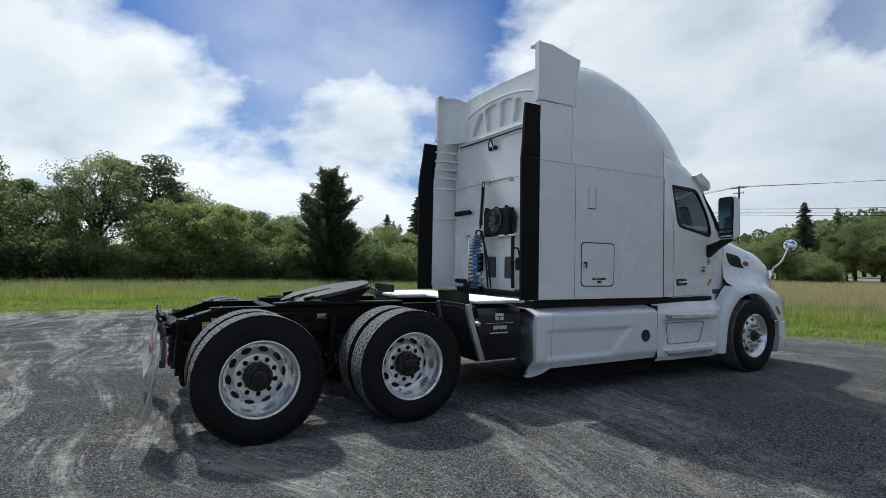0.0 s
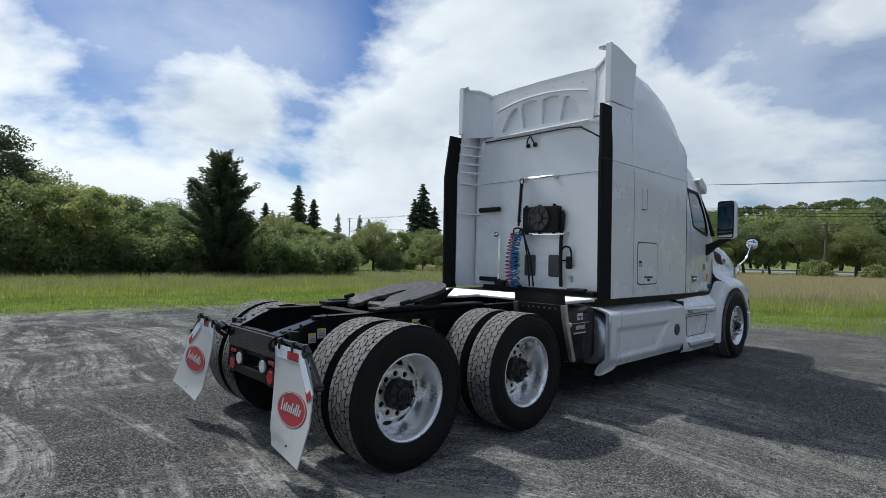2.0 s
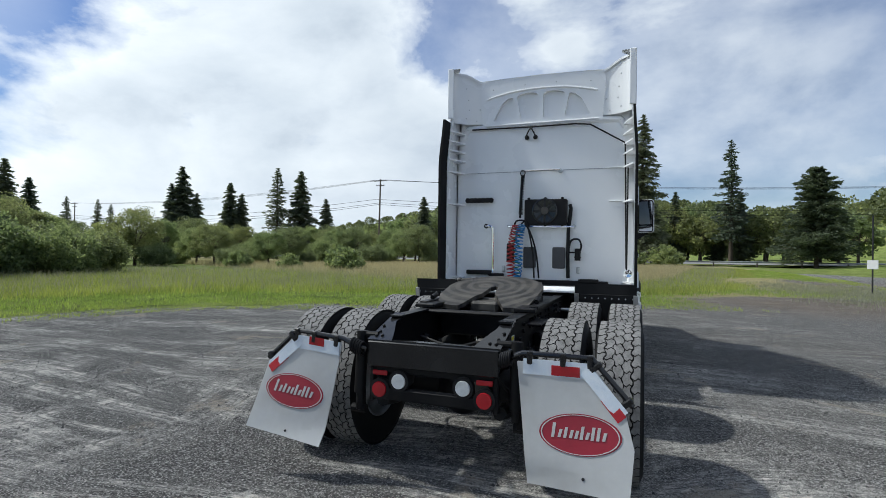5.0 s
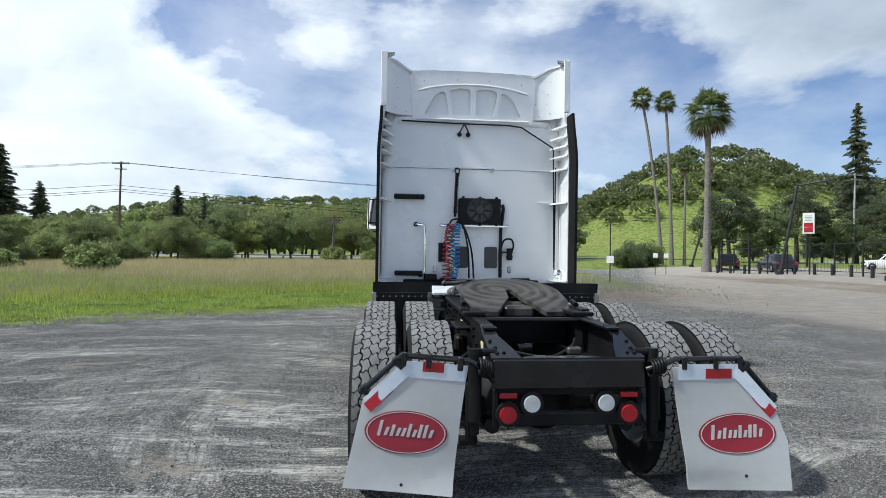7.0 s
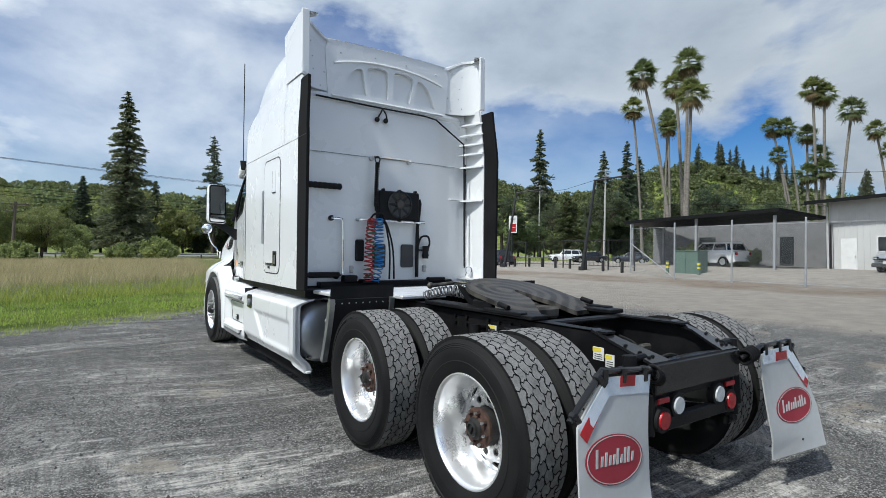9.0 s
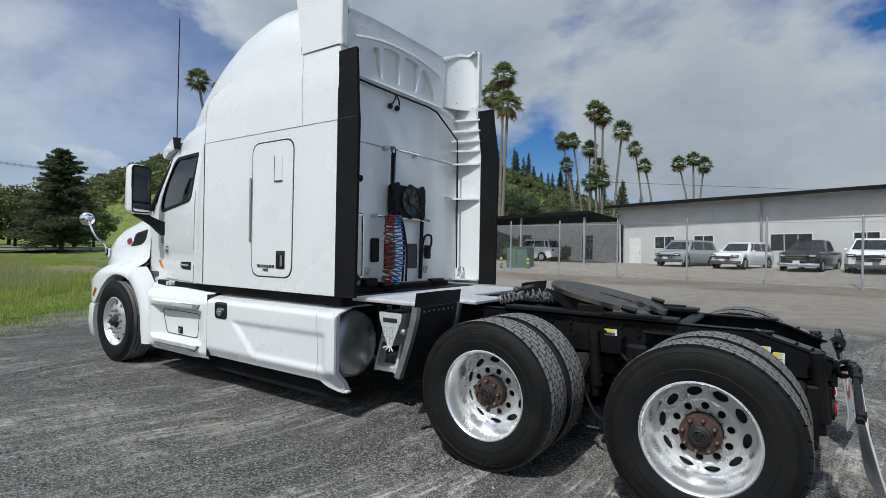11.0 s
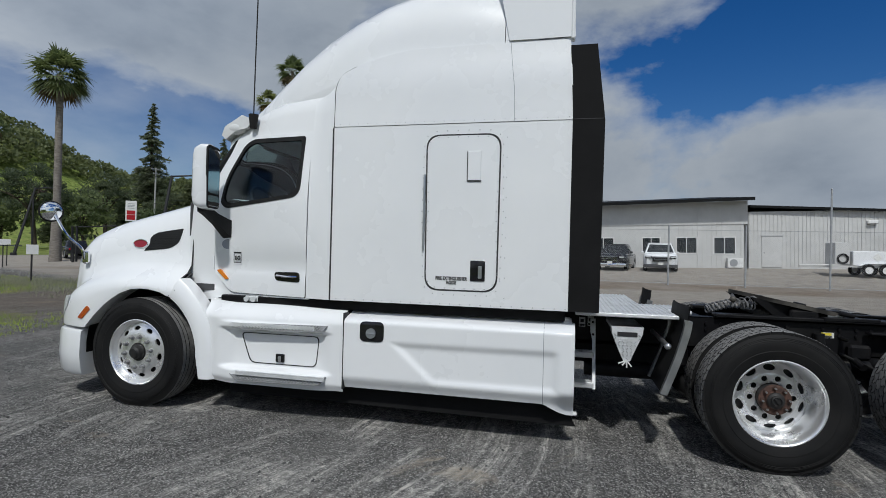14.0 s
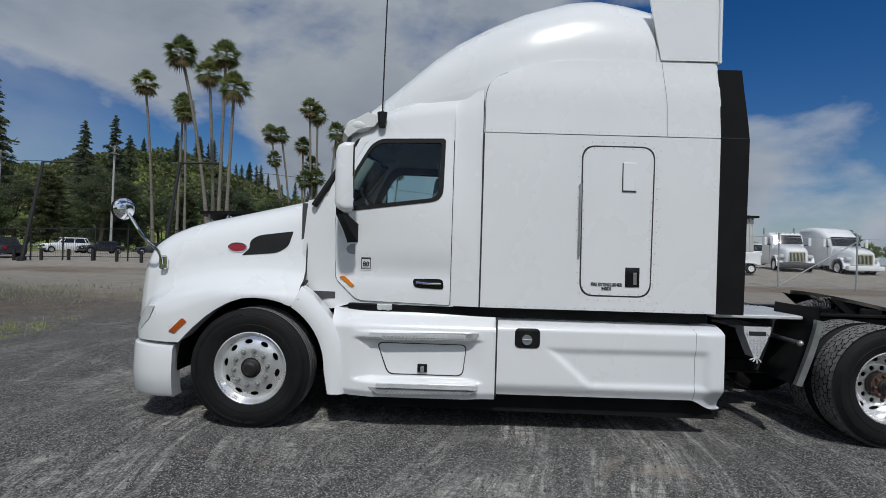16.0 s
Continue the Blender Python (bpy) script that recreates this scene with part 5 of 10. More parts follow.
    part("mirror_rim", bm, M["rubber"], bowl)
    # bumper
    bm = B()
    loops = []
    for z, k in ((0.22, -0.01), (0.25, 0.02), (0.42, 0.045), (0.62, 0.035), (0.655, 0.025), (0.665, 0.0)):
        o = [(1.0 + k, 7.36), (1.15 + k, 7.36), (1.14 + k, 7.50), (1.105 + k, 7.62), (1.03 + k, 7.74), (0.92 + k, 7.82), (0.75, 7.86 + k), (0.0, 7.93 + k), (0.0, 7.9), (0.8, 7.84), (0.98, 7.7), (1.0, 7.5)]
        loops.append([(s * x, y, z + (0.10 * smoothstep(7.8, 7.45, y) * 0)) for x, y in o])
    rings(bm, loops, True, True)
    part("bumper", bm, W, truck, "white moulded bumper", 40)

# rear quarter of the fender, below the cab
for s in (-1, 1):
    bm = B()
    curve_in = [(ARCH_C[0] + 0.615 * math.cos(a), 0.50 + 0.615 * math.sin(a)) for a in np.linspace(radians(122), radians(180), 10)] + [(6.03, 0.30)]
    curve_out = bez([(6.28, 1.20), (6.12, 1.06), (5.98, 0.85), (5.91, 0.6), (5.89, 0.30)], 3)
    outs = [curve_out[min(len(curve_out) - 1, round(i * (len(curve_out) - 1) / (len(curve_in) - 1)))] for i in range(len(curve_in))]
    loops = []
    for (yi, zi), o in zip(curve_in, outs):
        yo, zo = o[0], o[1]
        loops.append([(s * 1.12, yi, zi), (s * 1.195, yi, zi), (s * 1.205, yi - 0.03 * 0 + (yo - yi) * 0.2, zi + (zo - zi) * 0.2), (s * 1.20, yi + (yo - yi) * 0.7, zi + (zo - zi) * 0.7), (s * 1.16, yo, zo), (s * 1.02, yo - 0.0, zo)])
    rings(bm, loops, False)
    part("fender_quarter", bm, W, truck, "white rear fender quarter", 50)
    bm = B()
    tube(bm, [(s * 1.19, 6.365, 1.035), (s * 1.12, 6.31, 1.14), (s * 1.0, 6.28, 1.24)], 0.012, 6)
    tube(bm, [(s * 1.13, 6.30, 1.14), (s * 1.1, 6.18, 1.06), (s * 1.08, 6.10, 1.01)], 0.016, 6)
    part("fender_gap", bm, M["seam"], truck)


# ---- side skirts ----
PANEL = [(2.86, 0.452), (3.83, 0.446), (4.15, 0.725), (2.86, 0.735)]     # counter-clockwise in (y, z)


def tank_x(u, v):
    x = 1.215 + 0.012 * smoothstep(2.95, 2.85, u)
    x -= 0.20 * smoothstep(0.88, 0.985, v) ** 2
    x -= 0.05 * smoothstep(0.45, 0.32, v)
    x -= 0.021 * smoothstep(-0.034, 0.030, inside(PANEL, u, v))
    x -= 0.07 * smoothstep(2.93, 2.77, u) * smoothstep(0.46, 0.26, v)
    return x


for s in (-1, 1):
    bm = B()
    us = list(np.linspace(2.745, 4.61, 95))
    vs = list(np.linspace(0, 1, 40))
    def tplace(u, v, s=s):
        lo = 0.340 - 0.087 * smoothstep(2.98, 2.76, u)
        z = lo + (0.985 - 0.02 * smoothstep(3.2, 2.75, u) - lo) * v
        return (s * tank_x(u, z), u, z)
    g = sheet(bm, us, vs, tplace)
    # returned edges
    for row, dx, dz in (([r[-1] for r in g], -0.35, 0.0), ([r[0] for r in g], -0.10, 0.02)):
        new_ = [bm.verts.new((v.co.x + s * dx, v.co.y, v.co.z + dz)) for v in row]
        for i in range(len(row) - 1):
            bm.faces.new((row[i], row[i + 1], new_[i + 1], new_[i]))
    for col, dy in ((g[0], 0.05), (g[-1], -0.02)):
        new_ = [bm.verts.new((v.co.x - s * 0.08, v.co.y + dy * 0, v.co.z)) for v in col]
        for i in range(len(col) - 1):
            bm.faces.new((col[i], col[i + 1], new_[i + 1], new_[i]))
    skirt = part("tank_fairing", bm, W, truck, "white moulded fuel tank fairing", 50)
    bm = B()
    edge = [tplace(2.745, v) for v in np.linspace(0, 1, 24)]
    rings(bm, [edge, [(p[0], p[1] - 0.022, p[2]) for p in edge], [(p[0] - s * 0.022, p[1] - 0.024, p[2]) for p in edge], [(p[0] - s * 0.05, p[1] - 0.006, p[2]) for p in edge]], False)
    box(bm, (s * 1.075, 2.715, 0.262), (0.05, 0.045, 0.022), 0.008, None, 0, 2)
    part("fairing_edge", bm, W, truck)
    bm = B()
    cut = [tplace(2.955, v) for v in np.linspace(0.0, 1, 30)]
    rings(bm, [[(p[0] + s * 0.0016, p[1] + dy, p[2]) for p in cut] for dy in (-0.0022, 0.0022)], False)
    part("fairing_joint", bm, M["grey_print"], truck)
    # filler cap recess
    bm = B()
    if s < 0:
        plate(bm, rpoly([(4.255, 0.745), (4.465, 0.745), (4.465, 0.91), (4.255, 0.91)], 0.045, 5), [], lambda u, v, d, s=s: (s * (tank_x(u, v) + 0.006 - d), u, v), 0.02, [("v", 0.88), ("v", 0.9)])
    else:
        cyl(bm, (s * 1.20, 4.40, 0.62), (s * 1.225, 4.40, 0.62), 0.072, 24)
    rec = part("filler_recess", bm, M["black_gloss"], skirt, "black recessed filler")
    if s < 0:
        bm = B()
        cyl(bm, (s * 1.20, 4.365, 0.815), (s * 1.238, 4.365, 0.815), 0.042, 18)
        box(bm, (s * 1.24, 4.365, 0.815), (0.01, 0.075, 0.012), 0.003)
        part("filler_cap", bm, M["tank"], skirt, "blue-grey fuel cap")

    # step skirt
    bm = B()
    def step_x(u, v):
        x = 1.10 + 0.10 * smoothstep(1.02, 0.86, v)
        inset = smoothstep(4.70, 4.90, u) * smoothstep(5.85, 5.66, u)
        x += 0.02 * inset * smoothstep(0.86, 0.835, v) * smoothstep(0.77, 0.80, v)
        x -= 0.055 * inset * smoothstep(0.80, 0.765, v) * smoothstep(0.42, 0.46, v)
        x += 0.035 * inset * smoothstep(0.45, 0.42, v)
        x -= 0.03 * smoothstep(0.36, 0.28, v)
        x -= 0.05 * smoothstep(5.8, 6.0, u)
        return x
    def splace(u, v, s=s):
        hi = 1.0 - 0.02 * smoothstep(5.4, 4.6, u) + 0.02 * smoothstep(5.7, 6.0, u)
        z = 0.295 + (hi - 0.295) * v
        return (s * step_x(u, z), u, z)
    g = sheet(bm, list(np.linspace(4.622, 6.02, 60)), list(np.linspace(0, 1, 70)), splace)
    row = [r[-1] for r in g]
    new_ = [bm.verts.new((v.co.x - s * 0.35, v.co.y, v.co.z)) for v in row]
    for i in range(len(row) - 1):
        bm.faces.new((row[i], row[i + 1], new_[i + 1], new_[i]))
    steps = part("step_skirt", bm, W, truck, "white step fairing below the door", 50)
    bm = B()
    box(bm, (s * 1.16, 4.616, 0.65), (0.10, 0.012, 0.64))
    part("skirt_gap", bm, M["seam"], truck)
    for z, y0, y1, xo in ((0.828, 4.87, 5.69, 1.212), (0.41, 4.76, 5.62, 1.235)):
        bm = B()
        plate(bm, rpoly([(y0 + 0.05, -0.05), (y1 - 0.05, -0.05), (y1, 0.02), (y0, 0.02)], 0.015, 3), [],
              lambda u, v, d, s=s, z=z, xo=xo: (s * (xo + v), u, z + 0.01 - d), 0.035)
        st = part("step_tread", bm, M["diamond"], steps, "grey metal step tread")
    # slanted grey tread plates on the two steps, with raised lozenges
    for (ya, za), (yb, zb), (yc, zc), (yd, zd), xo in (((4.80, 0.802), (5.56, 0.782), (5.67, 0.835), (4.76, 0.852), 1.205), ((4.82, 0.350), (5.60, 0.330), (5.69, 0.385), (4.76, 0.418), 1.218)):
        bm = B()
        def lean_x(u, v, xo=xo, za=za):
            return xo + 0.028 - 0.35 * (v - za)
        plate(bm, rpoly([(ya, za), (yb, zb), (yc, zc), (yd, zd)], [0.02, 0.02, 0.01, 0.01], 3), [], lambda u, v, d, s=s, f=lean_x: (s * (f(u, v) - d), u, v), 0.03)
        part("tread_face", bm, M["tread_grey"], steps, "grey metal step tread")
        bm = B()
        for j in range(3):
            for k in range(24):
                t_ = (k + 0.5 + 0.5 * (j % 2)) / 24.5
                y = ya + 0.02 + (yb - ya - 0.01) * t_
                z = za + (zb - za) * t_ + 0.012 + 0.014 * j
                box(bm, (s * (lean_x(y, z) + 0.001), y, z), (0.006, 0.022, 0.006), 0, Matrix.Rotation(radians(30 if j % 2 else -30), 4, "X"))
        part("tread_pattern", bm, M["steel"], steps)["kind"] = "stuff"
    # tool box lid
    bm = B()
    lidp = rpoly([(4.89, 0.475), (5.53, 0.475), (5.63, 0.745), (4.86, 0.745)], 0.05, 4)
    lidq = rpoly([(4.897, 0.482), (5.523, 0.482), (5.62, 0.738), (4.868, 0.738)], 0.05, 4)
    plate(bm, lidp, [lidq], lambda u, v, d, s=s: (s * (step_x(u, v) + 0.004 - d), u, v), 0.01)
    part("box_gap", bm, M["seam"], steps)
    if s < 0:
        bm = B()
        box(bm, (s * 1.152, 5.235, 0.535), (0.02, 0.085, 0.075), 0.012, None, 0, 2)
        part("box_latch", bm, M["black_gloss"], steps, "black latch")
        bm = B()
        box(bm, (s * 1.164, 5.235, 0.53), (0.01, 0.03, 0.045), 0.004)
        part("latch_paddle", bm, M["steel"], steps)
        bm = B()
        for dy in (-0.035, 0.035):
            cyl(bm, (s * 1.06, 5.58 + dy, 1.035), (s * 1.115, 5.58 + dy, 1.035), 0.024, 14)
        box(bm, (s * 1.06, 5.58, 1.035), (0.05, 0.14, 0.055), 0.01)
        part("courtesy_lamp", bm, M["lens"], truck, "twin round lamp below the door")
    # black rubber strip under the skirts
    bm = B()
    plate(bm, [(2.70, 0.155), (5.80, 0.175), (5.76, 0.34), (2.80, 0.34)], [], lambda u, v, d, s=s: (s * (1.06 - d), u, v), 0.02)
    part("skirt_rubber", bm, M["flap_rubber"], truck, "black rubber strip under the skirt")
    # fuel tank
    bm = B()
    prof = [(0.0, 2.75), (0.10, 2.754), (0.19, 2.768), (0.255, 2.795), (0.29, 2.83), (0.305, 2.89), (0.305, 4.55), (0.0, 4.58)]
    seg = 36
    loops = [[(s * (0.885 + r * 1.0 * math.cos(a)), y, 0.625 + r * 1.0 * math.sin(a)) for a in (2 * math.pi * k / seg for k in range(seg))] for r, y in prof[1:]]
    rings(bm, loops, True, True)
    part("fuel_tank", bm, M["tank"], truck, "aluminium fuel tank behind the fairing", 40)

# plain black boxes put in for the underbody's shade, between skirts and cab
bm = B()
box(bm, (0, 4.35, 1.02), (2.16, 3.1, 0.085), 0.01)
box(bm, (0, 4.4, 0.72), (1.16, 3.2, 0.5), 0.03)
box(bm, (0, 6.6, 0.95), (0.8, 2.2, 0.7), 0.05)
part("underbody", bm, M["black"], truck, "black boxes for the shaded underbody and engine")

# ---- chassis ----
BK = M["black"]
for s in (-1, 1):
    bm = B()
    web = [(-0.59, 0.735), (6.3, 0.735), (6.3, 1.0), (-0.24, 1.0), (-0.59, 0.875)]
    plate(bm, web, [], lambda u, v, d, s=s: (s * (0.43 - d), u, v), 0.012)
    plate(bm, [(0.345, -0.30), (0.43, -0.30), (0.43, 6.3), (0.345, 6.3)], [], lambda u, v, d, s=s: (s * u, v, 1.004 - d), 0.012)
    plate(bm, [(0.345, -0.59), (0.43, -0.59), (0.43, 6.3), (0.345, 6.3)], [], lambda u, v, d, s=s: (s * u, v, 0.747 - d), 0.012)
    part("frame_rail", bm, BK, truck, "black channel frame rail")
    bm = B()
    for y in (-0.05, 0.06, 0.30, 0.40, 0.50, 0.62, 0.74, 0.85, 1.0, 1.15, 1.5, 1.62, 1.75, 1.9):
        for z in (0.80, 0.86) if int(y * 100) % 2 else (0.90, 0.95):
            cyl(bm, (s * 0.43, y, z), (s * 0.447, y, z), 0.013, 6)
    bolts = part("rail_bolts", bm, BK, truck)
    bolts["kind"] = "stuff"
    # slanted gusset along the tail
    bm = B()
    a0, a1 = (0.43, -0.24, 1.006), (0.43, -0.60, 0.878)
    top = [(0.44, -0.20, 1.004), (0.44, -0.60, 0.875), (0.27, -0.60, 0.875), (0.30, -0.50, 0.91), (0.355, -0.36, 0.96), (0.36, -0.20, 1.004)]
    up = [bm.verts.new((s * x, y, z + 0.008)) for x, y, z in top]
    dn = [bm.verts.new((s * x, y, z - 0.008)) for x, y, z in top]
    bm.faces.new(up)
    bm.faces.new(list(reversed(dn)))
    for i in range(6):
        bm.faces.new((up[i], up[(i + 1) % 6], dn[(i + 1) % 6], dn[i]))
    part("tail_gusset", bm, M["black_gloss"], truck)
    for x, y, z in ((0.40, -0.555, 0.902), (0.36, -0.55, 0.904), (0.40, -0.50, 0.922), (0.415, -0.42, 0.948)):
        bm = B()
        ball(bm, (s * x, y, z), 0.012, 8, 5, (1, 1, 0.7))
        part("gusset_bolt", bm, BK, truck)
    # stickers on the rail
    for y, z, wd in ((-0.25, 0.875, 0.075), (-0.33, 0.845, 0.06), (0.70, 0.90, 0.09)):
        bm = B()
        box(bm, (s * 0.4315, y, z), (0.003, wd, 0.075 if wd < 0.08 else 0.045))
        lab = part("warning_label", bm, M["label"], truck, "small white and yellow warning label")
        bm = B()
        box(bm, (s * 0.4335, y - s * 0.01, z + 0.022 if wd < 0.08 else z + 0.01), (0.002, wd * 0.8, 0.022))
        part("label_band", bm, M["label_yellow"], lab)
        bm = B()
        for k in range(3):
            box(bm, (s * 0.4335, y, z - 0.004 - 0.012 * k if wd < 0.08 else z - 0.006 - 0.006 * k), (0.002, wd * 0.7, 0.004))
        part("label_bars", bm, M["print"], lab)
# tail cross member and lamp bar
bm = B()
box(bm, (0, -0.605, 0.795), (0.865, 0.03, 0.16), 0.006)
plate(bm, [(-0.27, -0.60), (0.27, -0.60), (0.24, -0.565), (0.10, -0.545), (-0.10, -0.545), (-0.24, -0.565)], [], lambda u, v, d: (u, v, 0.883 - d), 0.012)
part("tail_plate", bm, M["black_gloss"], truck, "black end cross member")
bm = B()
box(bm, (0, -0.585, 0.545), (0.66, 0.05, 0.075), 0.008)
box(bm, (-0.41, -0.57, 0.60), (0.03, 0.05, 0.22), 0.006)
box(bm, (0.41, -0.57, 0.60), (0.03, 0.05, 0.22), 0.006)
box(bm, (0, -0.57, 0.695), (0.80, 0.03, 0.045), 0.006)
part("lamp_bar", bm, BK, truck, "black lamp bar")
for s in (-1, 1):
    for x, z, r, m, lb in ((0.345, 0.572, 0.052, "red", "round red tail lamp"), (0.212, 0.632, 0.05, "lens", "round white reversing lamp")):
        bm = B()
        cyl(bm, (s * x, -0.57, z), (s * x, -0.612, z), r + 0.016, 24)
        lamp = part("lamp_housing", bm, M["rubber"], truck)
        bm = B()
        cyl(bm, (s * x, -0.60, z), (s * x, -0.622, z), r, 24, r * 0.9)
        part("lamp_lens", bm, M[m], lamp, lb)
    bm = B()
    box(bm, (s * 0.345, -0.605, 0.676), (0.10, 0.016, 0.03), 0.004)
    part("reflector", bm, M["red"], truck, "small red reflector")
# cross members, torque rods and axles
for y, z, h in ((0.24, 0.985, 0.03), (0.66, 0.86, 0.22), (1.60, 0.86, 0.22), (2.3, 0.86, 0.22)):
    bm = B()
    box(bm, (0, y, z), (0.80, 0.10, h), 0.012)
    part("cross_member", bm, BK, truck)
for y in (AX0, AX1):
    bm = B()
    cyl(bm, (-0.62, y, 0.5), (0.62, y, 0.5), 0.085, 20)
    ball(bm, (0.02, y + 0.02, 0.5), 0.215, 20, 14, (0.9, 1, 1))
    cyl(bm, (0.02, y, 0.52), (0.02, y + 0.34, 0.56), 0.12, 16, 0.07)
    part("axle", bm, BK, truck, "black drive axle with differential")
    for s in (-1, 1):
        bm = B()
        revolve(bm, [(0, 0.10), (0.03, 0.135), (0.10, 0.145), (0.15, 0.13), (0.20, 0.10)], 20)
        bm.transform(Matrix.Translation((s * 0.36, y - 0.37, 0.53)) @ Matrix.Rotation(radians(-90), 4, "Y"))
        part("air_spring", bm, M["rubber"], truck, "black rubber air spring")
        bm = B()
        tube(bm, bez([(s * 0.40, y + 0.30, 0.78), (s * 0.42, y + 0.05, 0.42), (s * 0.40, y - 0.45, 0.46)], 6), 0.045, 8)
        part("suspension_arm", bm, BK, truck)
        bm = B()
        cyl(bm, (s * 0.52, y - 0.55, 0.52), (s * 0.52, y - 0.52, 0.92), 0.038, 14)
        cyl(bm, (s * 0.52, y - 0.545, 0.45), (s * 0.52, y - 0.54, 0.55), 0.026, 12)
        cyl(bm, (s * 0.40, y - 0.525, 0.90), (s * 0.55, y - 0.525, 0.90), 0.022, 10)
        part("shock_absorber", bm, BK, truck, "black shock absorber")
        bm = B()
        cyl(bm, (s * 0.42, y + 0.02, 0.62), (s * 0.42, y + 0.22, 0.66), 0.085, 16)
        cyl(bm, (s * 0.42, y + 0.22, 0.66), (s * 0.42, y + 0.26, 0.67), 0.095, 16)
        part("brake_chamber", bm, BK, truck)
bm = B()
cyl(bm, (0.02, 0.34, 0.56), (0.02, 1.05, 0.56), 0.06, 14)
cyl(bm, (0.02, 1.66, 0.56), (0.0, 4.0, 0.68), 0.06, 14)
part("drive_shaft", bm, M["grease"], truck)
# hoses and wiring about the frame
hoses = (
    [(-0.45, 0.78, 0.80), (-0.56, 0.86, 0.6), (-0.58, 0.74, 0.32), (-0.52, 0.55, 0.28), (-0.46, 0.42, 0.42)],
    [(0.45, 0.80, 0.82), (0.55, 0.84, 0.6), (0.57, 0.70, 0.36), (0.50, 0.50, 0.36), (0.46, 0.42, 0.5)],
    [(-0.30, -0.30, 0.80), (-0.12, -0.35, 0.74), (0.08, -0.25, 0.78), (0.26, -0.35, 0.80)],
    [(-0.28, -0.1, 0.84), (0.0, -0.18, 0.80), (0.2, -0.05, 0.84), (0.30, 0.15, 0.86)],
    [(0.12, -0.15, 0.70), (0.18, -0.32, 0.82), (0.28, -0.38, 0.74), (0.30, -0.55, 0.70)],
    [(-0.2, 0.1, 0.78), (-0.22, -0.2, 0.72), (-0.1, -0.42, 0.74), (0.0, -0.58, 0.68)],
    [(-0.45, 0.62, 0.76), (-0.55, 0.5, 0.70), (-0.56, 0.32, 0.62), (-0.5, 0.2, 0.6)],
    [(0.42, -0.57, 0.70), (0.46, -0.50, 0.62), (0.44, -0.42, 0.66), (0.43, -0.3, 0.74)],
)
for h in hoses:
    bm = B()
    tube(bm, bez(h, 8), 0.011, 6)
    part("hose", bm, M["rubber"], truck, "black hose")
bm = B()
for x, y, z in ((-0.05, -0.20, 0.79), (0.20, -0.12, 0.83), (0.1, -0.34, 0.77)):
    box(bm, (x, y, z), (0.10, 0.05, 0.05), 0.012)
cyl(bm, (-0.25, -0.22, 0.77), (0.18, -0.18, 0.80), 0.014, 8)
part("valve_block", bm, M["grease"], truck, "greasy valve block")
for s in (-1, 1):
    bm = B()
    box(bm, (s * 0.47, 0.50, 0.78), (0.08, 0.16, 0.12), 0.02)
    cyl(bm, (s * 0.44, 0.55, 0.74), (s * 0.60, 0.52, 0.68), 0.03, 10)
    cyl(bm, (s * 0.44, 0.60, 0.88), (s * 0.56, 0.60, 0.88), 0.018, 8)
    box(bm, (s * 0.50, 0.28, 0.94), (0.10, 0.34, 0.02), 0.006)
    part("suspension_bracket", bm, BK, truck)
    bm = B()
    box(bm, (s * 0.54, -0.50, 0.56), (0.05, 0.07, 0.34), 0.012)
    cyl(bm, (s * 0.50, -0.50, 0.40), (s * 0.60, -0.50, 0.40), 0.03, 10)
    part("shock_mount", bm, BK, truck)

# ---- fifth wheel coupling ----
fw = bpy.data.objects.new("fifth_wheel", None)
scene.collection.objects.link(fw)
fw.parent = truck
fw["label"] = "greasy black fifth wheel coupling plate"


def fw_z(y):
    return 1.045 + (y - 0.42) * 0.205


arc = [(0.425 * math.cos(a), 0.91 + 0.40 * math.sin(a)) for a in np.linspace(radians(-8), radians(188), 25)]
outline = arc + [(-0.415, 0.64), (-0.37, 0.47), (-0.19, 0.45), (-0.055, 0.70), (-0.032, 0.90), (0.0, 0.94), (0.032, 0.90), (0.055, 0.70), (0.19, 0.45), (0.37, 0.47), (0.415, 0.64)]
bm = B()
plate(bm, outline, [], lambda u, v, d: (u, v, fw_z(v) - 0.035 * smoothstep(0.66, 0.45, v) - d), 0.035, [("v", 0.5), ("v", 0.55), ("v", 0.62)])
part("top_plate", bm, M["grease"], fw, "", 30)
for s in (-1, 1):
    bm = B()
    plate(bm, [(0.50, 0), (1.25, 0), (1.05, -0.13), (0.62, -0.10)], [], lambda u, v, d, s=s: (s * (0.36 - d), u, fw_z(u) - 0.03 + v), 0.03)
    box(bm, (s * 0.37, 0.86, 1.05), (0.10, 0.22, 0.10), 0.02)
    part("saddle", bm, BK, fw)
for s in (-1, 1):
    bm = B()
    box(bm, (s * 0.40, 0.90, 1.022), (0.16, 1.30, 0.03), 0.006)
    box(bm, (s * 0.45, 0.55, 1.035), (0.07, 0.40, 0.03), 0.006)
    part("slide_rail", bm, BK, fw)
    bm = B()
    cyl(bm, (s * 0.44, 0.62, 1.085), (s * 0.44, 0.52, 1.065), 0.02, 10)
    part("hinge_pin", bm, BK, fw)
    bm = B()
    box(bm, (s * 0.412, 0.64, fw_z(0.6) - 0.035), (0.006, 0.11, 0.032), 0.004)
    part("maker_plate", bm, M["steel"], fw)
bm = B()
box(bm, (0, 0.80, 1.03), (0.72, 0.12, 0.06), 0.01)
box(bm, (0, 1.10, 1.04), (0.60, 0.06, 0.06), 0.01)
box(bm, (0, 0.70, fw_z(0.7) - 0.10), (0.24, 0.30, 0.09), 0.02)
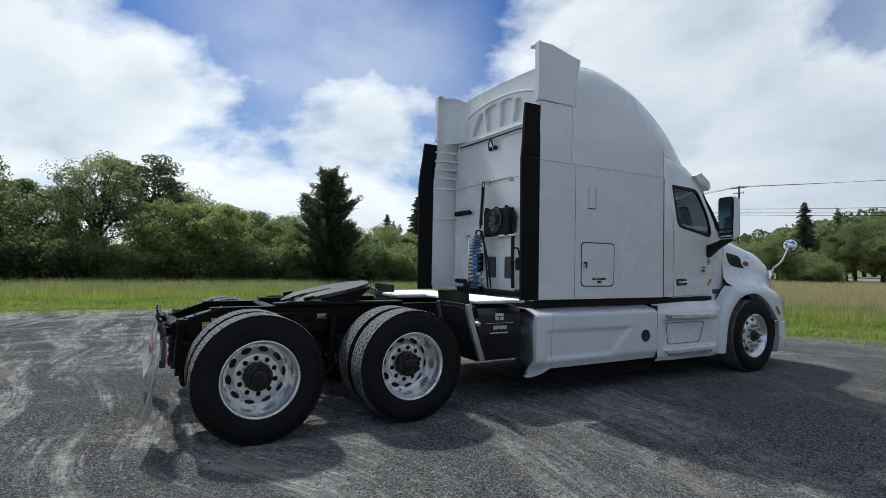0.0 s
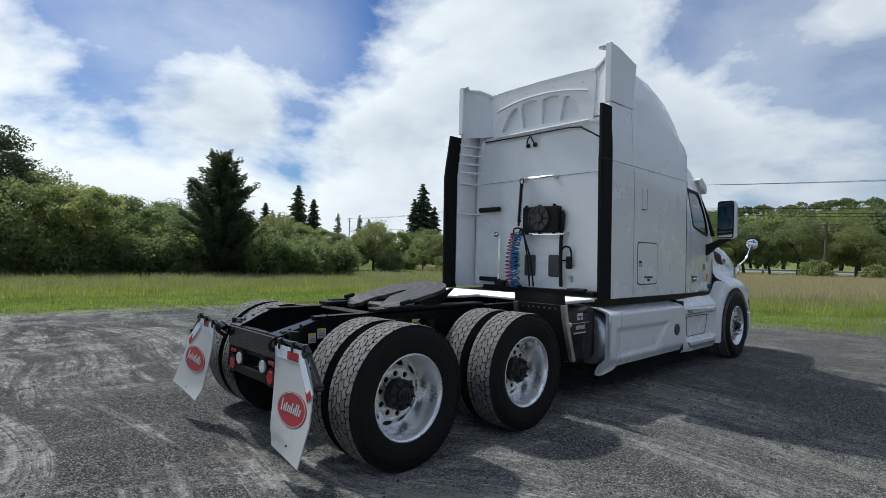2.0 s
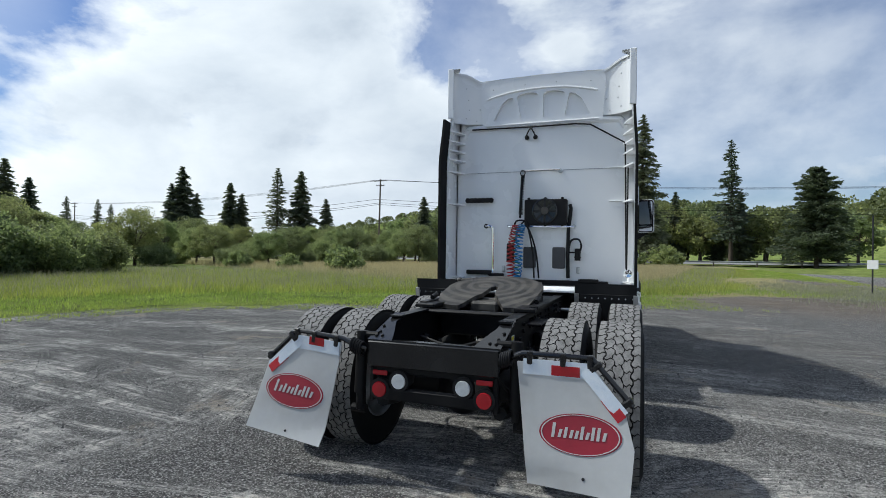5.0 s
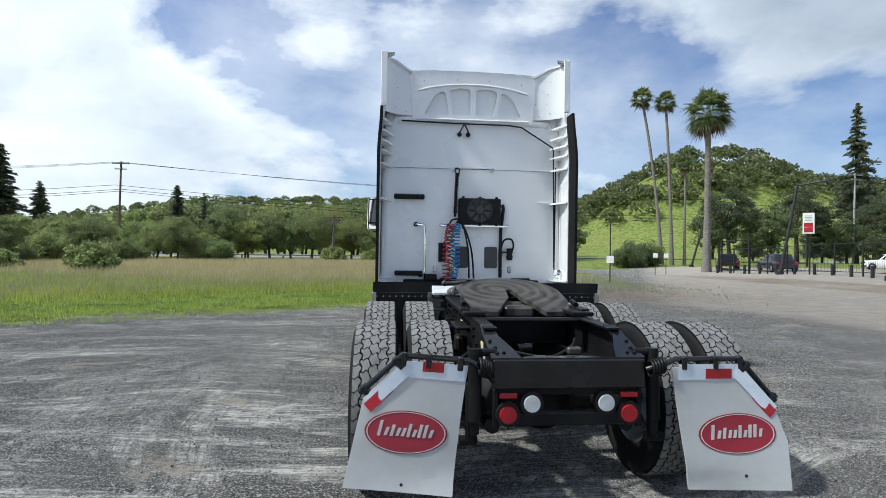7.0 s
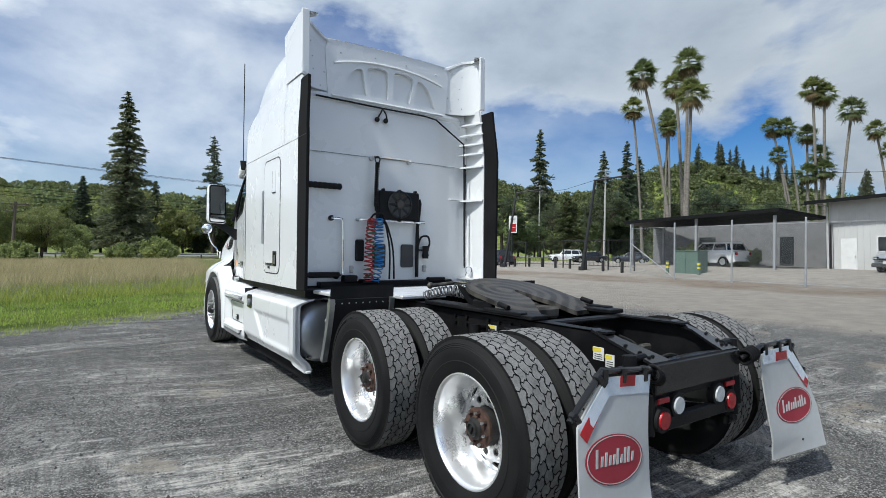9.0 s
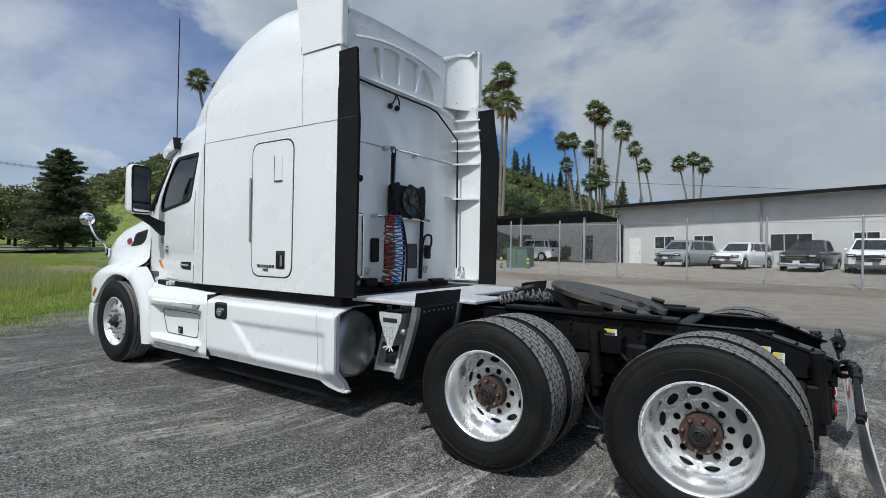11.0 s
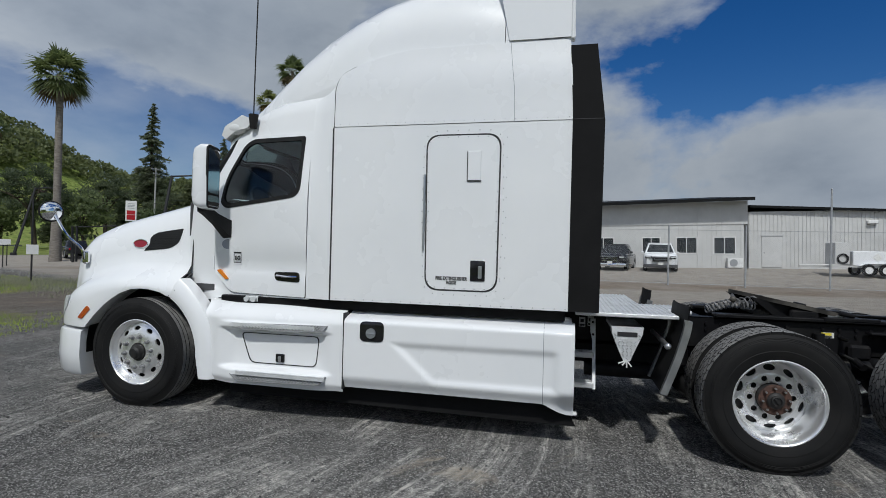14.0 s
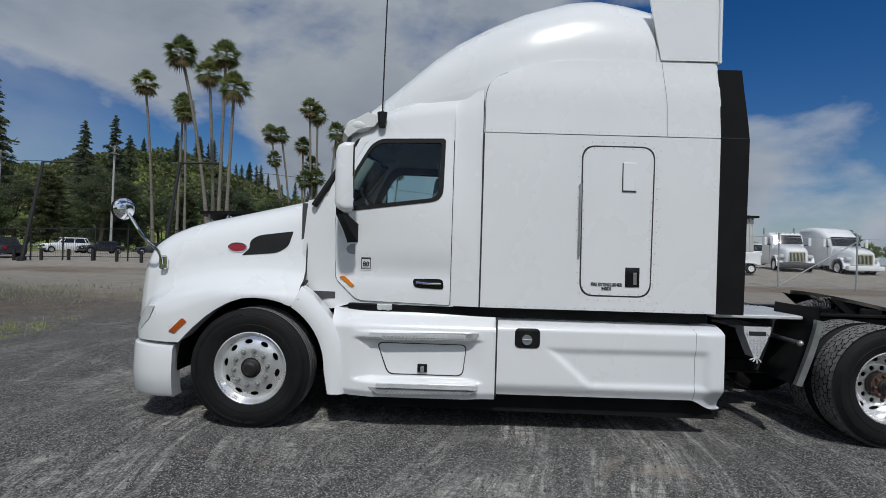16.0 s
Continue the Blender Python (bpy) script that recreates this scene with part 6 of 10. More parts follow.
cyl(bm, (-0.30, 1.38, 1.19), (-0.48, 1.42, 1.17), 0.016, 8)
ball(bm, (-0.50, 1.43, 1.17), 0.028, 10, 8)
part("locking_gear", bm, M["grease"], fw)
bm = B()
for k in range(7):
    box(bm, (-0.05 + 0.016 * k, 0.955, fw_z(0.95) - 0.02), (0.008, 0.01, 0.02), 0.0)
part("jaw_teeth", bm, M["steel"], fw)


def coil(bm, path, r, turns, wire, seg=14, mat=0):
    """A coiled hose along a line."""
    P = bez(path, 12)
    L = len(P) - 1
    pts = []
    for k in range(turns * seg + 1):
        t = k / (turns * seg) * L
        i = min(int(t), L - 1)
        p, d = P[i].lerp(P[i + 1], t - i), (P[i + 1] - P[i]).normalized()
        side = d.cross(Vector((0.3, 1, 0.1))).normalized()
        up = d.cross(side)
        a = 2 * math.pi * k / seg
        pts.append(p + r * (math.cos(a) * side + math.sin(a) * up))
    return tube(bm, pts, wire, 5, mat)


for s, off in ((-1, 0.0), (1, 0.06)):
    bm = B()
    coil(bm, [(-0.42, 1.62, 1.07), (-0.36, 1.42, 1.12), (-0.28, 1.20 - off, 1.10 + off)], 0.035, 13, 0.007)
    part("air_coil", bm, M["coil_grey"], truck, "grey coiled air line")

# ---- deck plate, quarter fenders, steps ----
bm = B()
box(bm, (-0.565, 2.335, 1.045), (0.93, 0.77, 0.03), 0.006)
box(bm, (-0.34, 1.855, 1.044), (0.48, 0.19, 0.03), 0.006)
box(bm, (0.466, 2.42, 1.045), (1.128, 0.60, 0.03), 0.006)
deck = part("deck_plate", bm, M["diamond"], truck, "bright ribbed aluminium deck behind the sleeper")
for k in range(24):
    bm = B()
    x0, x1 = -1.02 if k > 4 else -0.57, 1.02 if k > 8 else -0.11
    box(bm, ((x0 + x1) / 2, 1.785 + 0.0395 * k, 1.061), (x1 - x0, 0.016, 0.010), 0.004)
    part("deck_rib", bm, M["diamond"], deck)
for s in (-1, 1):
    bm = B()
    prof = bez([(1.912, 1.04), (1.925, 0.95), (1.985, 0.74), (2.075, 0.49)], 5)
    xs = (0.60, 1.17)
    loops = [[(s * xs[0], p[0], p[1]), (s * xs[1], p[0], p[1]), (s * xs[1], p[0] + 0.012, p[1] + 0.004), (s * xs[0], p[0] + 0.012, p[1] + 0.004)] for p in prof]
    rings(bm, loops, True, True)
    # stainless sheet: the black colour stands in for the tyres it mirrors
    qf = part("quarter_fender", bm, M["rubber"], truck, "curved quarter fender with steel edges, coloured black for its mirrored tyres")
    for x in xs:
        bm = B()
        rings(bm, [[(s * (x - 0.022), p[0] - 0.02, p[1]), (s * (x + 0.022), p[0] - 0.02, p[1]), (s * (x + 0.022), p[0] + 0.03, p[1] + 0.01), (s * (x - 0.022), p[0] + 0.03, p[1] + 0.01)] for p in prof], True, True)
        part("fender_trim", bm, M["steel"], qf, "stainless edge trim")
    bm = B()
    sheet(bm, np.linspace(0.58, 1.18, 9), np.linspace(0, 1, 6), lambda u, v, s=s: (s * u, 1.925 - 0.01 * v + 0.012 * math.sin(9 * u) * v, 0.99 + 0.16 * v))
    sheet(bm, np.linspace(0.58, 1.18, 9), np.linspace(0, 1, 6), lambda u, v, s=s: (s * u, 1.935 - 0.01 * v + 0.012 * math.sin(9 * u) * v, 0.99 + 0.16 * v))
    part("rubber_guard", bm, M["rubber"], qf, "black rubber spray guard")
    bm = B()
    for k in range(9):
        ball(bm, (s * (0.62 + 0.065 * k), 1.919, 1.005), 0.008, 6, 4)
    part("guard_rivets", bm, M["steel"], qf)
    bm = B()
    cyl(bm, (s * 0.43, 2.05, 0.86), (s * 1.15, 2.05, 0.845), 0.020, 12)
    ball(bm, (s * 1.15, 2.05, 0.845), 0.026, 12, 8)
    part("fender_bracket", bm, M["steel"], qf)
# left: ladder and bracket step
lad = bpy.data.objects.new("ladder", None)
scene.collection.objects.link(lad)
lad.parent = truck
lad["label"] = "aluminium two-step ladder hung from the frame rail"


def lad_x(z):
    return -0.455 - 0.32 * max(0.0, 0.90 - z)


for y in (2.545, 2.785):
    bm = B()
    plate(bm, rpoly([(-0.06, 0.36), (0.06, 0.36), (0.075, 0.94), (-0.03, 0.94)], 0.02, 3), [], lambda u, v, d, y=y: (lad_x(v) - u * 0.9 + 0.03, y - 0.005 + d, v), 0.010, [("v", z) for z in (0.5, 0.7, 0.9)])
    part("rail", bm, M["diamond"], lad)
    bm = B()
    plate(bm, [(-0.014, 0.36), (0.014, 0.36), (0.014, 0.76), (0.03, 0.83), (0.03, 0.945), (-0.014, 0.945)], [], lambda u, v, d, y=y: (lad_x(v) - 0.028 + d, y + (u if y < 2.6 else -u), v), 0.008, [("v", 0.9)])
    part("rail_flange", bm, M["diamond"], lad)
    for z in (0.81, 0.915):
        bm = B()
        cyl(bm, (lad_x(z) - 0.028, y + (0.008 if y < 2.6 else -0.008), z), (lad_x(z) - 0.04, y + (0.008 if y < 2.6 else -0.008), z), 0.012, 6)
        part("bolt", bm, M["hub_dark"], lad)
for z in (0.39, 0.635):
    bm = B()
    xc = lad_x(z) + 0.02
    box(bm, (xc, 2.665, z), (0.12, 0.24, 0.05), 0.006)
    for k in range(10):
        for j in range(3):
            box(bm, (xc - 0.035 + 0.035 * j, 2.565 + 0.0225 * k, z + 0.027), (0.018, 0.008, 0.006), 0.0, Matrix.Rotation(radians(45 if (k + j) % 2 else -45), 4, "Z"))
    part("step", bm, M["diamond"], lad)
bm = B()
box(bm, (0.0, 2.30, 0.64), (0.80, 1.10, 0.20), 0.03)
cyl(bm, (-0.42, 2.0, 0.50), (-0.42, 2.62, 0.50), 0.07, 16)
part("air_tank_cradle", bm, BK, truck, "black air tank under the frame")
for y, z in ((2.645, 0.905), (2.57, 0.915)):
    bm = B()
    box(bm, (-0.4335, y, z), (0.004, 0.055, 0.085))
    lab = part("warning_label", bm, M["label"], truck, "small white warning label")
    bm = B()
    box(bm, (-0.4365, y, z + 0.012), (0.002, 0.03, 0.03))
    box(bm, (-0.4365, y, z - 0.026), (0.002, 0.045, 0.018))
    part("label_bars", bm, M["print"], lab)
bm = B()
funnel = [[(-0.86, y0, z), (-0.995, y0, z), (-0.995, y1, z), (-0.86, y1, z)] for z, y0, y1 in ((0.685, 2.295, 2.345), (0.75, 2.27, 2.375), (0.90, 2.205, 2.435), (0.955, 2.20, 2.44))]
rings(bm, funnel, True, True)
box(bm, (-0.70, 2.32, 0.94), (0.56, 0.24, 0.03), 0.004)
bs_ = part("bracket_step", bm, M["diamond"], truck, "diamond-plate step bracket", 20)
bm = B()
for k in range(7):
    for j in range(8):
        y, z = 2.23 + 0.03 * k, 0.705 + 0.026 * j
        if abs(y - 2.32) < 0.018 + 0.09 * (z - 0.685) / 0.21 and not (0.86 < z < 0.92 and abs(y - 2.32) < 0.085):
            box(bm, (-0.9965, y, z), (0.006, 0.02, 0.006), 0.0, Matrix.Rotation(radians(45 if (k + j) % 2 else -45), 4, "X"))
part("tread_pattern", bm, M["steel"], bs_)["kind"] = "stuff"
bm = B()
box(bm, (-0.998, 2.32, 0.895), (0.006, 0.15, 0.036), 0.003)
part("maker_plate", bm, M["print"], bs_)
bm = B()
for (y, z) in ((2.285, 0.645), (2.32, 0.635), (2.355, 0.65), (2.385, 0.665)):
    tube(bm, [(-0.99, 2.32, 0.69), (-1.0, y, z)], 0.006, 5)
part("cable_tie", bm, M["label"], bs_)
# right: auxiliary power unit
bm = B()
loops = []
for z, k in ((0.46, 0.02), (0.50, 0.0), (0.80, 0.0), (0.93, 0.0), (0.985, 0.04), (1.005, 0.12)):
    loops.append([(0.56, 2.10, z), (1.07 - k, 2.10 + k * 0.3, z), (1.07 - k, 2.64, z), (0.56, 2.64, z)])
rings(bm, loops, True, True)
apu = part("auxiliary_unit", bm, M["black_gloss"], truck, "glossy black auxiliary power unit box", 30)
bm = B()
box(bm, (1.072, 2.36, 0.90), (0.004, 0.10, 0.07))
part("maker_mark", bm, M["label"], apu)
bm = B()
box(bm, (1.0745, 2.36, 0.90), (0.002, 0.075, 0.012))
box(bm, (1.0745, 2.36, 0.88), (0.002, 0.015, 0.03))
part("mark_bars", bm, M["print"], apu)
bm = B()
box(bm, (1.072, 2.37, 0.835), (0.004, 0.34, 0.004))
box(bm, (1.072, 2.36, 0.735), (0.003, 0.22, 0.012))
part("print_bars", bm, M["label"], apu)
bm = B()
box(bm, (1.072, 2.37, 0.79), (0.003, 0.17, 0.04), 0.004)
part("name_bar", bm, M["tank"], apu, "pale blue name bar")

# ---- mud flaps ----
FLAPS = {-1: [(-0.93, 0.89), (-0.58, 0.86), (-0.62, 0.60), (-0.67, 0.22), (-1.22, 0.29), (-1.13, 0.70)],
         1: [(0.555, 0.84), (0.95, 0.86), (1.13, 0.64), (1.18, 0.45), (1.16, 0.21), (0.63, 0.19)]}
for s, outl in FLAPS.items():
    bm = B()
    def fy(x, z, s=s):
        k = max(0.0, (0.80 - z) / 0.6)
        out_ = (abs(x) - 0.55) / 0.65
        return -0.685 - 0.06 * k ** 1.4 - 0.09 * out_ * k - 0.05 * smoothstep(0.33, 0.2, z) * (1 - out_) * (1 if s < 0 else -0.6)
    plate(bm, outl, [], lambda u, v, d: (u, fy(u, v) + d, v), 0.008, [("v", z) for z in (0.25, 0.3, 0.36, 0.43, 0.5, 0.57, 0.64, 0.7, 0.76, 0.82)] + [("u", s * x) for x in (0.65, 0.75, 0.85, 0.95, 1.05, 1.12)])
    flap = part("mud_flap", bm, M["flap_white"], truck, "white rubber mud flap with a red oval logo", 40)
    ox, oz = s * 0.905, 0.53 if s < 0 else 0.49
    tilt = radians(-6 if s < 0 else 3)
    def ov(k, a):
        u, v = k * 0.215 * math.cos(a), k * 0.105 * math.sin(a)
        return (ox + u * math.cos(tilt) - v * math.sin(tilt), oz + u * math.sin(tilt) + v * math.cos(tilt))
    for k, lift, mt, nm in ((1.0, 0.003, "logo_red", "logo_oval"),):
        bm = B()
        plate(bm, [ov(k, a) for a in np.linspace(0, 2 * math.pi, 41)[:-1]], [], lambda u, v, d, lift=lift: (u, fy(u, v) - lift + d, v), 0.002, [("v", z) for z in (0.43, 0.5, 0.57, 0.64)] + [("u", s * x) for x in (0.75, 0.85, 0.95, 1.05)])
        part(nm, bm, M[mt], flap, "dark red oval")
    bm = B()
    plate(bm, [ov(0.955, a) for a in np.linspace(0, 2 * math.pi, 41)[:-1]], [[ov(0.925, a) for a in np.linspace(0, 2 * math.pi, 41)[:-1]]], lambda u, v, d: (u, fy(u, v) - 0.005 + d, v), 0.001)
    part("logo_ring", bm, M["flap_white"], flap)
    # plain slanted bars in place of the script
    for k, (t, hgt) in enumerate(((-0.66, 0.075), (-0.50, 0.04), (-0.36, 0.055), (-0.22, 0.04), (-0.09, 0.04), (0.04, 0.065), (0.17, 0.035), (0.30, 0.065), (0.43, 0.065), (0.57, 0.04))):
        bm = B()
        quad = []
        for du, dv in ((-0.008, -hgt / 2), (0.008, -hgt / 2), (0.020, hgt / 2), (0.004, hgt / 2)):
            u, v = 0.215 * t + du, dv + (hgt - 0.04) * 0.4
            quad.append((ox + u * math.cos(tilt) - v * math.sin(tilt), oz + u * math.sin(tilt) + v * math.cos(tilt)))
        plate(bm, quad, [], lambda u, v, d: (u, fy(u, v) - 0.0058 + d, v), 0.002)
        part("logo_bar", bm, M["flap_white"], flap)
    # hanger rod, spring and clips
    rod = [(s * 0.44, -0.62, 0.82), (s * 0.52, -0.66, 0.855), (s * 0.58, -0.668, 0.885)] + ([(s * 0.93, -0.668, 0.915), (s * 1.15, -0.675, 0.72)] if s < 0 else [(s * 0.96, -0.668, 0.885), (s * 1.17, -0.675, 0.65)])
    bm = B()
    tube(bm, rod, 0.016, 10)
    hang = part("flap_hanger", bm, M["black_gloss"], truck, "bent black flap hanger rod")
    bm = B()
    for k in range(5):
        r_ = 0.042
        c = Vector((s * (0.455 + 0.014 * k), -0.64 - 0.004 * k, 0.825 + 0.006 * k))
        tube(bm, [c + Vector((0, r_ * math.cos(a), r_ * math.sin(a))) for a in np.linspace(0, 2 * math.pi, 15)], 0.008, 6)
    part("hanger_spring", bm, BK, hang)
    A, Bp, C = Vector(rod[2]), Vector(rod[3]), Vector(rod[4])
    for p0, p1, t in ((A, Bp, 0.12), (A, Bp, 0.6), (Bp, C, 0.1), (Bp, C, 0.85), (A, Bp, 0.98)):
        bm = B()
        c = p0.lerp(p1, t)
        d = (p1 - p0).normalized()
        ang = math.atan2(d.z, d.x)
        box(bm, c + Vector((0, -0.006, -0.02)), (0.032, 0.04, 0.075), 0.006, Matrix.Rotation(-ang, 4, "Y"))
        part("hanger_clip", bm, M["black_gloss"], hang)
    # reflective tape: white band with red pieces along the top edge
    def band(p0, p1, t0, t1, lift, mt, width=0.052, drop=0.02):
        bm = B()
        q0, q1 = p0.lerp(p1, t0), p0.lerp(p1, t1)
        d = (q1 - q0).normalized()
        nrm = Vector((d.z, 0, -d.x))
        if nrm.z > 0:
            nrm = -nrm
        pts = [q0 + nrm * drop, q1 + nrm * drop, q1 + nrm * (drop + width), q0 + nrm * (drop + width)]
        plate(bm, [(p.x, p.z) for p in pts], [], lambda u, v, d_: (u, fy(u, v) - lift + d_, v), 0.002)
        return part("reflective_tape", bm, M[mt], flap, "red reflective tape" if mt == "red" else "white reflective tape")
    band(A, Bp, 0.03, 0.97, 0.003, "reflector", 0.085, 0.025)
    band(Bp, C, 0.03, 1.0, 0.003, "reflector", 0.07, 0.03)
    if s < 0:
        band(A, Bp, 0.36, 0.68, 0.0055, "red")
        band(Bp, C, 0.52, 1.04, 0.0055, "red", 0.055, 0.05)
    else:
        band(A, Bp, 0.44, 0.84, 0.0055, "red", 0.055, 0.05)
        band(Bp, C, 0.60, 1.03, 0.0055, "red", 0.055, 0.05)
    bm = B()
    hx_, hz_ = (s * 0.93, 0.285 if s < 0 else 0.275)
    cyl(bm, (hx_, fy(hx_, hz_) - 0.004, hz_), (hx_, fy(hx_, hz_) + 0.004, hz_), 0.008, 10)
    part("eyelet", bm, M["seam"], flap)

# ---- equipment on the rear wall ----
YW = 3.095


def rod_bar(name, pts, r, material, label="", parent=truck):
    bm = B()
    tube(bm, pts, r, 8)
    return part(name, bm, material, parent, label)


rod_bar("rail_bar", [(-0.23, 3.09, 2.50), (-0.23, 3.02, 2.51), (0.26, 3.02, 2.51), (0.26, 3.09, 2.50)], 0.011, M["chrome"], "slim chrome rail")
for x in (-0.23, 0.26):
    bm = B()
    cyl(bm, (x, YW + 0.01, 2.50), (x, 3.06, 2.50), 0.028, 12)
    part("rail_foot", bm, M["steel"], truck)
rod_bar("grab_handle", bez([(-0.70, 3.09, 1.805), (-0.69, 3.04, 1.805), (-0.62, 3.03, 1.80), (-0.595, 3.03, 1.74), (-0.59, 3.03, 1.26), (-0.60, 3.03, 1.20), (-0.64, 3.09, 1.175)], 5), 0.014, M["chrome"], "chrome grab handle")
bm = B()
cyl(bm, (-0.70, 3.10, 1.805), (-0.70, 3.07, 1.805), 0.03, 12)
part("handle_foot", bm, M["rubber"], truck)
bm = B()
cyl(bm, (-0.64, 3.10, 1.175), (-0.64, 3.07, 1.175), 0.03, 12)
part("handle_foot", bm, M["rubber"], truck)
for x0, x1, z in ((-0.98, -0.60, 2.145), (-0.96, -0.61, 1.195)):
    bm = B()
    if z > 2:
        loops = []
        for k in range(29):
            r = 0.034 - (0.006 if k % 4 == 0 else 0) - (0.012 if k in (0, 28) else 0)
            x = x0 + (x1 - x0) * k / 28
            loops.append([(x, 3.045 + r * math.cos(a), z + r * math.sin(a)) for a in np.linspace(0, 2 * math.pi, 13)[:-1]])
        rings(bm, loops, True, True)
        box(bm, (x0 + 0.05, 3.08, z), (0.03, 0.05, 0.03), 0.005)
        box(bm, (x1 - 0.05, 3.08, z), (0.03, 0.05, 0.03), 0.005)
        part("hose_rest", bm, M["rubber"], truck, "black ribbed foam rest")
    else:
        box(bm, ((x0 + x1) / 2, 3.06, z), (x1 - x0, 0.05, 0.06), 0.012)
        part("step_pad", bm, M["rubber"], truck, "black step pad")
# condenser with fan
bm = B()
box(bm, (0.09, 3.035, 1.975), (0.53, 0.10, 0.325), 0.012)
con = part("condenser", bm, M["rubber"], truck, "black condenser box with a round fan")
bm = B()
revolve(bm, [(0.0, 0.155), (0.02, 0.16), (0.022, 0.145), (0.01, 0.14), (0.005, 0.055), (0.018, 0.05), (0.022, 0.0)], 28)
bm.transform(Matrix.Translation((0.085, 2.985, 1.985)) @ Matrix.Rotation(radians(-90), 4, "Z"))
part("fan_shroud", bm, M["black_gloss"], con)
bm = B()
cyl(bm, (0.085, 2.985, 1.99), (0.085, 2.955, 1.99), 0.052, 20, 0.046)
part("fan_motor", bm, M["grease"], con)
for k in range(8):
    bm = B()
    a = 2 * math.pi * k / 8
    box(bm, (0.085 + 0.095 * math.cos(a), 2.978, 1.985 + 0.095 * math.sin(a)), (0.09, 0.006, 0.03), 0.003, Matrix.Rotation(-a, 4, "Y"))
    part("fan_blade", bm, M["mesh_grille"], con)
for x in (-0.12, 0.09, 0.30):
    for z in (2.145, 1.806):
        bm = B()
        box(bm, (x, 3.0, z), (0.03, 0.05, 0.03), 0.006)
        part("condenser_foot", bm, BK, con)
rod_bar("hose_bracket", [(-0.39, 3.03, 1.80), (-0.2, 3.0, 1.795), (0.44, 3.0, 1.79)], 0.012, M["chrome"], "chrome hose bracket")
for x in (-0.39, 0.44):
    bm = B()
    cyl(bm, (x, 3.10, 1.80), (x, 3.02, 1.80), 0.02, 10)
    part("bracket_foot", bm, M["steel"], truck)
bm = B()
tube(bm, [(-0.20, 2.99, 2.43), (-0.215, 2.98, 2.15), (-0.225, 2.97, 1.90)], 0.014, 8)
coil(bm, [(-0.198, 2.99, 2.44), (-0.21, 2.985, 2.2), (-0.22, 2.975, 1.95)], 0.022, 26, 0.006, 10)
tube(bm, [Vector((-0.20, 2.99, 2.475)) + Vector((0.03 * math.cos(a), 0, 0.035 * math.sin(a))) for a in np.linspace(0, 2 * math.pi, 17)], 0.007, 6)
part("hose_tender", bm, M["rubber"], truck, "black spring hose tender")
for nm, m, path, turns in (("air_hose", "hose_red", [(-0.27, 2.96, 1.80), (-0.31, 2.93, 1.62), (-0.33, 2.92, 1.35), (-0.32, 2.95, 1.12)], 17),
                           ("air_hose", "hose_blue", [(-0.20, 2.95, 1.80), (-0.22, 2.90, 1.62), (-0.22, 2.88, 1.35), (-0.25, 2.93, 1.12)], 17),
                           ("power_cable", "hose_green", [(-0.24, 2.98, 1.78), (-0.28, 2.97, 1.6), (-0.26, 2.97, 1.38), (-0.28, 3.0, 1.15)], 9)):
    bm = B()
    coil(bm, path, 0.048, turns, 0.0075)
    part(nm, bm, M[m], truck, f"coiled {m[5:]} hose")
for a in ([(-0.21, 2.97, 1.80), (-0.12, 2.94, 1.78), (-0.02, 2.95, 1.5), (0.02, 2.98, 1.14)], [(-0.21, 2.97, 1.82), (-0.14, 2.95, 1.84), (-0.06, 2.95, 1.5), (-0.04, 2.98, 1.14)],
          [(-0.30, 2.97, 1.79), (-0.26, 2.93, 1.86), (-0.16, 2.93, 1.86), (-0.12, 2.97, 1.76)]):
    rod_bar("hose", bez(a, 8), 0.011, M["rubber"], "black hose")
bm = B()
box(bm, (-0.37, 3.07, 1.46), (0.09, 0.06, 0.24), 0.012)
part("valve_box", bm, M["rubber"], truck, "black valve box")
for x in (-0.12, 0.25):
    bm = B()
    plate(bm, rpoly([(x - 0.08, 1.265), (x + 0.08, 1.265), (x + 0.08, 1.535), (x - 0.08, 1.535)], 0.025, 4), [], lambda u, v, d: (u, 3.078 + d, v), 0.02)
    pv = part("pressure_vent", bm, M["dash"], truck, "dark grey vent plate")
rod_bar("hose", [(0.385, 3.05, 2.07), (0.40, 3.05, 2.02), (0.37, 3.05, 1.75), (0.365, 3.05, 1.45), (0.37, 3.06, 1.15)], 0.022, M["rubber"], "thick black hose")
rod_bar("hose", bez([(0.37, 3.04, 1.50), (0.41, 3.03, 1.62), (0.50, 3.02, 1.63), (0.53, 3.03, 1.55), (0.51, 3.04, 1.48)], 6), 0.012, M["rubber"], "black looped hose")
bm = B()
cyl(bm, (0.485, 3.05, 1.37), (0.485, 3.05, 1.52), 0.036, 14)
cyl(bm, (0.485, 3.05, 1.40), (0.485, 3.05, 1.42), 0.042, 14)
cyl(bm, (0.485, 3.05, 1.46), (0.485, 3.05, 1.48), 0.042, 14)
box(bm, (0.42, 3.06, 1.47), (0.10, 0.03, 0.02))
part("filter_bottle", bm, M["rubber"], truck, "black filter bottle")
for x in (-0.46, 0.49):
    bm = B()
    box(bm, (x, 3.085, 1.25), (0.045, 0.03, 0.08), 0.008)
    cyl(bm, (x, 3.08, 1.265), (x, 3.05, 1.265), 0.014, 8)
    part("coupling_holder", bm, M["steel"], truck)
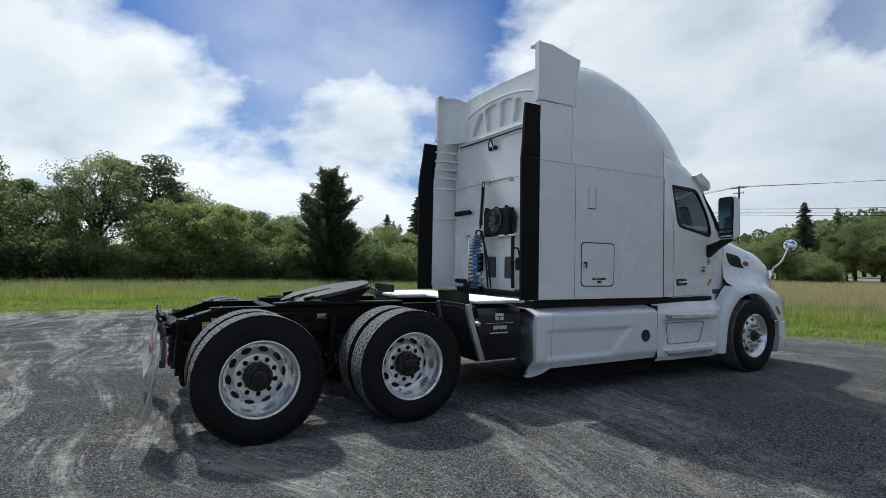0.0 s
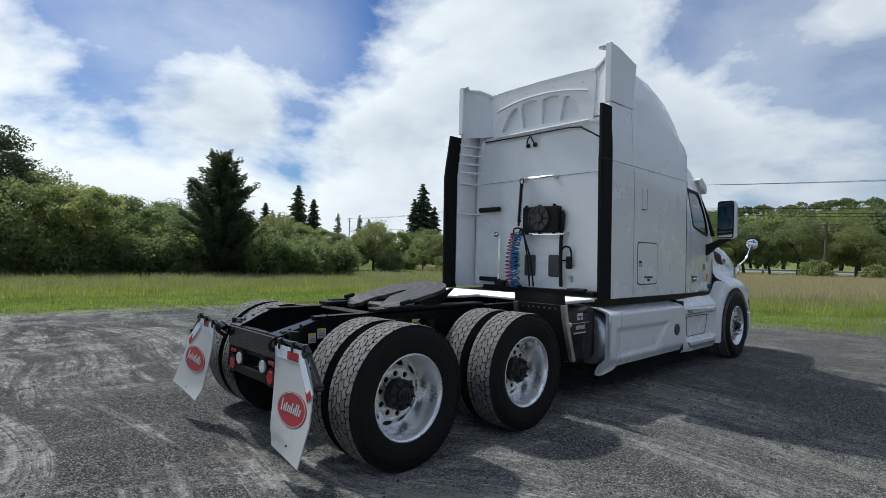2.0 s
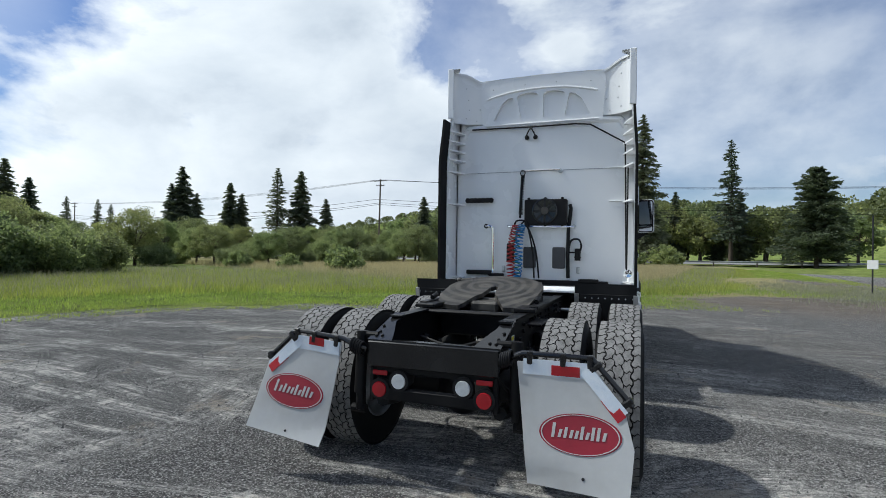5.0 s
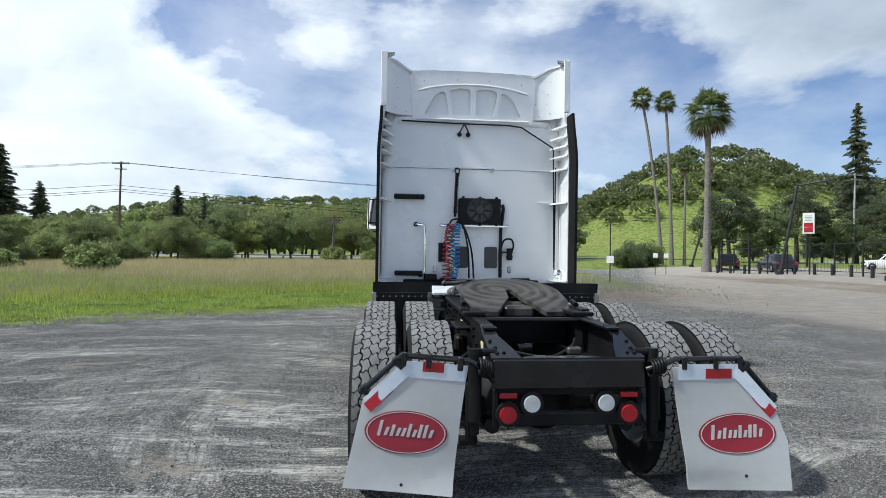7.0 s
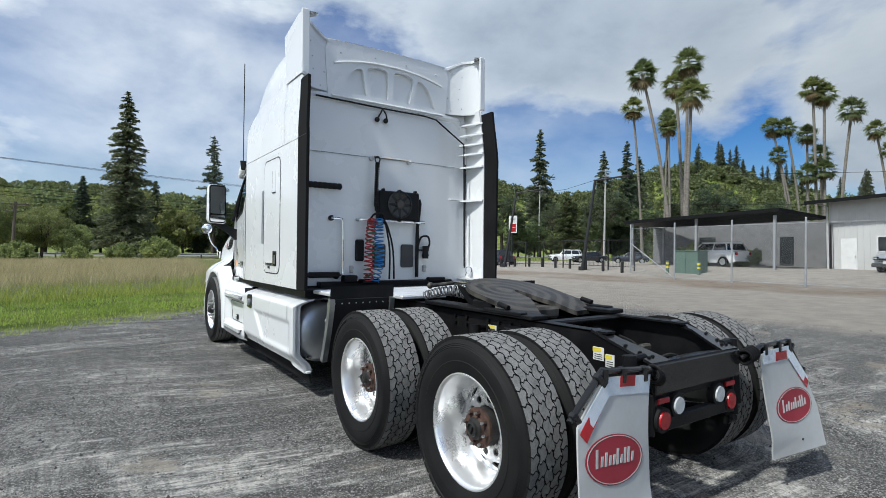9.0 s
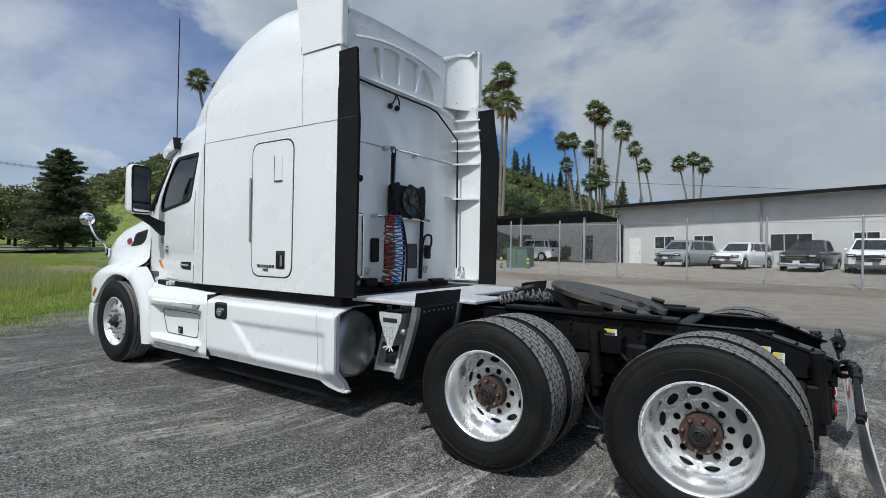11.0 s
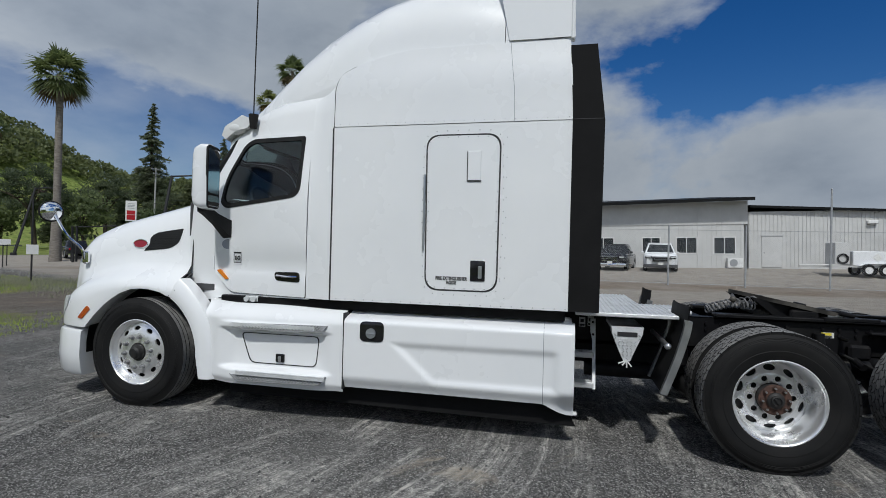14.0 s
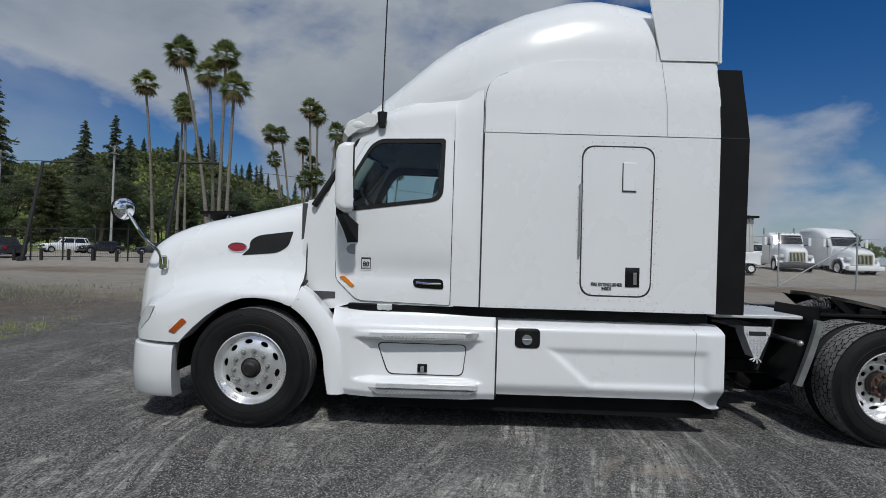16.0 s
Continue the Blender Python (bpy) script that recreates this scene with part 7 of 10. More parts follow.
rod_bar("cable", [(-0.90, 3.055, 3.09), (-0.12, 3.05, 3.075), (0.45, 3.05, 3.075), (0.62, 3.05, 3.055), (1.03, 3.03, 2.80), (1.04, 3.03, 2.3), (1.05, 3.03, 1.6), (1.055, 3.03, 1.28)], 0.010, M["rubber"], "black cable down the rear wall")
rod_bar("cable", [(1.065, 3.04, 2.55), (1.065, 3.04, 1.8), (1.06, 3.035, 1.25)], 0.008, M["rubber"], "thin black cable")
for dx in (-0.055, 0.055):
    bm = B()
    tube(bm, bez([(-0.115, 3.05, 3.07), (-0.115 + dx * 0.5, 3.03, 3.02), (-0.115 + dx, 3.04, 2.965)], 5), 0.009, 6)
    ball(bm, (-0.115 + dx, 3.07, 2.945), 0.03, 12, 8, (1, 0.9, 1))
    part("cable_plug", bm, M["rubber"], truck, "black cable plug")
bm = B()
box(bm, (0, 3.094, 2.512), (2.1, 0.006, 0.006))
part("wall_seam", bm, M["grey_print"], truck)
for x0, z in ((-1.02, 2.515), (0.82, 2.515), (0.86, 2.105)):
    bm = B()
    box(bm, (x0 + 0.09, 3.085, z), (0.20, 0.025, 0.012), 0.003)
    part("wall_strip", bm, W, truck)
bm = B()
revolve(bm, [(0.0, 0.0), (0.01, 0.03), (0.04, 0.048), (0.06, 0.05), (0.062, 0.045), (0.05, 0.04), (0.045, 0.0)], 20)
bm.transform(Matrix.Translation((1.08, 3.02, 1.225)) @ Matrix.Rotation(radians(-90), 4, "Z"))
cyl(bm, (1.08, 3.05, 1.13), (1.08, 3.01, 1.19), 0.01, 8)
part("work_light", bm, M["chrome"], truck, "small round chrome work light")
bm = B()
box(bm, (0, 3.06, 1.085), (1.7, 0.12, 0.07), 0.01)
box(bm, (-0.52, 3.0, 1.15), (0.16, 0.10, 0.08), 0.012)
box(bm, (0.62, 3.02, 1.12), (0.24, 0.08, 0.05), 0.01)
box(bm, (-0.30, 2.98, 1.12), (0.2, 0.12, 0.05), 0.01)
part("rear_cross_member", bm, BK, truck)

# ---- mirrors and aerial ----
for s in (-1, 1):
    bm = B()
    loops = []
    for y, k in ((6.01, 0.72), (5.99, 0.90), (5.94, 1.0), (5.87, 1.0), (5.865, 0.97)):
        sec = rpoly([(1.315 - 0.125 * k, 2.11 - 0.285 * k), (1.315 + 0.125 * k, 2.11 - 0.275 * k), (1.315 + 0.115 * k, 2.11 + 0.285 * k), (1.315 - 0.115 * k, 2.11 + 0.275 * k)], 0.05 * k, 5)
        loops.append([(s * p[0], y, p[1]) for p in sec])
    rings(bm, loops, True, True)
    bm.transform(Matrix.Translation((s * 1.2, 5.9, 0)) @ Matrix.Rotation(radians(s * -12), 4, "Z") @ Matrix.Translation((-s * 1.2, -5.9, 0)))
    mir = part("door_mirror", bm, W, truck, "tall white-backed door mirror", 45)
    bm = B()
    for z0, z1 in ((1.97, 2.36), (1.855, 1.95)):
        plate(bm, rpoly([(1.21, z0), (1.42, z0), (1.42, z1), (1.21, z1)], 0.03, 4), [], lambda u, v, d, s=s: (s * u, 5.858 + d, v), 0.004)
    bm.transform(Matrix.Translation((s * 1.2, 5.9, 0)) @ Matrix.Rotation(radians(s * -12), 4, "Z") @ Matrix.Translation((-s * 1.2, -5.9, 0)))
    part("mirror_glass", bm, M["chrome"], mir, "mirror glass")
    bm = B()
    plate(bm, rpoly([(1.195, 1.838), (1.435, 1.838), (1.435, 2.385), (1.195, 2.385)], 0.05, 5), [], lambda u, v, d, s=s: (s * u, 5.863 + d, v), 0.012)
    bm.transform(Matrix.Translation((s * 1.2, 5.9, 0)) @ Matrix.Rotation(radians(s * -12), 4, "Z") @ Matrix.Translation((-s * 1.2, -5.9, 0)))
    part("mirror_surround", bm, M["rubber"], mir)
    bm = B()
    loops = []
    for x, y, z, w in ((1.01, 5.88, 1.66, 0.085), (1.06, 5.885, 1.68, 0.075), (1.16, 5.92, 1.755, 0.05), (1.28, 5.94, 1.83, 0.045), (1.34, 5.94, 1.86, 0.05)):
        loops.append([(s * x, y - w * 0.6, z - w), (s * x, y + w * 0.6, z - w), (s * x, y + w * 0.6, z + w), (s * x, y - w * 0.6, z + w)])
    rings(bm, loops, True, True)
    part("mirror_arm", bm, M["rubber"], mir, "black mirror arm", 30)
bm = B()
tube(bm, [(-1.0, 5.66, 2.72), (-1.0, 5.655, 3.2), (-1.0, 5.64, 4.15)], 0.006, 6)
tube(bm, [(-1.0, 5.655, 3.2), (-1.0, 5.64, 4.1)], 0.0045, 5)
aer = part("aerial", bm, M["rubber"], truck, "thin black whip aerial")
bm = B()
cyl(bm, (-1.0, 5.66, 2.61), (-1.0, 5.66, 2.74), 0.03, 12, 0.045)
part("aerial_base", bm, M["rubber"], aer)

# ---- vegetation ----
def leaf_mat(name, dark, light, trans=0.5, rough=0.6, patch=0.9):
    m = bpy.data.materials.new(name)
    m.use_nodes = True
    nt = m.node_tree
    bs = nt.nodes["Principled BSDF"]
    geo = N(nt, "ShaderNodeNewGeometry")
    info = N(nt, "ShaderNodeObjectInfo")
    tex = N(nt, "ShaderNodeTexCoord")
    br = N(nt, "ShaderNodeTexNoise", Scale=patch, Detail=3.0)
    nt.links.new(tex.outputs["Object"], br.inputs["Vector"])
    f = arith(nt, "ADD", arith(nt, "MULTIPLY", geo.outputs["Random Per Island"], 0.55), arith(nt, "MULTIPLY_ADD", br.outputs[0], 1.1, -0.3))
    c = mix(nt, f, dark, light)
    c = mix(nt, 1.0, c, ramp(nt, info.outputs["Random"], [(0.0, (0.76, 0.84, 0.82)), (0.5, (0.95, 0.97, 0.93)), (1.0, (1.16, 1.10, 0.92))]), "MULTIPLY")
    nt.links.new(c, bs.inputs["Base Color"])
    bs.inputs["Roughness"].default_value = rough
    bs.inputs["Specular IOR Level"].default_value = 0.25
    tr = N(nt, "ShaderNodeBsdfTranslucent")
    nt.links.new(mix(nt, 1.0, c, (2.1, 2.05, 1.6), "MULTIPLY"), tr.inputs[0])
    mx = N(nt, "ShaderNodeMixShader")
    mx.inputs[0].default_value = trans
    out = nt.nodes["Material Output"]
    nt.links.new(bs.outputs[0], mx.inputs[1])
    nt.links.new(tr.outputs[0], mx.inputs[2])
    nt.links.new(mx.outputs[0], out.inputs[0])
    return m


M["bark"] = surface("bark", (0.10, 0.075, 0.055), 0.9, color2=(0.05, 0.04, 0.032), scale=6, fine=0.35, bump=0.6, bump_scale=18, stretch=(1, 1, 0.25))
M["palm_bark"] = surface("palm_bark", (0.26, 0.235, 0.205), 0.9, color2=(0.15, 0.133, 0.115), scale=3, fine=0.3, bump=0.6, bump_scale=9, stretch=(1, 1, 3))
M["leaf_oak"] = leaf_mat("oak_leaves", (0.050, 0.068, 0.036), (0.225, 0.255, 0.140), 0.5)
M["leaf_bush"] = leaf_mat("bush_leaves", (0.070, 0.100, 0.046), (0.290, 0.325, 0.165), 0.5)
M["leaf_dark"] = leaf_mat("dark_needles", (0.037, 0.050, 0.032), (0.124, 0.149, 0.091), 0.3)
# needles greyed towards blue: the haze of distance is put into their colour
M["leaf_redwood_hazy"] = leaf_mat("hazy_redwood_needles", (0.044, 0.058, 0.046), (0.150, 0.175, 0.130), 0.35)
M["leaf_palm"] = leaf_mat("palm_fronds", (0.048, 0.066, 0.030), (0.190, 0.215, 0.105), 0.35)
M["leaf_dead"] = leaf_mat("dead_fronds", (0.09, 0.065, 0.035), (0.17, 0.125, 0.07), 0.1)
M["grass"] = leaf_mat("grass_blades", (0.085, 0.128, 0.032), (0.33, 0.37, 0.125), 0.35, 0.6, 0.55)
M["verge_grass"] = leaf_mat("verge_grass_blades", (0.12, 0.185, 0.032), (0.40, 0.47, 0.12), 0.35, 0.6, 0.55)
M["dry_grass"] = leaf_mat("dry_grass_blades", (0.20, 0.185, 0.125), (0.40, 0.37, 0.285), 0.3)


def quads_mesh(name, centers, u, v, material):
    """A mesh of loose leaves: centres with two half-edges each."""
    c, u, v = np.asarray(centers), np.asarray(u), np.asarray(v)
    n = len(c)
    P = np.stack([c - u - v * 0.2, c - v, c + u - v * 0.1, c + v * 1.2], 1).reshape(-1, 3)
    me = bpy.data.meshes.new(name)
    me.from_pydata(P.tolist(), [], np.arange(n * 4).reshape(n, 4).tolist())
    me.materials.append(material)
    return me


def rand_dirs(rng, n):
    d = rng.normal(size=(n, 3))
    return d / np.linalg.norm(d, axis=1, keepdims=True)


def limb_mesh(name, limbs, material):
    bm = B()
    for pts, r0, r1 in limbs:
        fat = r0 > 0.13
        P = bez(pts, 4 if fat else 2)
        loops, up = [], None
        for i, p in enumerate(P):
            d = (P[min(i + 1, len(P) - 1)] - P[max(i - 1, 0)]).normalized()
            up = d.orthogonal().normalized() if up is None else (up - d * up.dot(d)).normalized()
            r = r0 + (r1 - r0) * i / (len(P) - 1)
            loops.append([p + r * (math.cos(a) * up + math.sin(a) * d.cross(up)) for a in np.linspace(0, 2 * math.pi, 9 if fat else 4)[:-1]])
        rings(bm, loops, True, False)
    return link_mesh(name, bm, material, 60)


def plant(name, label, category, trunk, crown):
    ob = thing(name, label, category)
    for nm, me in (("trunk", trunk), ("crown", crown)):
        if me:
            o = new(nm, me)
            o.parent = ob
    return ob


def broadleaf(seed, h, w, clumps, per, leaf, material, trunk_h=0.35, airy=0.0, name="oak_tree", label="", squash=1.0):
    """A tree with a forked trunk and a crown of leaf clumps with gaps."""
    rng = np.random.default_rng(seed)
    limbs, tips = [], []
    th = h * trunk_h
    lean = rng.normal(size=2) * 0.04 * h
    limbs.append(([(0, 0, -0.2), (lean[0] * 0.4, lean[1] * 0.4, th * 0.5), (lean[0], lean[1], th)], 0.045 * h ** 0.8, 0.03 * h ** 0.8))
    nl = 7
    for k in range(nl):
        a = 2 * math.pi * (k + rng.random() * 0.6) / nl
        rr, zz = w * (0.25 + 0.25 * rng.random()), h * (0.55 + 0.35 * rng.random())
        mid = (lean[0] + rr * 0.4 * math.cos(a), lean[1] + rr * 0.4 * math.sin(a), th + (zz - th) * 0.5)
        limbs.append(([(lean[0], lean[1], th * 0.85), mid, (rr * math.cos(a), rr * math.sin(a), zz)], 0.02 * h ** 0.8, 0.006 * h ** 0.5))
    ctr = []
    while len(ctr) < clumps:
        p = rng.normal(size=3)
        p = p / np.linalg.norm(p) * (0.45 + 0.55 * rng.random() ** 0.5)
        z = th * 0.75 + (h - th * 0.75) * (0.5 + 0.5 * p[2])
        k = 1.0 if p[2] < 0.2 else 1.0 - 0.25 * p[2]
        ctr.append((p[0] * w * 0.5 * k + lean[0], p[1] * w * 0.5 * k + lean[1], z * (1 - 0.06 * rng.random())))
    ctr = np.array(ctr)
    for c in ctr[:: 2 if clumps > 45 else 1]:
        j = 1 + rng.integers(nl)
        a0 = np.array(limbs[j][0][1])
        limbs.append(([tuple(a0), tuple((a0 + c) / 2 + rng.normal(size=3) * 0.03 * h), tuple(c)], 0.008 * h ** 0.6, 0.004 * h ** 0.5))
    rad = (0.07 + 0.13 * rng.random(clumps)) * w * (1 - airy * 0.4)
    cs = np.repeat(ctr, per, 0)
    rs = np.repeat(rad, per)[:, None]
    d = rand_dirs(rng, len(cs))
    cs = cs + d * rs * (0.35 + 0.65 * rng.random((len(cs), 1)) ** 0.5) * np.array([1, 1, 0.75 * squash])
    u = rand_dirs(rng, len(cs)) * leaf * (0.6 + 0.8 * rng.random((len(cs), 1)))
    v = np.cross(u, rand_dirs(rng, len(cs)))
    v = v / (np.linalg.norm(v, axis=1, keepdims=True) + 1e-9) * leaf * 0.7
    cs[:, 2] = np.maximum(cs[:, 2], 0.05)
    return plant(name, label, "tree", limb_mesh("trunk", limbs, M["bark"]), quads_mesh("crown", cs, u, v, material))


def shrub(seed, h, w, clumps, per, leaf, material, name="shrub", label="dense green shrub at the field's edge"):
    rng = np.random.default_rng(seed)
    p = rand_dirs(rng, clumps) * (rng.random((clumps, 1)) ** 0.4)
    ctr = np.stack([p[:, 0] * w * 0.5, p[:, 1] * w * 0.5, h * (0.42 + 0.40 * p[:, 2])], 1)
    cs = np.repeat(ctr, per, 0)
    cs = cs + rand_dirs(rng, len(cs)) * (0.16 * w * rng.random((len(cs), 1)) ** 0.5) * np.array([1, 1, 0.9])
    cs[:, 2] = np.maximum(cs[:, 2], 0.03)
    u = rand_dirs(rng, len(cs)) * leaf * (0.6 + 0.8 * rng.random((len(cs), 1)))
    v = np.cross(u, rand_dirs(rng, len(cs)))
    v = v / (np.linalg.norm(v, axis=1, keepdims=True) + 1e-9) * leaf * 0.7
    limbs = [([(0, 0, -0.1), (0.1 * w * math.cos(a), 0.1 * w * math.sin(a), h * 0.3), (0.3 * w * math.cos(a), 0.3 * w * math.sin(a), h * 0.7)], 0.05, 0.015) for a in (0.3, 1.7, 3.0, 4.4, 5.5)]
    return plant(name, label, "shrub", limb_mesh("trunk", limbs, M["bark"]), quads_mesh("crown", cs, u, v, material))


def conifer(seed, h, r, whorls, arms, per, needle, material, start=0.12, droop=0.25, tip=0.0, power=0.85, thin=0.0, name="conifer_tree", label="", up=0.0, brush=0.0):
    """A straight trunk with tiers of branches, each a spray of needles."""
    rng = np.random.default_rng(seed)
    limbs = [([(0, 0, -0.2), (0.01 * h * rng.normal(), 0, h * 0.5), (0, 0, h)], 0.016 * h + 0.06, 0.02)]
    C, U, V = [], [], []
    for k in range(whorls):
        for j in range(arms):
            if rng.random() < thin:
                continue
            f = min(0.995, max(0.0, (k + 1.6 * rng.random() - 0.3) / whorls))
            z = h * (start + (1 - start) * f)
            R = r * ((1 - f) ** power + tip) * (0.70 + 0.45 * rng.random())
            a = 2 * math.pi * (j + rng.random()) / arms
            L = R * (0.5 + 0.65 * rng.random())
            e = np.array([math.cos(a), math.sin(a), -droop + up + 0.12 * rng.normal()])
            if L > 0.5:
                limbs.append(([(0, 0, z), tuple(np.array([0, 0, z]) + e * L * 0.5 + np.array([0, 0, 0.04 * L])), tuple(np.array([0, 0, z]) + e * L)], 0.012 * h ** 0.6, 0.006))
            n = max(4, int(per * L / r))
            t = rng.random(n) ** 0.7
            c = np.array([0, 0, z]) + e * (L * t)[:, None]
            side = np.array([-math.sin(a), math.cos(a), 0])
            if brush:
                c = c + np.array([0, 0, 1]) * (up * L * t * t)[:, None] + rand_dirs(rng, n) * (brush * (0.4 + 0.6 * rng.random((n, 1))))
            else:
                c = c + side * (rng.normal(size=n) * 0.16 * L * (1 - 0.5 * t))[:, None] + np.array([0, 0, 1]) * (rng.normal(size=n) * 0.05 * L + up * 0.15 * L * t)[:, None]
            uu = e * needle + rand_dirs(rng, n) * needle * 0.7
            vv = np.cross(uu, rand_dirs(rng, n))
            vv = vv / (np.linalg.norm(vv, axis=1, keepdims=True) + 1e-9) * needle * 0.32
            C.append(c), U.append(uu), V.append(vv)
    return plant(name, label, "tree", limb_mesh("trunk", limbs, M["bark"]), quads_mesh("crown", np.concatenate(C), np.concatenate(U), np.concatenate(V), material))


def palm(seed, h, lean=(0, 0), crown=1.9, trunk_r=0.20, fronds=34, label="tall fan palm with a ragged crown"):
    rng = np.random.default_rng(seed)
    top = Vector((lean[0], lean[1], h))
    bm = B()
    P = bez([(0, 0, -0.2), (lean[0] * 0.25, lean[1] * 0.25, h * 0.35), (lean[0] * 0.6, lean[1] * 0.6, h * 0.7), top], 8)
    loops = []
    for i, p in enumerate(P):
        f = i / (len(P) - 1)
        r = trunk_r * (1.35 - 0.5 * min(1, f * 3) - 0.15 * f) * (1 + 0.05 * (i % 2))
        loops.append([p + Vector((r * math.cos(a), r * math.sin(a), 0)) for a in np.linspace(0, 2 * math.pi, 11)[:-1]])
    rings(bm, loops, True, True)
    trunk = link_mesh("trunk", bm, M["palm_bark"], 60)
    C, F = [], []
    mats = []
    for k in range(fronds):
        a = 2.4 * k + rng.random()
        el = radians(84 - 150 * (k / fronds) ** 1.05) + rng.normal() * 0.20      # the outer fronds hang
        d = np.array([math.cos(a) * math.cos(el), math.sin(a) * math.cos(el), math.sin(el)])
        base = np.array(top)
        pet = crown * (0.36 + 0.16 * rng.random())
        hub = base + d * pet + np.array([0, 0, -0.05 * crown * max(0, math.cos(el))])
        side = np.cross(d, [0, 0, 1.0])
        side /= np.linalg.norm(side) + 1e-9
        upv = np.cross(side, d)
        i0 = len(C)
        C += [base + side * 0.02, base - side * 0.02, hub - side * 0.02, hub + side * 0.02]
        F.append((i0, i0 + 1, i0 + 2, i0 + 3))
        mats.append(1 if el < -0.75 else 0)
        for j in range(15):
            b = radians(-88 + 176 * j / 14)
            bd = d * math.cos(b) + side * math.sin(b)
            L = crown * (0.42 + 0.16 * math.cos(b)) * (0.85 + 0.3 * rng.random())
            tip_ = hub + bd * L + np.array([0, 0, -0.20 * L * (1 + abs(math.sin(b)))])
            w_ = np.cross(bd, upv) * 0.034 * crown
            i0 = len(C)
            C += [hub, hub + bd * L * 0.5 + w_, tip_, hub + bd * L * 0.5 - w_]
            F.append((i0, i0 + 1, i0 + 2, i0 + 3))
            mats.append(1 if el < -0.75 else 0)
    me = bpy.data.meshes.new("crown")
    me.from_pydata([tuple(c) for c in C], [], F)
    me.materials.append(M["leaf_palm"])
    me.materials.append(M["leaf_dead"])
    me.polygons.foreach_set("material_index", mats)
    return plant("palm_tree", label, "palm tree", trunk, me)


rng0 = random.Random(4)


def seen_from(cam_xy, bearing, dist):
    b = radians(bearing)
    return cam_xy[0] + dist * math.sin(b), cam_xy[1] + dist * math.cos(b)


def put_tree(ob, x, y, scale=1.0, turn=None, group="", sz=None):
    t = rng0.uniform(0, 360) if turn is None else turn
    z = float(ground_z(x, y))
    m = pose(x, y, z - 0.02, 0, 0, t)
    c = copy_thing(ob, m)
    c.scale = (scale, scale, sz or scale)
    if group:
        c["group"] = group
    return c


def retire(ob):
    """Removes a pattern plant once its copies stand."""
    for o in (*ob.children_recursive, ob):
        bpy.data.objects.remove(o)


EYE0, EYE3, EYE5, EYE7, EYE9, EYE16 = (5.4, -0.8), (3.15, -2.94), (0.64, -3.6), (-1.0, -3.4), (-2.88, -2.22), (-5.58, 5.04)
oak_a = broadleaf(11, 7.5, 7.0, 60, 300, 0.080, M["leaf_oak"], label="leafy oak at the edge of the field")
oak_b = broadleaf(12, 6.5, 6.0, 52, 300, 0.078, M["leaf_bush"], 0.25, label="bright green young oak in the tree line")
oak_c = broadleaf(13, 8.0, 5.6, 74, 90, 0.060, M["leaf_oak"], 0.4, 0.5, label="open grey-green tree with bare limbs showing")
oak_d = broadleaf(11, 7.5, 7.0, 48, 70, 0.19, M["leaf_oak"], label="leafy oak far beyond the lot")
oak_e = broadleaf(12, 6.5, 6.0, 42, 70, 0.19, M["leaf_bush"], 0.25, label="bright green oak far beyond the lot")
cedar = conifer(19, 9.0, 2.7, 34, 9, 170, 0.15, M["leaf_dark"], 0.12, 0.05, 0.16, 0.55, 0.06, "cedar_tree", "dark dense pyramid-shaped cedar at the road's edge", 0.05)
stone_pine = broadleaf(14, 9.0, 6.0, 80, 190, 0.078, M["leaf_dark"], 0.5, 0.3, "pine_tree", "dark round-topped pine in the tree line", 0.7)
young_pine = conifer(15, 8.0, 2.7, 26, 8, 330, 0.10, M["leaf_dark"], 0.05, 0.05, 0.10, 0.55, 0.0, "pine_tree", "dark young pine with upswept branches", 0.32, 0.24)
redwood_a = conifer(16, 30.0, 5.8, 52, 8, 120, 0.32, M["leaf_redwood_hazy"], 0.08, 0.20, 0.03, 0.75, 0.16, "redwood_tree", "tall redwood with layered branches")
redwood_b = conifer(17, 16.0, 3.3, 52, 8, 95, 0.24, M["leaf_redwood_hazy"], 0.06, 0.24, 0.03, 0.7, 0.12, "redwood_tree", "dark pointed conifer above the far trees")
snag = conifer(18, 17.0, 2.5, 50, 6, 32, 0.23, M["leaf_redwood_hazy"], 0.2, 0.08, 0.05, 0.6, 0.22, "redwood_tree", "thin half-bare conifer above the far trees")
bush_a = shrub(21, 4.2, 5.0, 70, 230, 0.088, M["leaf_bush"])
bush_b = shrub(22, 3.6, 5.2, 70, 230, 0.085, M["leaf_oak"], label="dark green shrub in the tree line")
bush_c = shrub(23, 2.0, 2.6, 34, 90, 0.10, M["leaf_bush"], label="small round bush standing in the dry grass")

# the near tree line west of the lot
WEST = "trees west of the lot"
for ob, b, d, s in ((oak_a, -104, 38, 1.0), (oak_c, -107.0, 33, 1.0), (oak_c, -95.8, 41, 1.08), (oak_c, -93.6, 40, 0.98), (stone_pine, -90.0, 43, 1.0), (oak_a, -86.8, 42, 0.86),
                    (oak_b, -88.0, 38, 0.85), (oak_b, -84.5, 38, 0.86), (oak_a, -80.0, 45, 0.72), (oak_a, -77.0, 46, 0.72), (oak_b, -77.5, 40, 0.72), (young_pine, -72.8, 36, 0.94),
                    (oak_b, -71.0, 41, 0.72), (oak_a, -67.0, 44, 0.62), (oak_b, -64.0, 45, 0.60), (oak_a, -98, 42, 0.8), (oak_b, -108, 40, 0.9), (oak_a, -112, 42, 1.1), (oak_a, -83.0, 48, 0.80), (oak_a, -74.0, 47, 0.72)):
    put_tree(ob, *seen_from(EYE0, b, d), s, group=WEST)
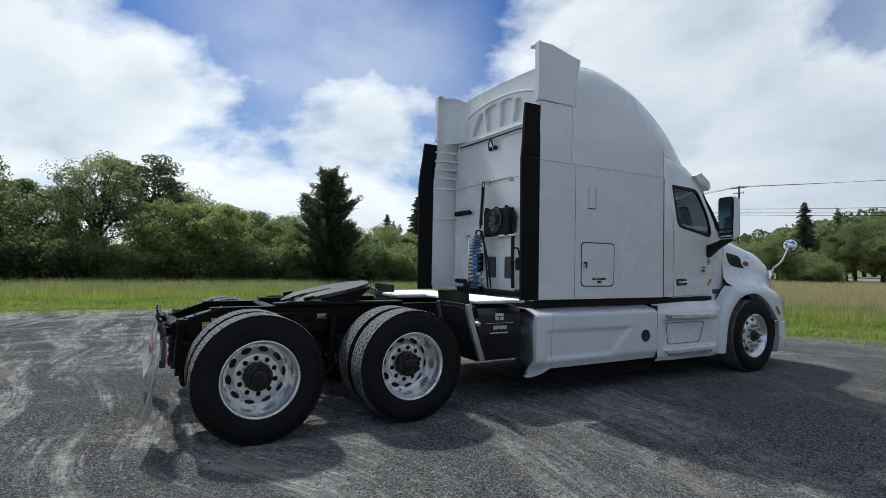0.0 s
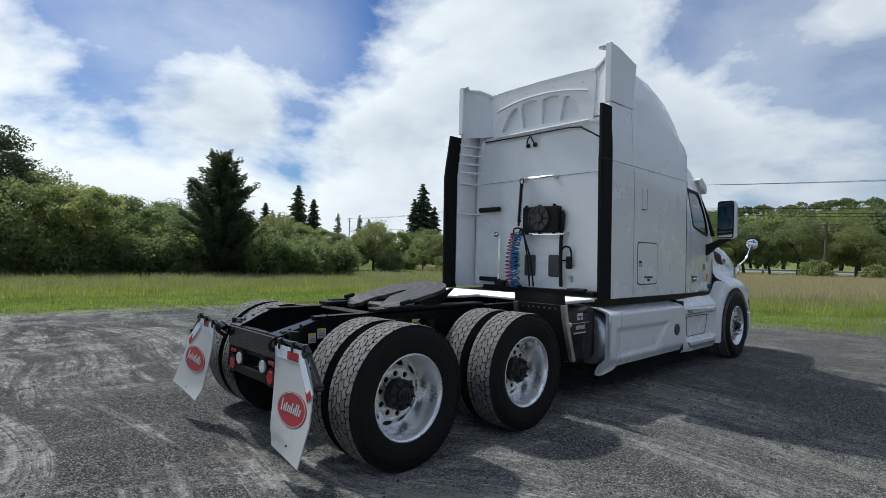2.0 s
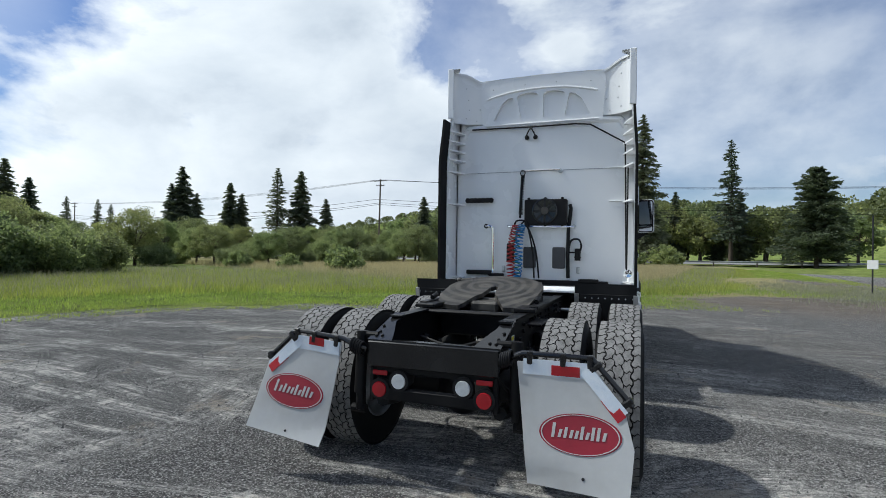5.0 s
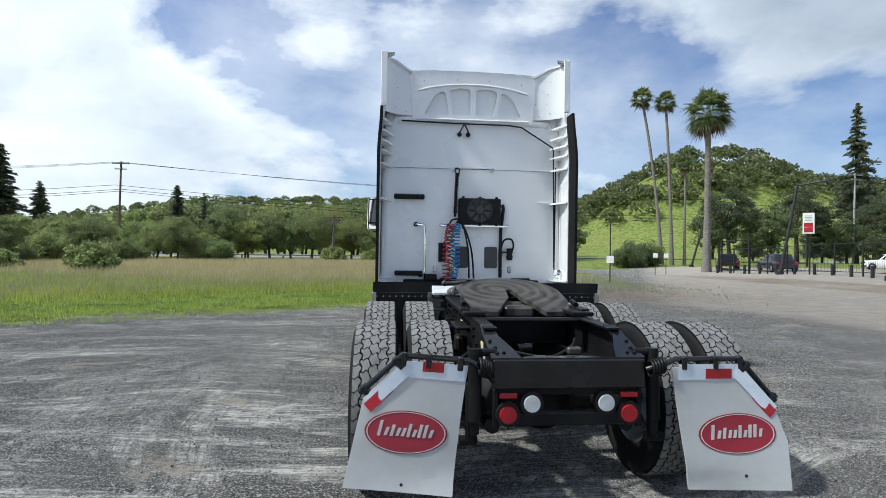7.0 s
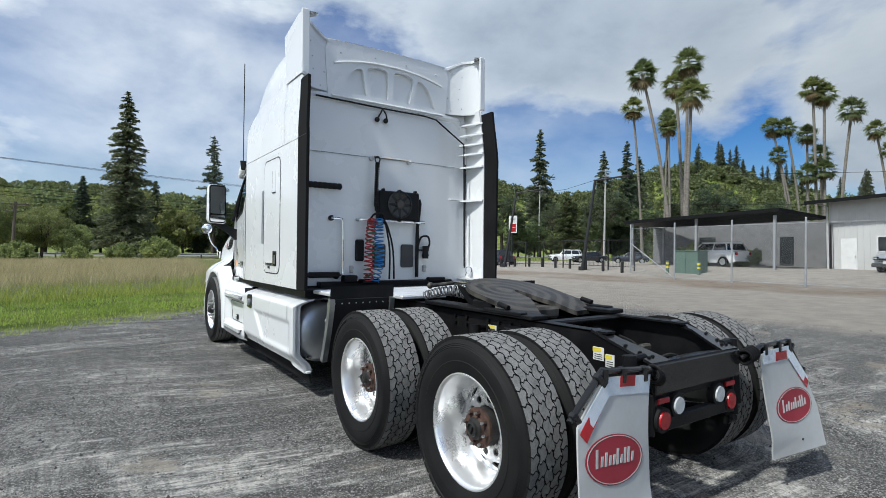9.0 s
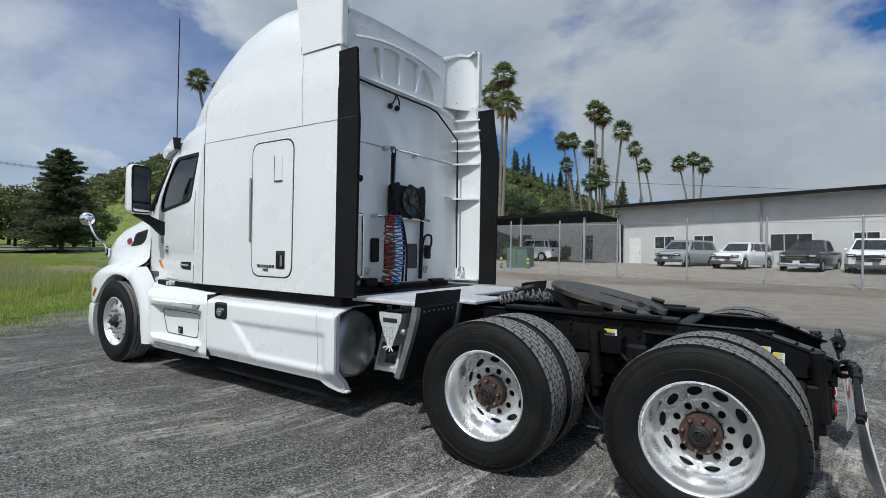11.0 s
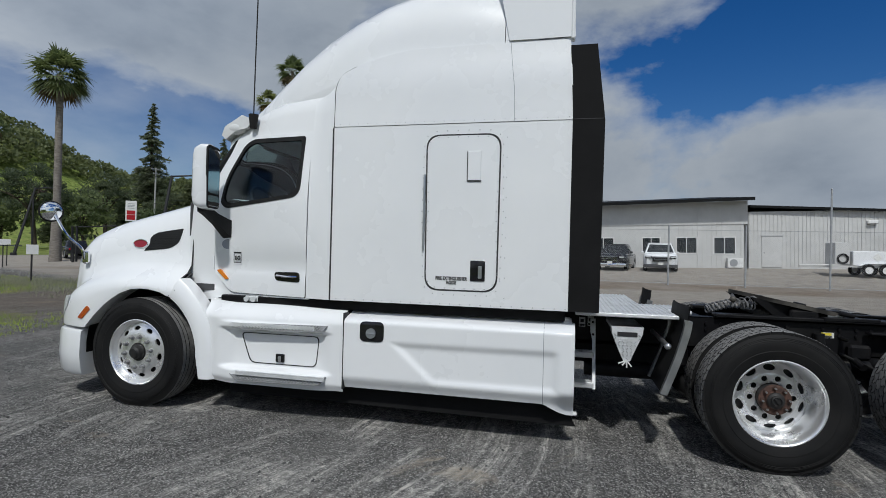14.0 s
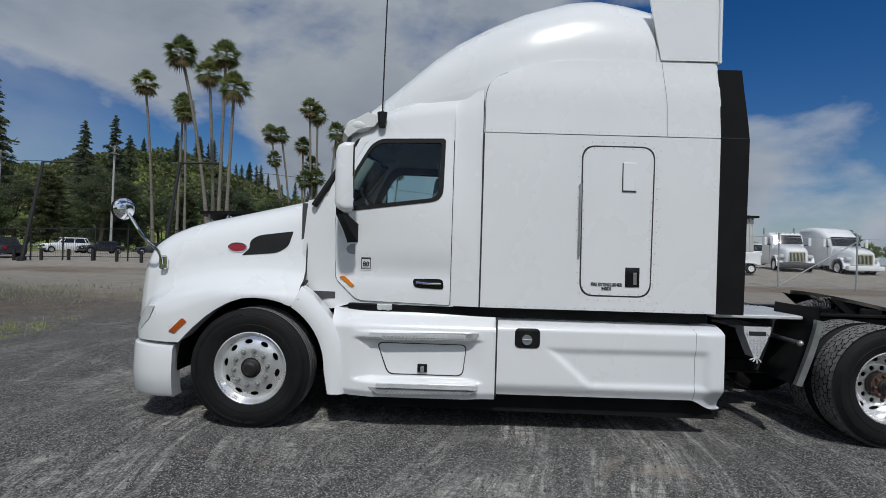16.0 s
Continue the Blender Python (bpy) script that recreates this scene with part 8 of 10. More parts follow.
for k in range(22):
    put_tree((bush_a, bush_b)[k % 2], *seen_from(EYE0, -110 + 2.3 * k, 36.5 + 2.5 * rng0.random()), 0.62 + 0.35 * rng0.random(), group="shrubs west of the lot")
# north-west: shrubs at the field's far edge, conifers behind
for k in range(26):
    b = -63 + 1.75 * k
    put_tree((bush_b, bush_a, oak_b, oak_a)[k % 4], *seen_from(EYE5, b, 50 + 8 * rng0.random() + max(0, b + 40) * 0.6), 0.45 + 0.32 * rng0.random(), group="trees beyond the field")
for k in range(20):
    b = -60 + 2.3 * k
    put_tree((oak_a, oak_b)[k % 2], *seen_from(EYE5, b, 70 + 12 * rng0.random()), 0.55 + 0.30 * rng0.random(), group="trees beyond the field")
for eye, ob, b, el in ((EYE3, redwood_b, -64.9, 5.3), (EYE3, snag, -64.2, 4.6), (EYE3, snag, -63.5, 4.3), (EYE3, redwood_b, -61.6, 7.3), (EYE3, redwood_b, -60.0, 5.9), (EYE3, snag, -57.4, 4.5), (EYE3, snag, -55.1, 4.4), (EYE3, snag, -54.1, 4.0),
                       (EYE5, redwood_b, -47.9, 6.4), (EYE5, redwood_b, -47.0, 8.1), (EYE5, redwood_b, -45.7, 5.6), (EYE5, redwood_b, -42.6, 6.8), (EYE5, redwood_b, -41.5, 5.8), (EYE5, snag, -38.0, 8.6), (EYE5, redwood_b, -35.6, 8.4),
                       (EYE5, redwood_b, -33.0, 5.6), (EYE5, redwood_b, -22.4, 6.1), (EYE5, snag, -20.0, 5.5)):
    hh = 1.5 + 100 * math.tan(radians(el))
    k_ = hh / (16 if ob is redwood_b else 17)
    put_tree(ob, *seen_from(eye, b, 100), k_ * (1.2 if ob is redwood_b else 1.1), group="far conifers", sz=k_)
# small bushes standing in the field
for x, y, s in ((-18, 28, 1.0), (-24, 30, 0.7), (-8, 60, 1.1), (-3.5, 61, 0.9), (-30, 31, 0.8), (0.8, 72, 1.2), (4.5, 70, 1.6), (-9.0, 64, 0.8)):
    put_tree(bush_c, x, y, s, group="bushes in the field")
# north, beyond the road
for k in range(30):
    b = -20 + 1.35 * k
    put_tree((oak_d, oak_e, oak_c, oak_e)[k % 4], *seen_from(EYE7, b, 108 + 10 * rng0.random()), 1.15 + 0.45 * rng0.random(), group="trees beyond the road")
for k in range(24):
    put_tree((oak_e, oak_d)[k % 2], *seen_from(EYE7, -24 + 1.8 * k, 138 + 14 * rng0.random()), 1.5 + 0.5 * rng0.random(), group="trees beyond the road")
for k in range(8):
    put_tree((oak_a, oak_b)[k % 2], *seen_from(EYE7, -17 + 2.1 * k, 78 + 3 * rng0.random()), 0.7 + 0.3 * rng0.random(), group="trees along the road")
put_tree(redwood_a, 1.8, 81, 0.80, 40, sz=0.765)
for ob, b, d, el in ((redwood_b, -0.2, 112, 6.6), (redwood_b, 5.6, 112, 6.6), (snag, 10.7, 105, 10.7), (redwood_b, 11.4, 108, 6.4), (redwood_b, 9.4, 112, 5.2)):
    put_tree(ob, *seen_from(EYE9, b, d), (1.5 + d * math.tan(radians(el))) / 16.3, group="far conifers")
put_tree(cedar, 25.6, 86.8, 1.62, sz=1.64)
# conifers beyond the lot
for x, y, tall in ((85.2, 85.8, 30.4), (110.4, 87.5, 28.9), (114.8, 83.5, 31.4), (118.0, 82.0, 27.5)):
    put_tree(redwood_a, x, y, 0.9, group="conifers beyond the lot", sz=tall / 30.3)
# pine and cedar mixed in: their dark leaves stand in for cloud shadow
for k in range(22):
    b = 34 + 1.75 * k
    put_tree((oak_d, stone_pine, cedar)[k % 3], *seen_from(EYE9, b, 96 + 22 * rng0.random()), 0.95 + 0.5 * rng0.random(), group="trees beyond the lot")
put_tree(bush_b, 29.5, 58, 1.0)
put_tree(bush_b, 27, 56, 0.8)
put_tree(bush_a, 33.5, 18.5, 0.45)
put_tree(bush_a, 35.0, 15.8, 0.4)
for k in range(12):
    put_tree((oak_d, stone_pine, oak_e)[k % 3], *seen_from(EYE16, 115 + 1.7 * k, 112 + 14 * rng0.random()), 0.50 + 0.25 * rng0.random(), group="trees behind the yard")
# wooded slopes: many trees as one sheet of crowns on the hills
rngw = np.random.default_rng(5)
C, U, V = [], [], []
tried = 0
while len(C) < 1700 and tried < 60000:
    tried += 1
    b, d = rngw.uniform(-34, 84), rngw.uniform(150, 560)
    x, y = d * math.sin(radians(b)), d * math.cos(radians(b))
    hz = float(hills(x, y))
    if hz < 9:
        continue
    meadow = noise.noise((x * 0.012, y * 0.012, 3.0)) + (hz - 17) / 18
    if 14 < b < 58 and meadow < 0.05 + 0.25 * rngw.random():
        continue
    hgt = rngw.uniform(5.5, 10.5)
    wdt = hgt * rngw.uniform(0.8, 1.15)
    n = 165
    dd = rand_dirs(rngw, n)
    dd[:, 2] = np.abs(dd[:, 2]) * 1.0 - 0.25
    c = np.array([x, y, hz + hgt * 0.42]) + dd * np.array([wdt * 0.5, wdt * 0.5, hgt * 0.52]) * (0.75 + 0.35 * rngw.random((n, 1)))
    u = rand_dirs(rngw, n) * 0.07 * hgt
    v = np.cross(u, rand_dirs(rngw, n))
    v = v / (np.linalg.norm(v, axis=1, keepdims=True) + 1e-9) * 0.058 * hgt
    C.append(c), U.append(u), V.append(v)
M["leaf_far"] = leaf_mat("hill_oaks", (0.052, 0.074, 0.040), (0.160, 0.184, 0.098), 0.3, 0.6, 0.14)
tagged(new("hillside_woods", quads_mesh("hillside_woods", np.concatenate(C), np.concatenate(U), np.concatenate(V), M["leaf_far"])), "oak woods covering the upper slopes of the hills", "woods", kind="stuff")
for k in range(26):
    b = rng0.uniform(57, 76)
    x, y = seen_from(EYE9, b, 285 + 30 * rng0.random())
    put_tree(snag if k % 3 else redwood_b, x, y, 0.7 + 0.5 * rng0.random(), group="ridge conifers")

# fan palms: where each stands, its crown's height, how far the crown leans, its spread and girth
PALMS = "fan palms"
for k, (x, y, tall, lx, ly, spread, girth) in enumerate((
        (28.0, 42.2, 14.8, 0.1, 0.1, 2.55, 0.33), (33.4, 60.2, 21.9, -2.3, 1.3, 1.75, 0.22), (34.5, 59.8, 21.2, -0.8, 0.5, 1.75, 0.22), (36.3, 60.0, 13.2, 0.0, 0.0, 1.3, 0.17),
        (52.4, 31.8, 22.4, -1.9, 2.9, 2.1, 0.22), (73.6, 50.3, 25.9, -1.0, 1.4, 2.3, 0.24), (55.6, 32.4, 24.2, 0.2, -0.3, 2.1, 0.22), (51.0, 29.5, 18.9, 0.3, -0.4, 2.2, 0.22), (59.0, 34.4, 22.9, -0.6, 0.9, 2.1, 0.23),
        (76.5, 48.3, 23.9, 0.2, -0.4, 2.1, 0.22), (75.2, 46.3, 22.2, -0.2, 0.4, 2.0, 0.22), (103.4, 39.6, 25.2, -1.3, 3.2, 2.3, 0.25), (104.6, 38.4, 25.1, -1.1, 2.6, 2.2, 0.25), (103.8, 39.0, 20.0, -1.3, 2.9, 2.0, 0.22),
        (84.8, 29.2, 25.9, -0.2, 0.7, 2.2, 0.24), (85.4, 28.6, 24.9, 0.0, 0.1, 2.1, 0.24), (88.5, 31.8, 20.0, -0.1, 0.2, 2.0, 0.22), (89.0, 30.0, 16.8, -0.1, 0.4, 1.9, 0.22), (84.2, 30.1, 13.4, -0.1, 0.2, 2.0, 0.22), (84.9, 28.3, 13.9, 0.0, 0.1, 1.9, 0.22),
        (83.4, 26.3, 21.6, 0.5, -1.4, 2.2, 0.24), (116.6, 28.6, 24.6, -0.7, 2.7, 2.2, 0.25), (117.0, 26.2, 20.7, -0.7, 3.0, 2.1, 0.25), (118.0, 19.0, 20.8, -0.6, 3.4, 2.1, 0.25), (118.0, 19.2, 21.6, -0.1, 0.4, 2.0, 0.25), (118.0, 18.9, 20.2, 0.2, -1.4, 2.1, 0.25))):
    big = girth > 0.3
    p_ = palm(31 + k, tall - float(ground_z(x, y)), (lx, ly), spread, girth, 56 if big else 40 + k % 5, "stout fan palm with a full crown" if big else "tall slender fan palm with a ragged crown")
    p_.location = (x, y, float(ground_z(x, y)))
    p_["group"] = PALMS
for ob in (oak_a, oak_b, oak_c, oak_d, oak_e, cedar, stone_pine, young_pine, redwood_a, redwood_b, snag, bush_a, bush_b, bush_c):
    retire(ob)


# grass
def blades(name, label, seed, n, region, tall, width, material, spread=0.10, per=5):
    rng = np.random.default_rng(seed)
    x, y = region(rng, n)
    z = ground_z(x, y)
    x, y, z = (np.repeat(a, per) for a in (x, y, z))
    m = len(x)
    x, y = x + rng.normal(size=m) * spread, y + rng.normal(size=m) * spread
    a = rng.uniform(0, 2 * math.pi, m)
    hgt = tall * (0.5 + rng.random(m))
    w = width * (0.6 + 0.8 * rng.random(m))
    lx, ly = rng.normal(size=m) * 0.35 * hgt, rng.normal(size=m) * 0.35 * hgt
    p = np.stack([np.stack([x - w * np.cos(a), y - w * np.sin(a), z - 0.02], -1), np.stack([x + w * np.cos(a), y + w * np.sin(a), z - 0.02], -1), np.stack([x + lx, y + ly, z + hgt], -1)], 1).reshape(-1, 3)
    me = bpy.data.meshes.new(name)
    me.from_pydata(p.tolist(), [], np.arange(m * 3).reshape(m, 3).tolist())
    me.materials.append(material)
    return tagged(new(name, me), label, "grass", kind="stuff")


def field(d0, d1, power=1.6, north=-99.0):
    """Tufts by their distance behind the lot's edge."""
    def pick(rng, n):
        xs, ys = [], []
        while sum(len(a) for a in xs) < n:
            x, y = rng.uniform(-46, 14, n * 3), rng.uniform(-14, 62, n * 3)
            d = -side_of(EDGE, x, y)
            w = np.where((d > d0) & (d < d1), np.clip(1 - (d - d0) / (d1 - d0), 0, 1) ** power, 0)
            keep = (rng.random(n * 3) < w) & (side_of(DRIVE, x, y) < -0.5) & (np.hypot((x - 8.5) / 4.2, (y - 30) / 10.0) > 0.6 + 0.5 * rng.random(n * 3)) & (np.hypot((x - 6.6) / 4.8, (y - 15.3) / 4.0) > 0.75 + 0.4 * rng.random(n * 3)) & (y - 0.5 * np.maximum(-x - 4, 0) > north + 5 * rng.random(n * 3))
            xs.append(x[keep]), ys.append(y[keep])
        return np.concatenate(xs)[:n], np.concatenate(ys)[:n]
    return pick


blades("mown_grass", "short green grass along the lot's edge", 41, 20000, field(0.6, 11.0, 0.6), 0.075, 0.012, M["verge_grass"])
blades("field_grass", "fresh tall green grass behind the mown verge", 45, 26000, field(4.2, 27.0, 0.9), 0.22, 0.013, M["grass"])
blades("verge_grass", "sparse short grass creeping onto the gravel", 42, 6000, field(-0.9, 2.6, 0.7), 0.05, 0.010, M["verge_grass"], 0.08, 4)
blades("dry_field_grass", "tall pale dry grass across the field", 43, 26000, field(9.0, 52.0, 0.7, 16.0), 0.42, 0.016, M["dry_grass"], 0.16)
blades("straw_patch", "trampled straw beside the drive", 44, 2500, lambda rng, n: (rng.normal(9.0, 1.5, n), rng.normal(22.5, 3.5, n)), 0.10, 0.012, M["dry_grass"], 0.15)

blades("seeding_grass", "tall grey-tan seeding grass in patches", 46, 11000, field(5.5, 30.0, 0.5), 0.34, 0.010, M["dry_grass"], 0.30)

# ---- buildings, fences and street things ----
M["siding"] = surface("pale_metal_siding", (0.56, 0.56, 0.55), 0.5, color2=(0.50, 0.50, 0.49), scale=1.2, fine=0.05, bump_scale=30)
M["siding_grey"] = surface("grey_metal_siding", (0.30, 0.31, 0.32), 0.5, color2=(0.26, 0.27, 0.28), scale=1.2, fine=0.05, bump_scale=30)
M["fascia"] = surface("dark_fascia", (0.007, 0.0075, 0.008), 0.55, spec=0.15)
M["roof"] = surface("roof_metal", (0.45, 0.46, 0.47), 0.5)
M["frame_white"] = surface("white_frame", (0.75, 0.75, 0.74), 0.45)
M["pane"] = surface("dark_pane", (0.018, 0.022, 0.026), 0.07, color2=(0.03, 0.034, 0.038), scale=1)
M["galv"] = surface("galvanised_post", (0.42, 0.43, 0.44), 0.45, 0.5, color2=(0.34, 0.35, 0.36), scale=6)
M["post_black"] = surface("black_post", (0.016, 0.016, 0.017), 0.5)
M["wood_pole"] = surface("weathered_pole", (0.16, 0.13, 0.11), 0.9, color2=(0.10, 0.085, 0.07), scale=4, fine=0.3, stretch=(1, 1, 0.2))
M["concrete_pole"] = surface("grey_pole", (0.40, 0.40, 0.39), 0.8, color2=(0.32, 0.32, 0.31), scale=3)
M["box_green"] = surface("green_cabinet", (0.10, 0.16, 0.13), 0.5, color2=(0.08, 0.13, 0.105), scale=2)
M["asphalt_road"] = surface("road_asphalt", (0.27, 0.27, 0.265), 0.85, color2=(0.21, 0.21, 0.205), scale=1.5, fine=0.2, bump_scale=40)
for nm, c, r in (("car_white", (0.78, 0.79, 0.80), 0.2), ("car_silver", (0.30, 0.33, 0.36), 0.28), ("car_dark", (0.02, 0.021, 0.024), 0.18), ("car_blue", (0.03, 0.036, 0.05), 0.2), ("car_red", (0.5, 0.08, 0.03), 0.3)):
    M[nm] = surface(nm, c, r, color2=tuple(0.93 * v for v in c), scale=1.5, coat=0.5)

# warehouse: long wall facing the lot; its own floor rises a little along its length
hall = thing("warehouse", "long pale metal-clad warehouse with a dark roof edge", "building")
hall.matrix_basis = pose(36, -0.97, 0.62, -1.4, 0, 0) @ Matrix.Scale(1.051, 4)


def wall_y(u, v, d):
    return (d, u, v)


WINS = [(7.82, 9.07, 1.30, 2.10), (5.45, 6.58, 1.28, 2.10), (0.13, 2.25, 1.08, 2.09), (-2.99, -1.85, 1.05, 2.09), (-5.38, -4.10, 1.05, 2.10), (-7.81, -6.52, 1.0, 2.09)]
DOORS = [(10.03, 10.84, 0.02, 2.08)]
bm = B()
holes = [[(a, c), (b, c), (b, d), (a, d)] for a, b, c, d in WINS + DOORS]
plate(bm, [(-8.6, -0.6), (11.4, -0.6), (11.4, 3.0), (-8.6, 3.0)], holes, wall_y, 0.15)
part("wall", bm, M["siding"], hall)
bm = B()
plate(bm, [(-8.6, 3.0), (11.4, 3.0), (11.4, 4.28), (-8.6, 4.62)], [], lambda u, v, d: (-0.05 + d, u, v), 0.2)
part("upper_wall", bm, M["siding"], hall, "pale upper cladding under the eave")
bm = B()
for k in range(66):
    y = -8.5 + 0.304 * k
    top = 3.0
    for z0, z1 in ([(-0.5, top)] if not any(a - 0.03 < y < b + 0.03 for a, b, _, _ in WINS + DOORS) else [(2.12, top)] + [(-0.5, c) for a, b, c, _ in WINS if a - 0.03 < y < b + 0.03]):
        box(bm, (-0.012, y, (z0 + z1) / 2), (0.024, 0.035, z1 - z0))
    box(bm, (-0.06, y, 3.6), (0.02, 0.03, 1.2))
rb = part("siding_ribs", bm, M["siding"], hall)
rb["kind"] = "stuff"
bm = B()
loops = [[(-1.08, y, z - 0.06), (-1.08, y, z + 0.15), (9.0, y, z + 1.2), (9.0, y, z + 1.0)] for y, z in ((12.3, 4.22), (-8.75, 4.60))]
rings(bm, loops, True, True)
part("roof", bm, M["fascia"], hall, "dark roof slab with overhang")
for y0, y1 in ((-6, -2.2), (0.5, 3.2), (5.2, 8.0)):
    bm = B()
    loops = [[(0.2, y, 4.47 - 0.018 * y), (0.2, y, 4.60 - 0.018 * y), (2.0, y, 4.78 - 0.018 * y), (2.0, y, 4.65 - 0.018 * y)] for y in (y0, y1)]
    rings(bm, loops, True, True)
    part("skylight", bm, M["frame_white"], hall)
bm = B()
box(bm, (5, 11.3, 1.8), (10, 0.2, 5.0))
box(bm, (5, -8.5, 1.8), (10, 0.2, 5.6))
box(bm, (9.9, 1.4, 1.8), (0.2, 19.8, 5.2))
part("side_walls", bm, M["siding"], hall)
for i, (a, b, c, d) in enumerate(WINS):
    bm = B()
    plate(bm, [(a - 0.06, c - 0.06), (b + 0.06, c - 0.06), (b + 0.06, d + 0.06), (a - 0.06, d + 0.06)], [[(a, c), (b, c), (b, d), (a, d)]], lambda u, v, dd: (-0.03 + dd, u, v), 0.06)
    cols = 3 if b - a > 1.6 else 2
    for k in range(1, cols):
        y = a + (b - a) * k / cols
        box(bm, (-0.01, y, (c + d) / 2), (0.05, 0.04, d - c))
    w = part("window", bm, M["frame_white"], hall, "white framed window")
    for k in range(cols):
        bm = B()
        y0, y1 = a + (b - a) * k / cols, a + (b - a) * (k + 1) / cols
        box(bm, (0.05, (y0 + y1) / 2, (c + d) / 2), (0.01, y1 - y0 - 0.01, d - c))
        part("pane", bm, M["pane"], w)
bm = B()
box(bm, (-0.01, 10.435, 1.05), (0.05, 0.80, 2.05), 0.01)
dr = part("door", bm, M["frame_white"], hall, "white steel door")
bm = B()
box(bm, (-0.05, 10.12, 1.0), (0.05, 0.06, 0.14), 0.01)
part("door_handle", bm, M["steel"], dr)
bm = B()
tube(bm, [(-0.3, 11.9, 4.2), (-0.16, 11.45, 4.0), (-0.16, 11.45, 0)], 0.06, 8)
part("downpipe", bm, M["siding"], hall)
bm = B()
tube(bm, [(-0.6, 2.75, 4.45), (-0.2, 2.72, 4.2), (-0.12, 2.72, 0.0)], 0.07, 8)
part("downpipe", bm, M["siding_grey"], hall)
bm = B()
box(bm, (-0.3, -7.72, 0.36), (0.35, 0.95, 0.66), 0.02)
ac = part("air_conditioner", bm, M["frame_white"], hall, "white air conditioner unit")
bm = B()
cyl(bm, (-0.47, -7.6, 0.36), (-0.49, -7.6, 0.36), 0.25, 24)
part("fan_grille", bm, M["siding_grey"], ac)
# lower annex
annex = thing("annex_building", "lower white corrugated annex with a dark roof edge", "building")
annex.matrix_basis = pose(36.2, -1.05, 0.68, -1.4, 0, 0) @ Matrix.Scale(1.051, 4)
bm = B()
box(bm, (5, -13.0, 1.5), (10, 8.7, 4.6))
part("wall", bm, M["siding"], annex)
bm = B()
for k in range(36):
    box(bm, (-0.015, -8.75 - 0.245 * k, 1.9), (0.03, 0.05, 3.7))
rb = part("siding_ribs", bm, M["siding"], annex)
rb["kind"] = "stuff"
bm = B()
loops = [[(-0.35, y, z), (-0.35, y, z + 0.16), (10, y, z + 0.5), (10, y, z + 0.34)] for y, z in ((-8.62, 4.08), (-17.6, 3.62))]
rings(bm, loops, True, True)
part("roof", bm, M["fascia"], annex)
bm = B()
box(bm, (-0.03, -10.07, 1.05), (0.05, 1.25, 2.1), 0.01)
dr = part("door", bm, M["siding"], annex, "plain metal door")
bm = B()
box(bm, (-0.045, -10.07, 2.13), (0.05, 1.35, 0.05))
box(bm, (-0.06, -9.58, 1.0), (0.04, 0.06, 0.12))
part("door_trim", bm, M["siding_grey"], annex)
bm = B()
box(bm, (-0.15, -15.9, 3.0), (0.22, 0.6, 0.22), 0.03)
part("wall_lamp", bm, M["frame_white"], annex)

# canopy beside the warehouse
M["dark_siding"] = surface("dark_siding", (0.20, 0.20, 0.205), 0.8, color2=(0.15, 0.15, 0.152), scale=3, fine=0.2)
can = thing("carport", "open dark-roofed carport beside the warehouse", "carport")
bm = B()
loops = [[(31.0, 22.7, 3.70), (31.0, 22.7, 3.92), (39.5, 25.6, 3.9), (39.5, 25.6, 3.7)], [(31.0, 11.9, 4.05), (31.0, 11.9, 4.27), (35.8, 11.2, 3.95), (35.8, 11.2, 3.75)]]
rings(bm, loops, True, True)
part("roof", bm, M["fascia"], can)
for x, y in ((31.4, 22.2), (31.4, 12.3), (31.4, 17.2), (37.5, 23.5)):
    bm = B()
    box(bm, (x, y, 1.9), (0.14, 0.14, 3.9))
    part("post", bm, M["siding_grey"], can)
bm = B()
box(bm, (39.6, 18.5, 2.1), (0.2, 14.6, 3.6))
part("back_wall", bm, M["dark_siding"], can)
for at_, size_ in (((39.46, 14.9, 1.8), (0.1, 0.9, 2.0)), ((39.46, 20.8, 2.4), (0.1, 1.3, 0.9))):
    bm = B()
    box(bm, at_, size_)
    part("dark_opening", bm, M["pane"], can)
cab = thing("utility_cabinet", "green metal utility cabinet on the ground", "cabinet", at=(27.3, 15.2, 0.17))
bm = B()
box(bm, (0, 0, 0.72), (1.1, 1.5, 1.44), 0.03)
part("body", bm, M["box_green"], cab)
bm = B()
box(bm, (0, 0, 1.47), (1.2, 1.6, 0.06), 0.02)
part("lid", bm, M["box_green"], cab)
bm = B()
box(bm, (-0.556, 0, 0.72), (0.01, 0.02, 1.3))
part("door_gap", bm, M["seam"], cab)
for x, y in ((26.4, 14.2), (26.3, 16.1)):
    b_ = thing("bollard", "short yellow-topped bollard by the cabinet", "bollard", "yellow bollards", at=(x, y, 0.1))
    bm = B()
    cyl(bm, (0, 0, 0), (0, 0, 0.95), 0.09, 12)
    part("post", bm, M["box_green"], b_)
    for z0 in (0.5, 0.72):
        bm = B()
        cyl(bm, (0, 0, z0), (0, 0, z0 + 0.12), 0.094, 12)
        part("band", bm, M["label_yellow"], b_)

# chain-link fence along the lot
fence = thing("chain_link_fence", "galvanised chain-link fence with steel posts", "fence")
POSTS = [(23.4, y) for y in (-24.2, -20.9, -17.5, -13.2, -9.7, -6.0, -2.4, 1.0, 4.3, 7.65, 10.85)] + [(23.6, 14.0), (25.6, 18.2)]


def fence_z(x, y):
    return float(ground_z(x, y)) + 0.0


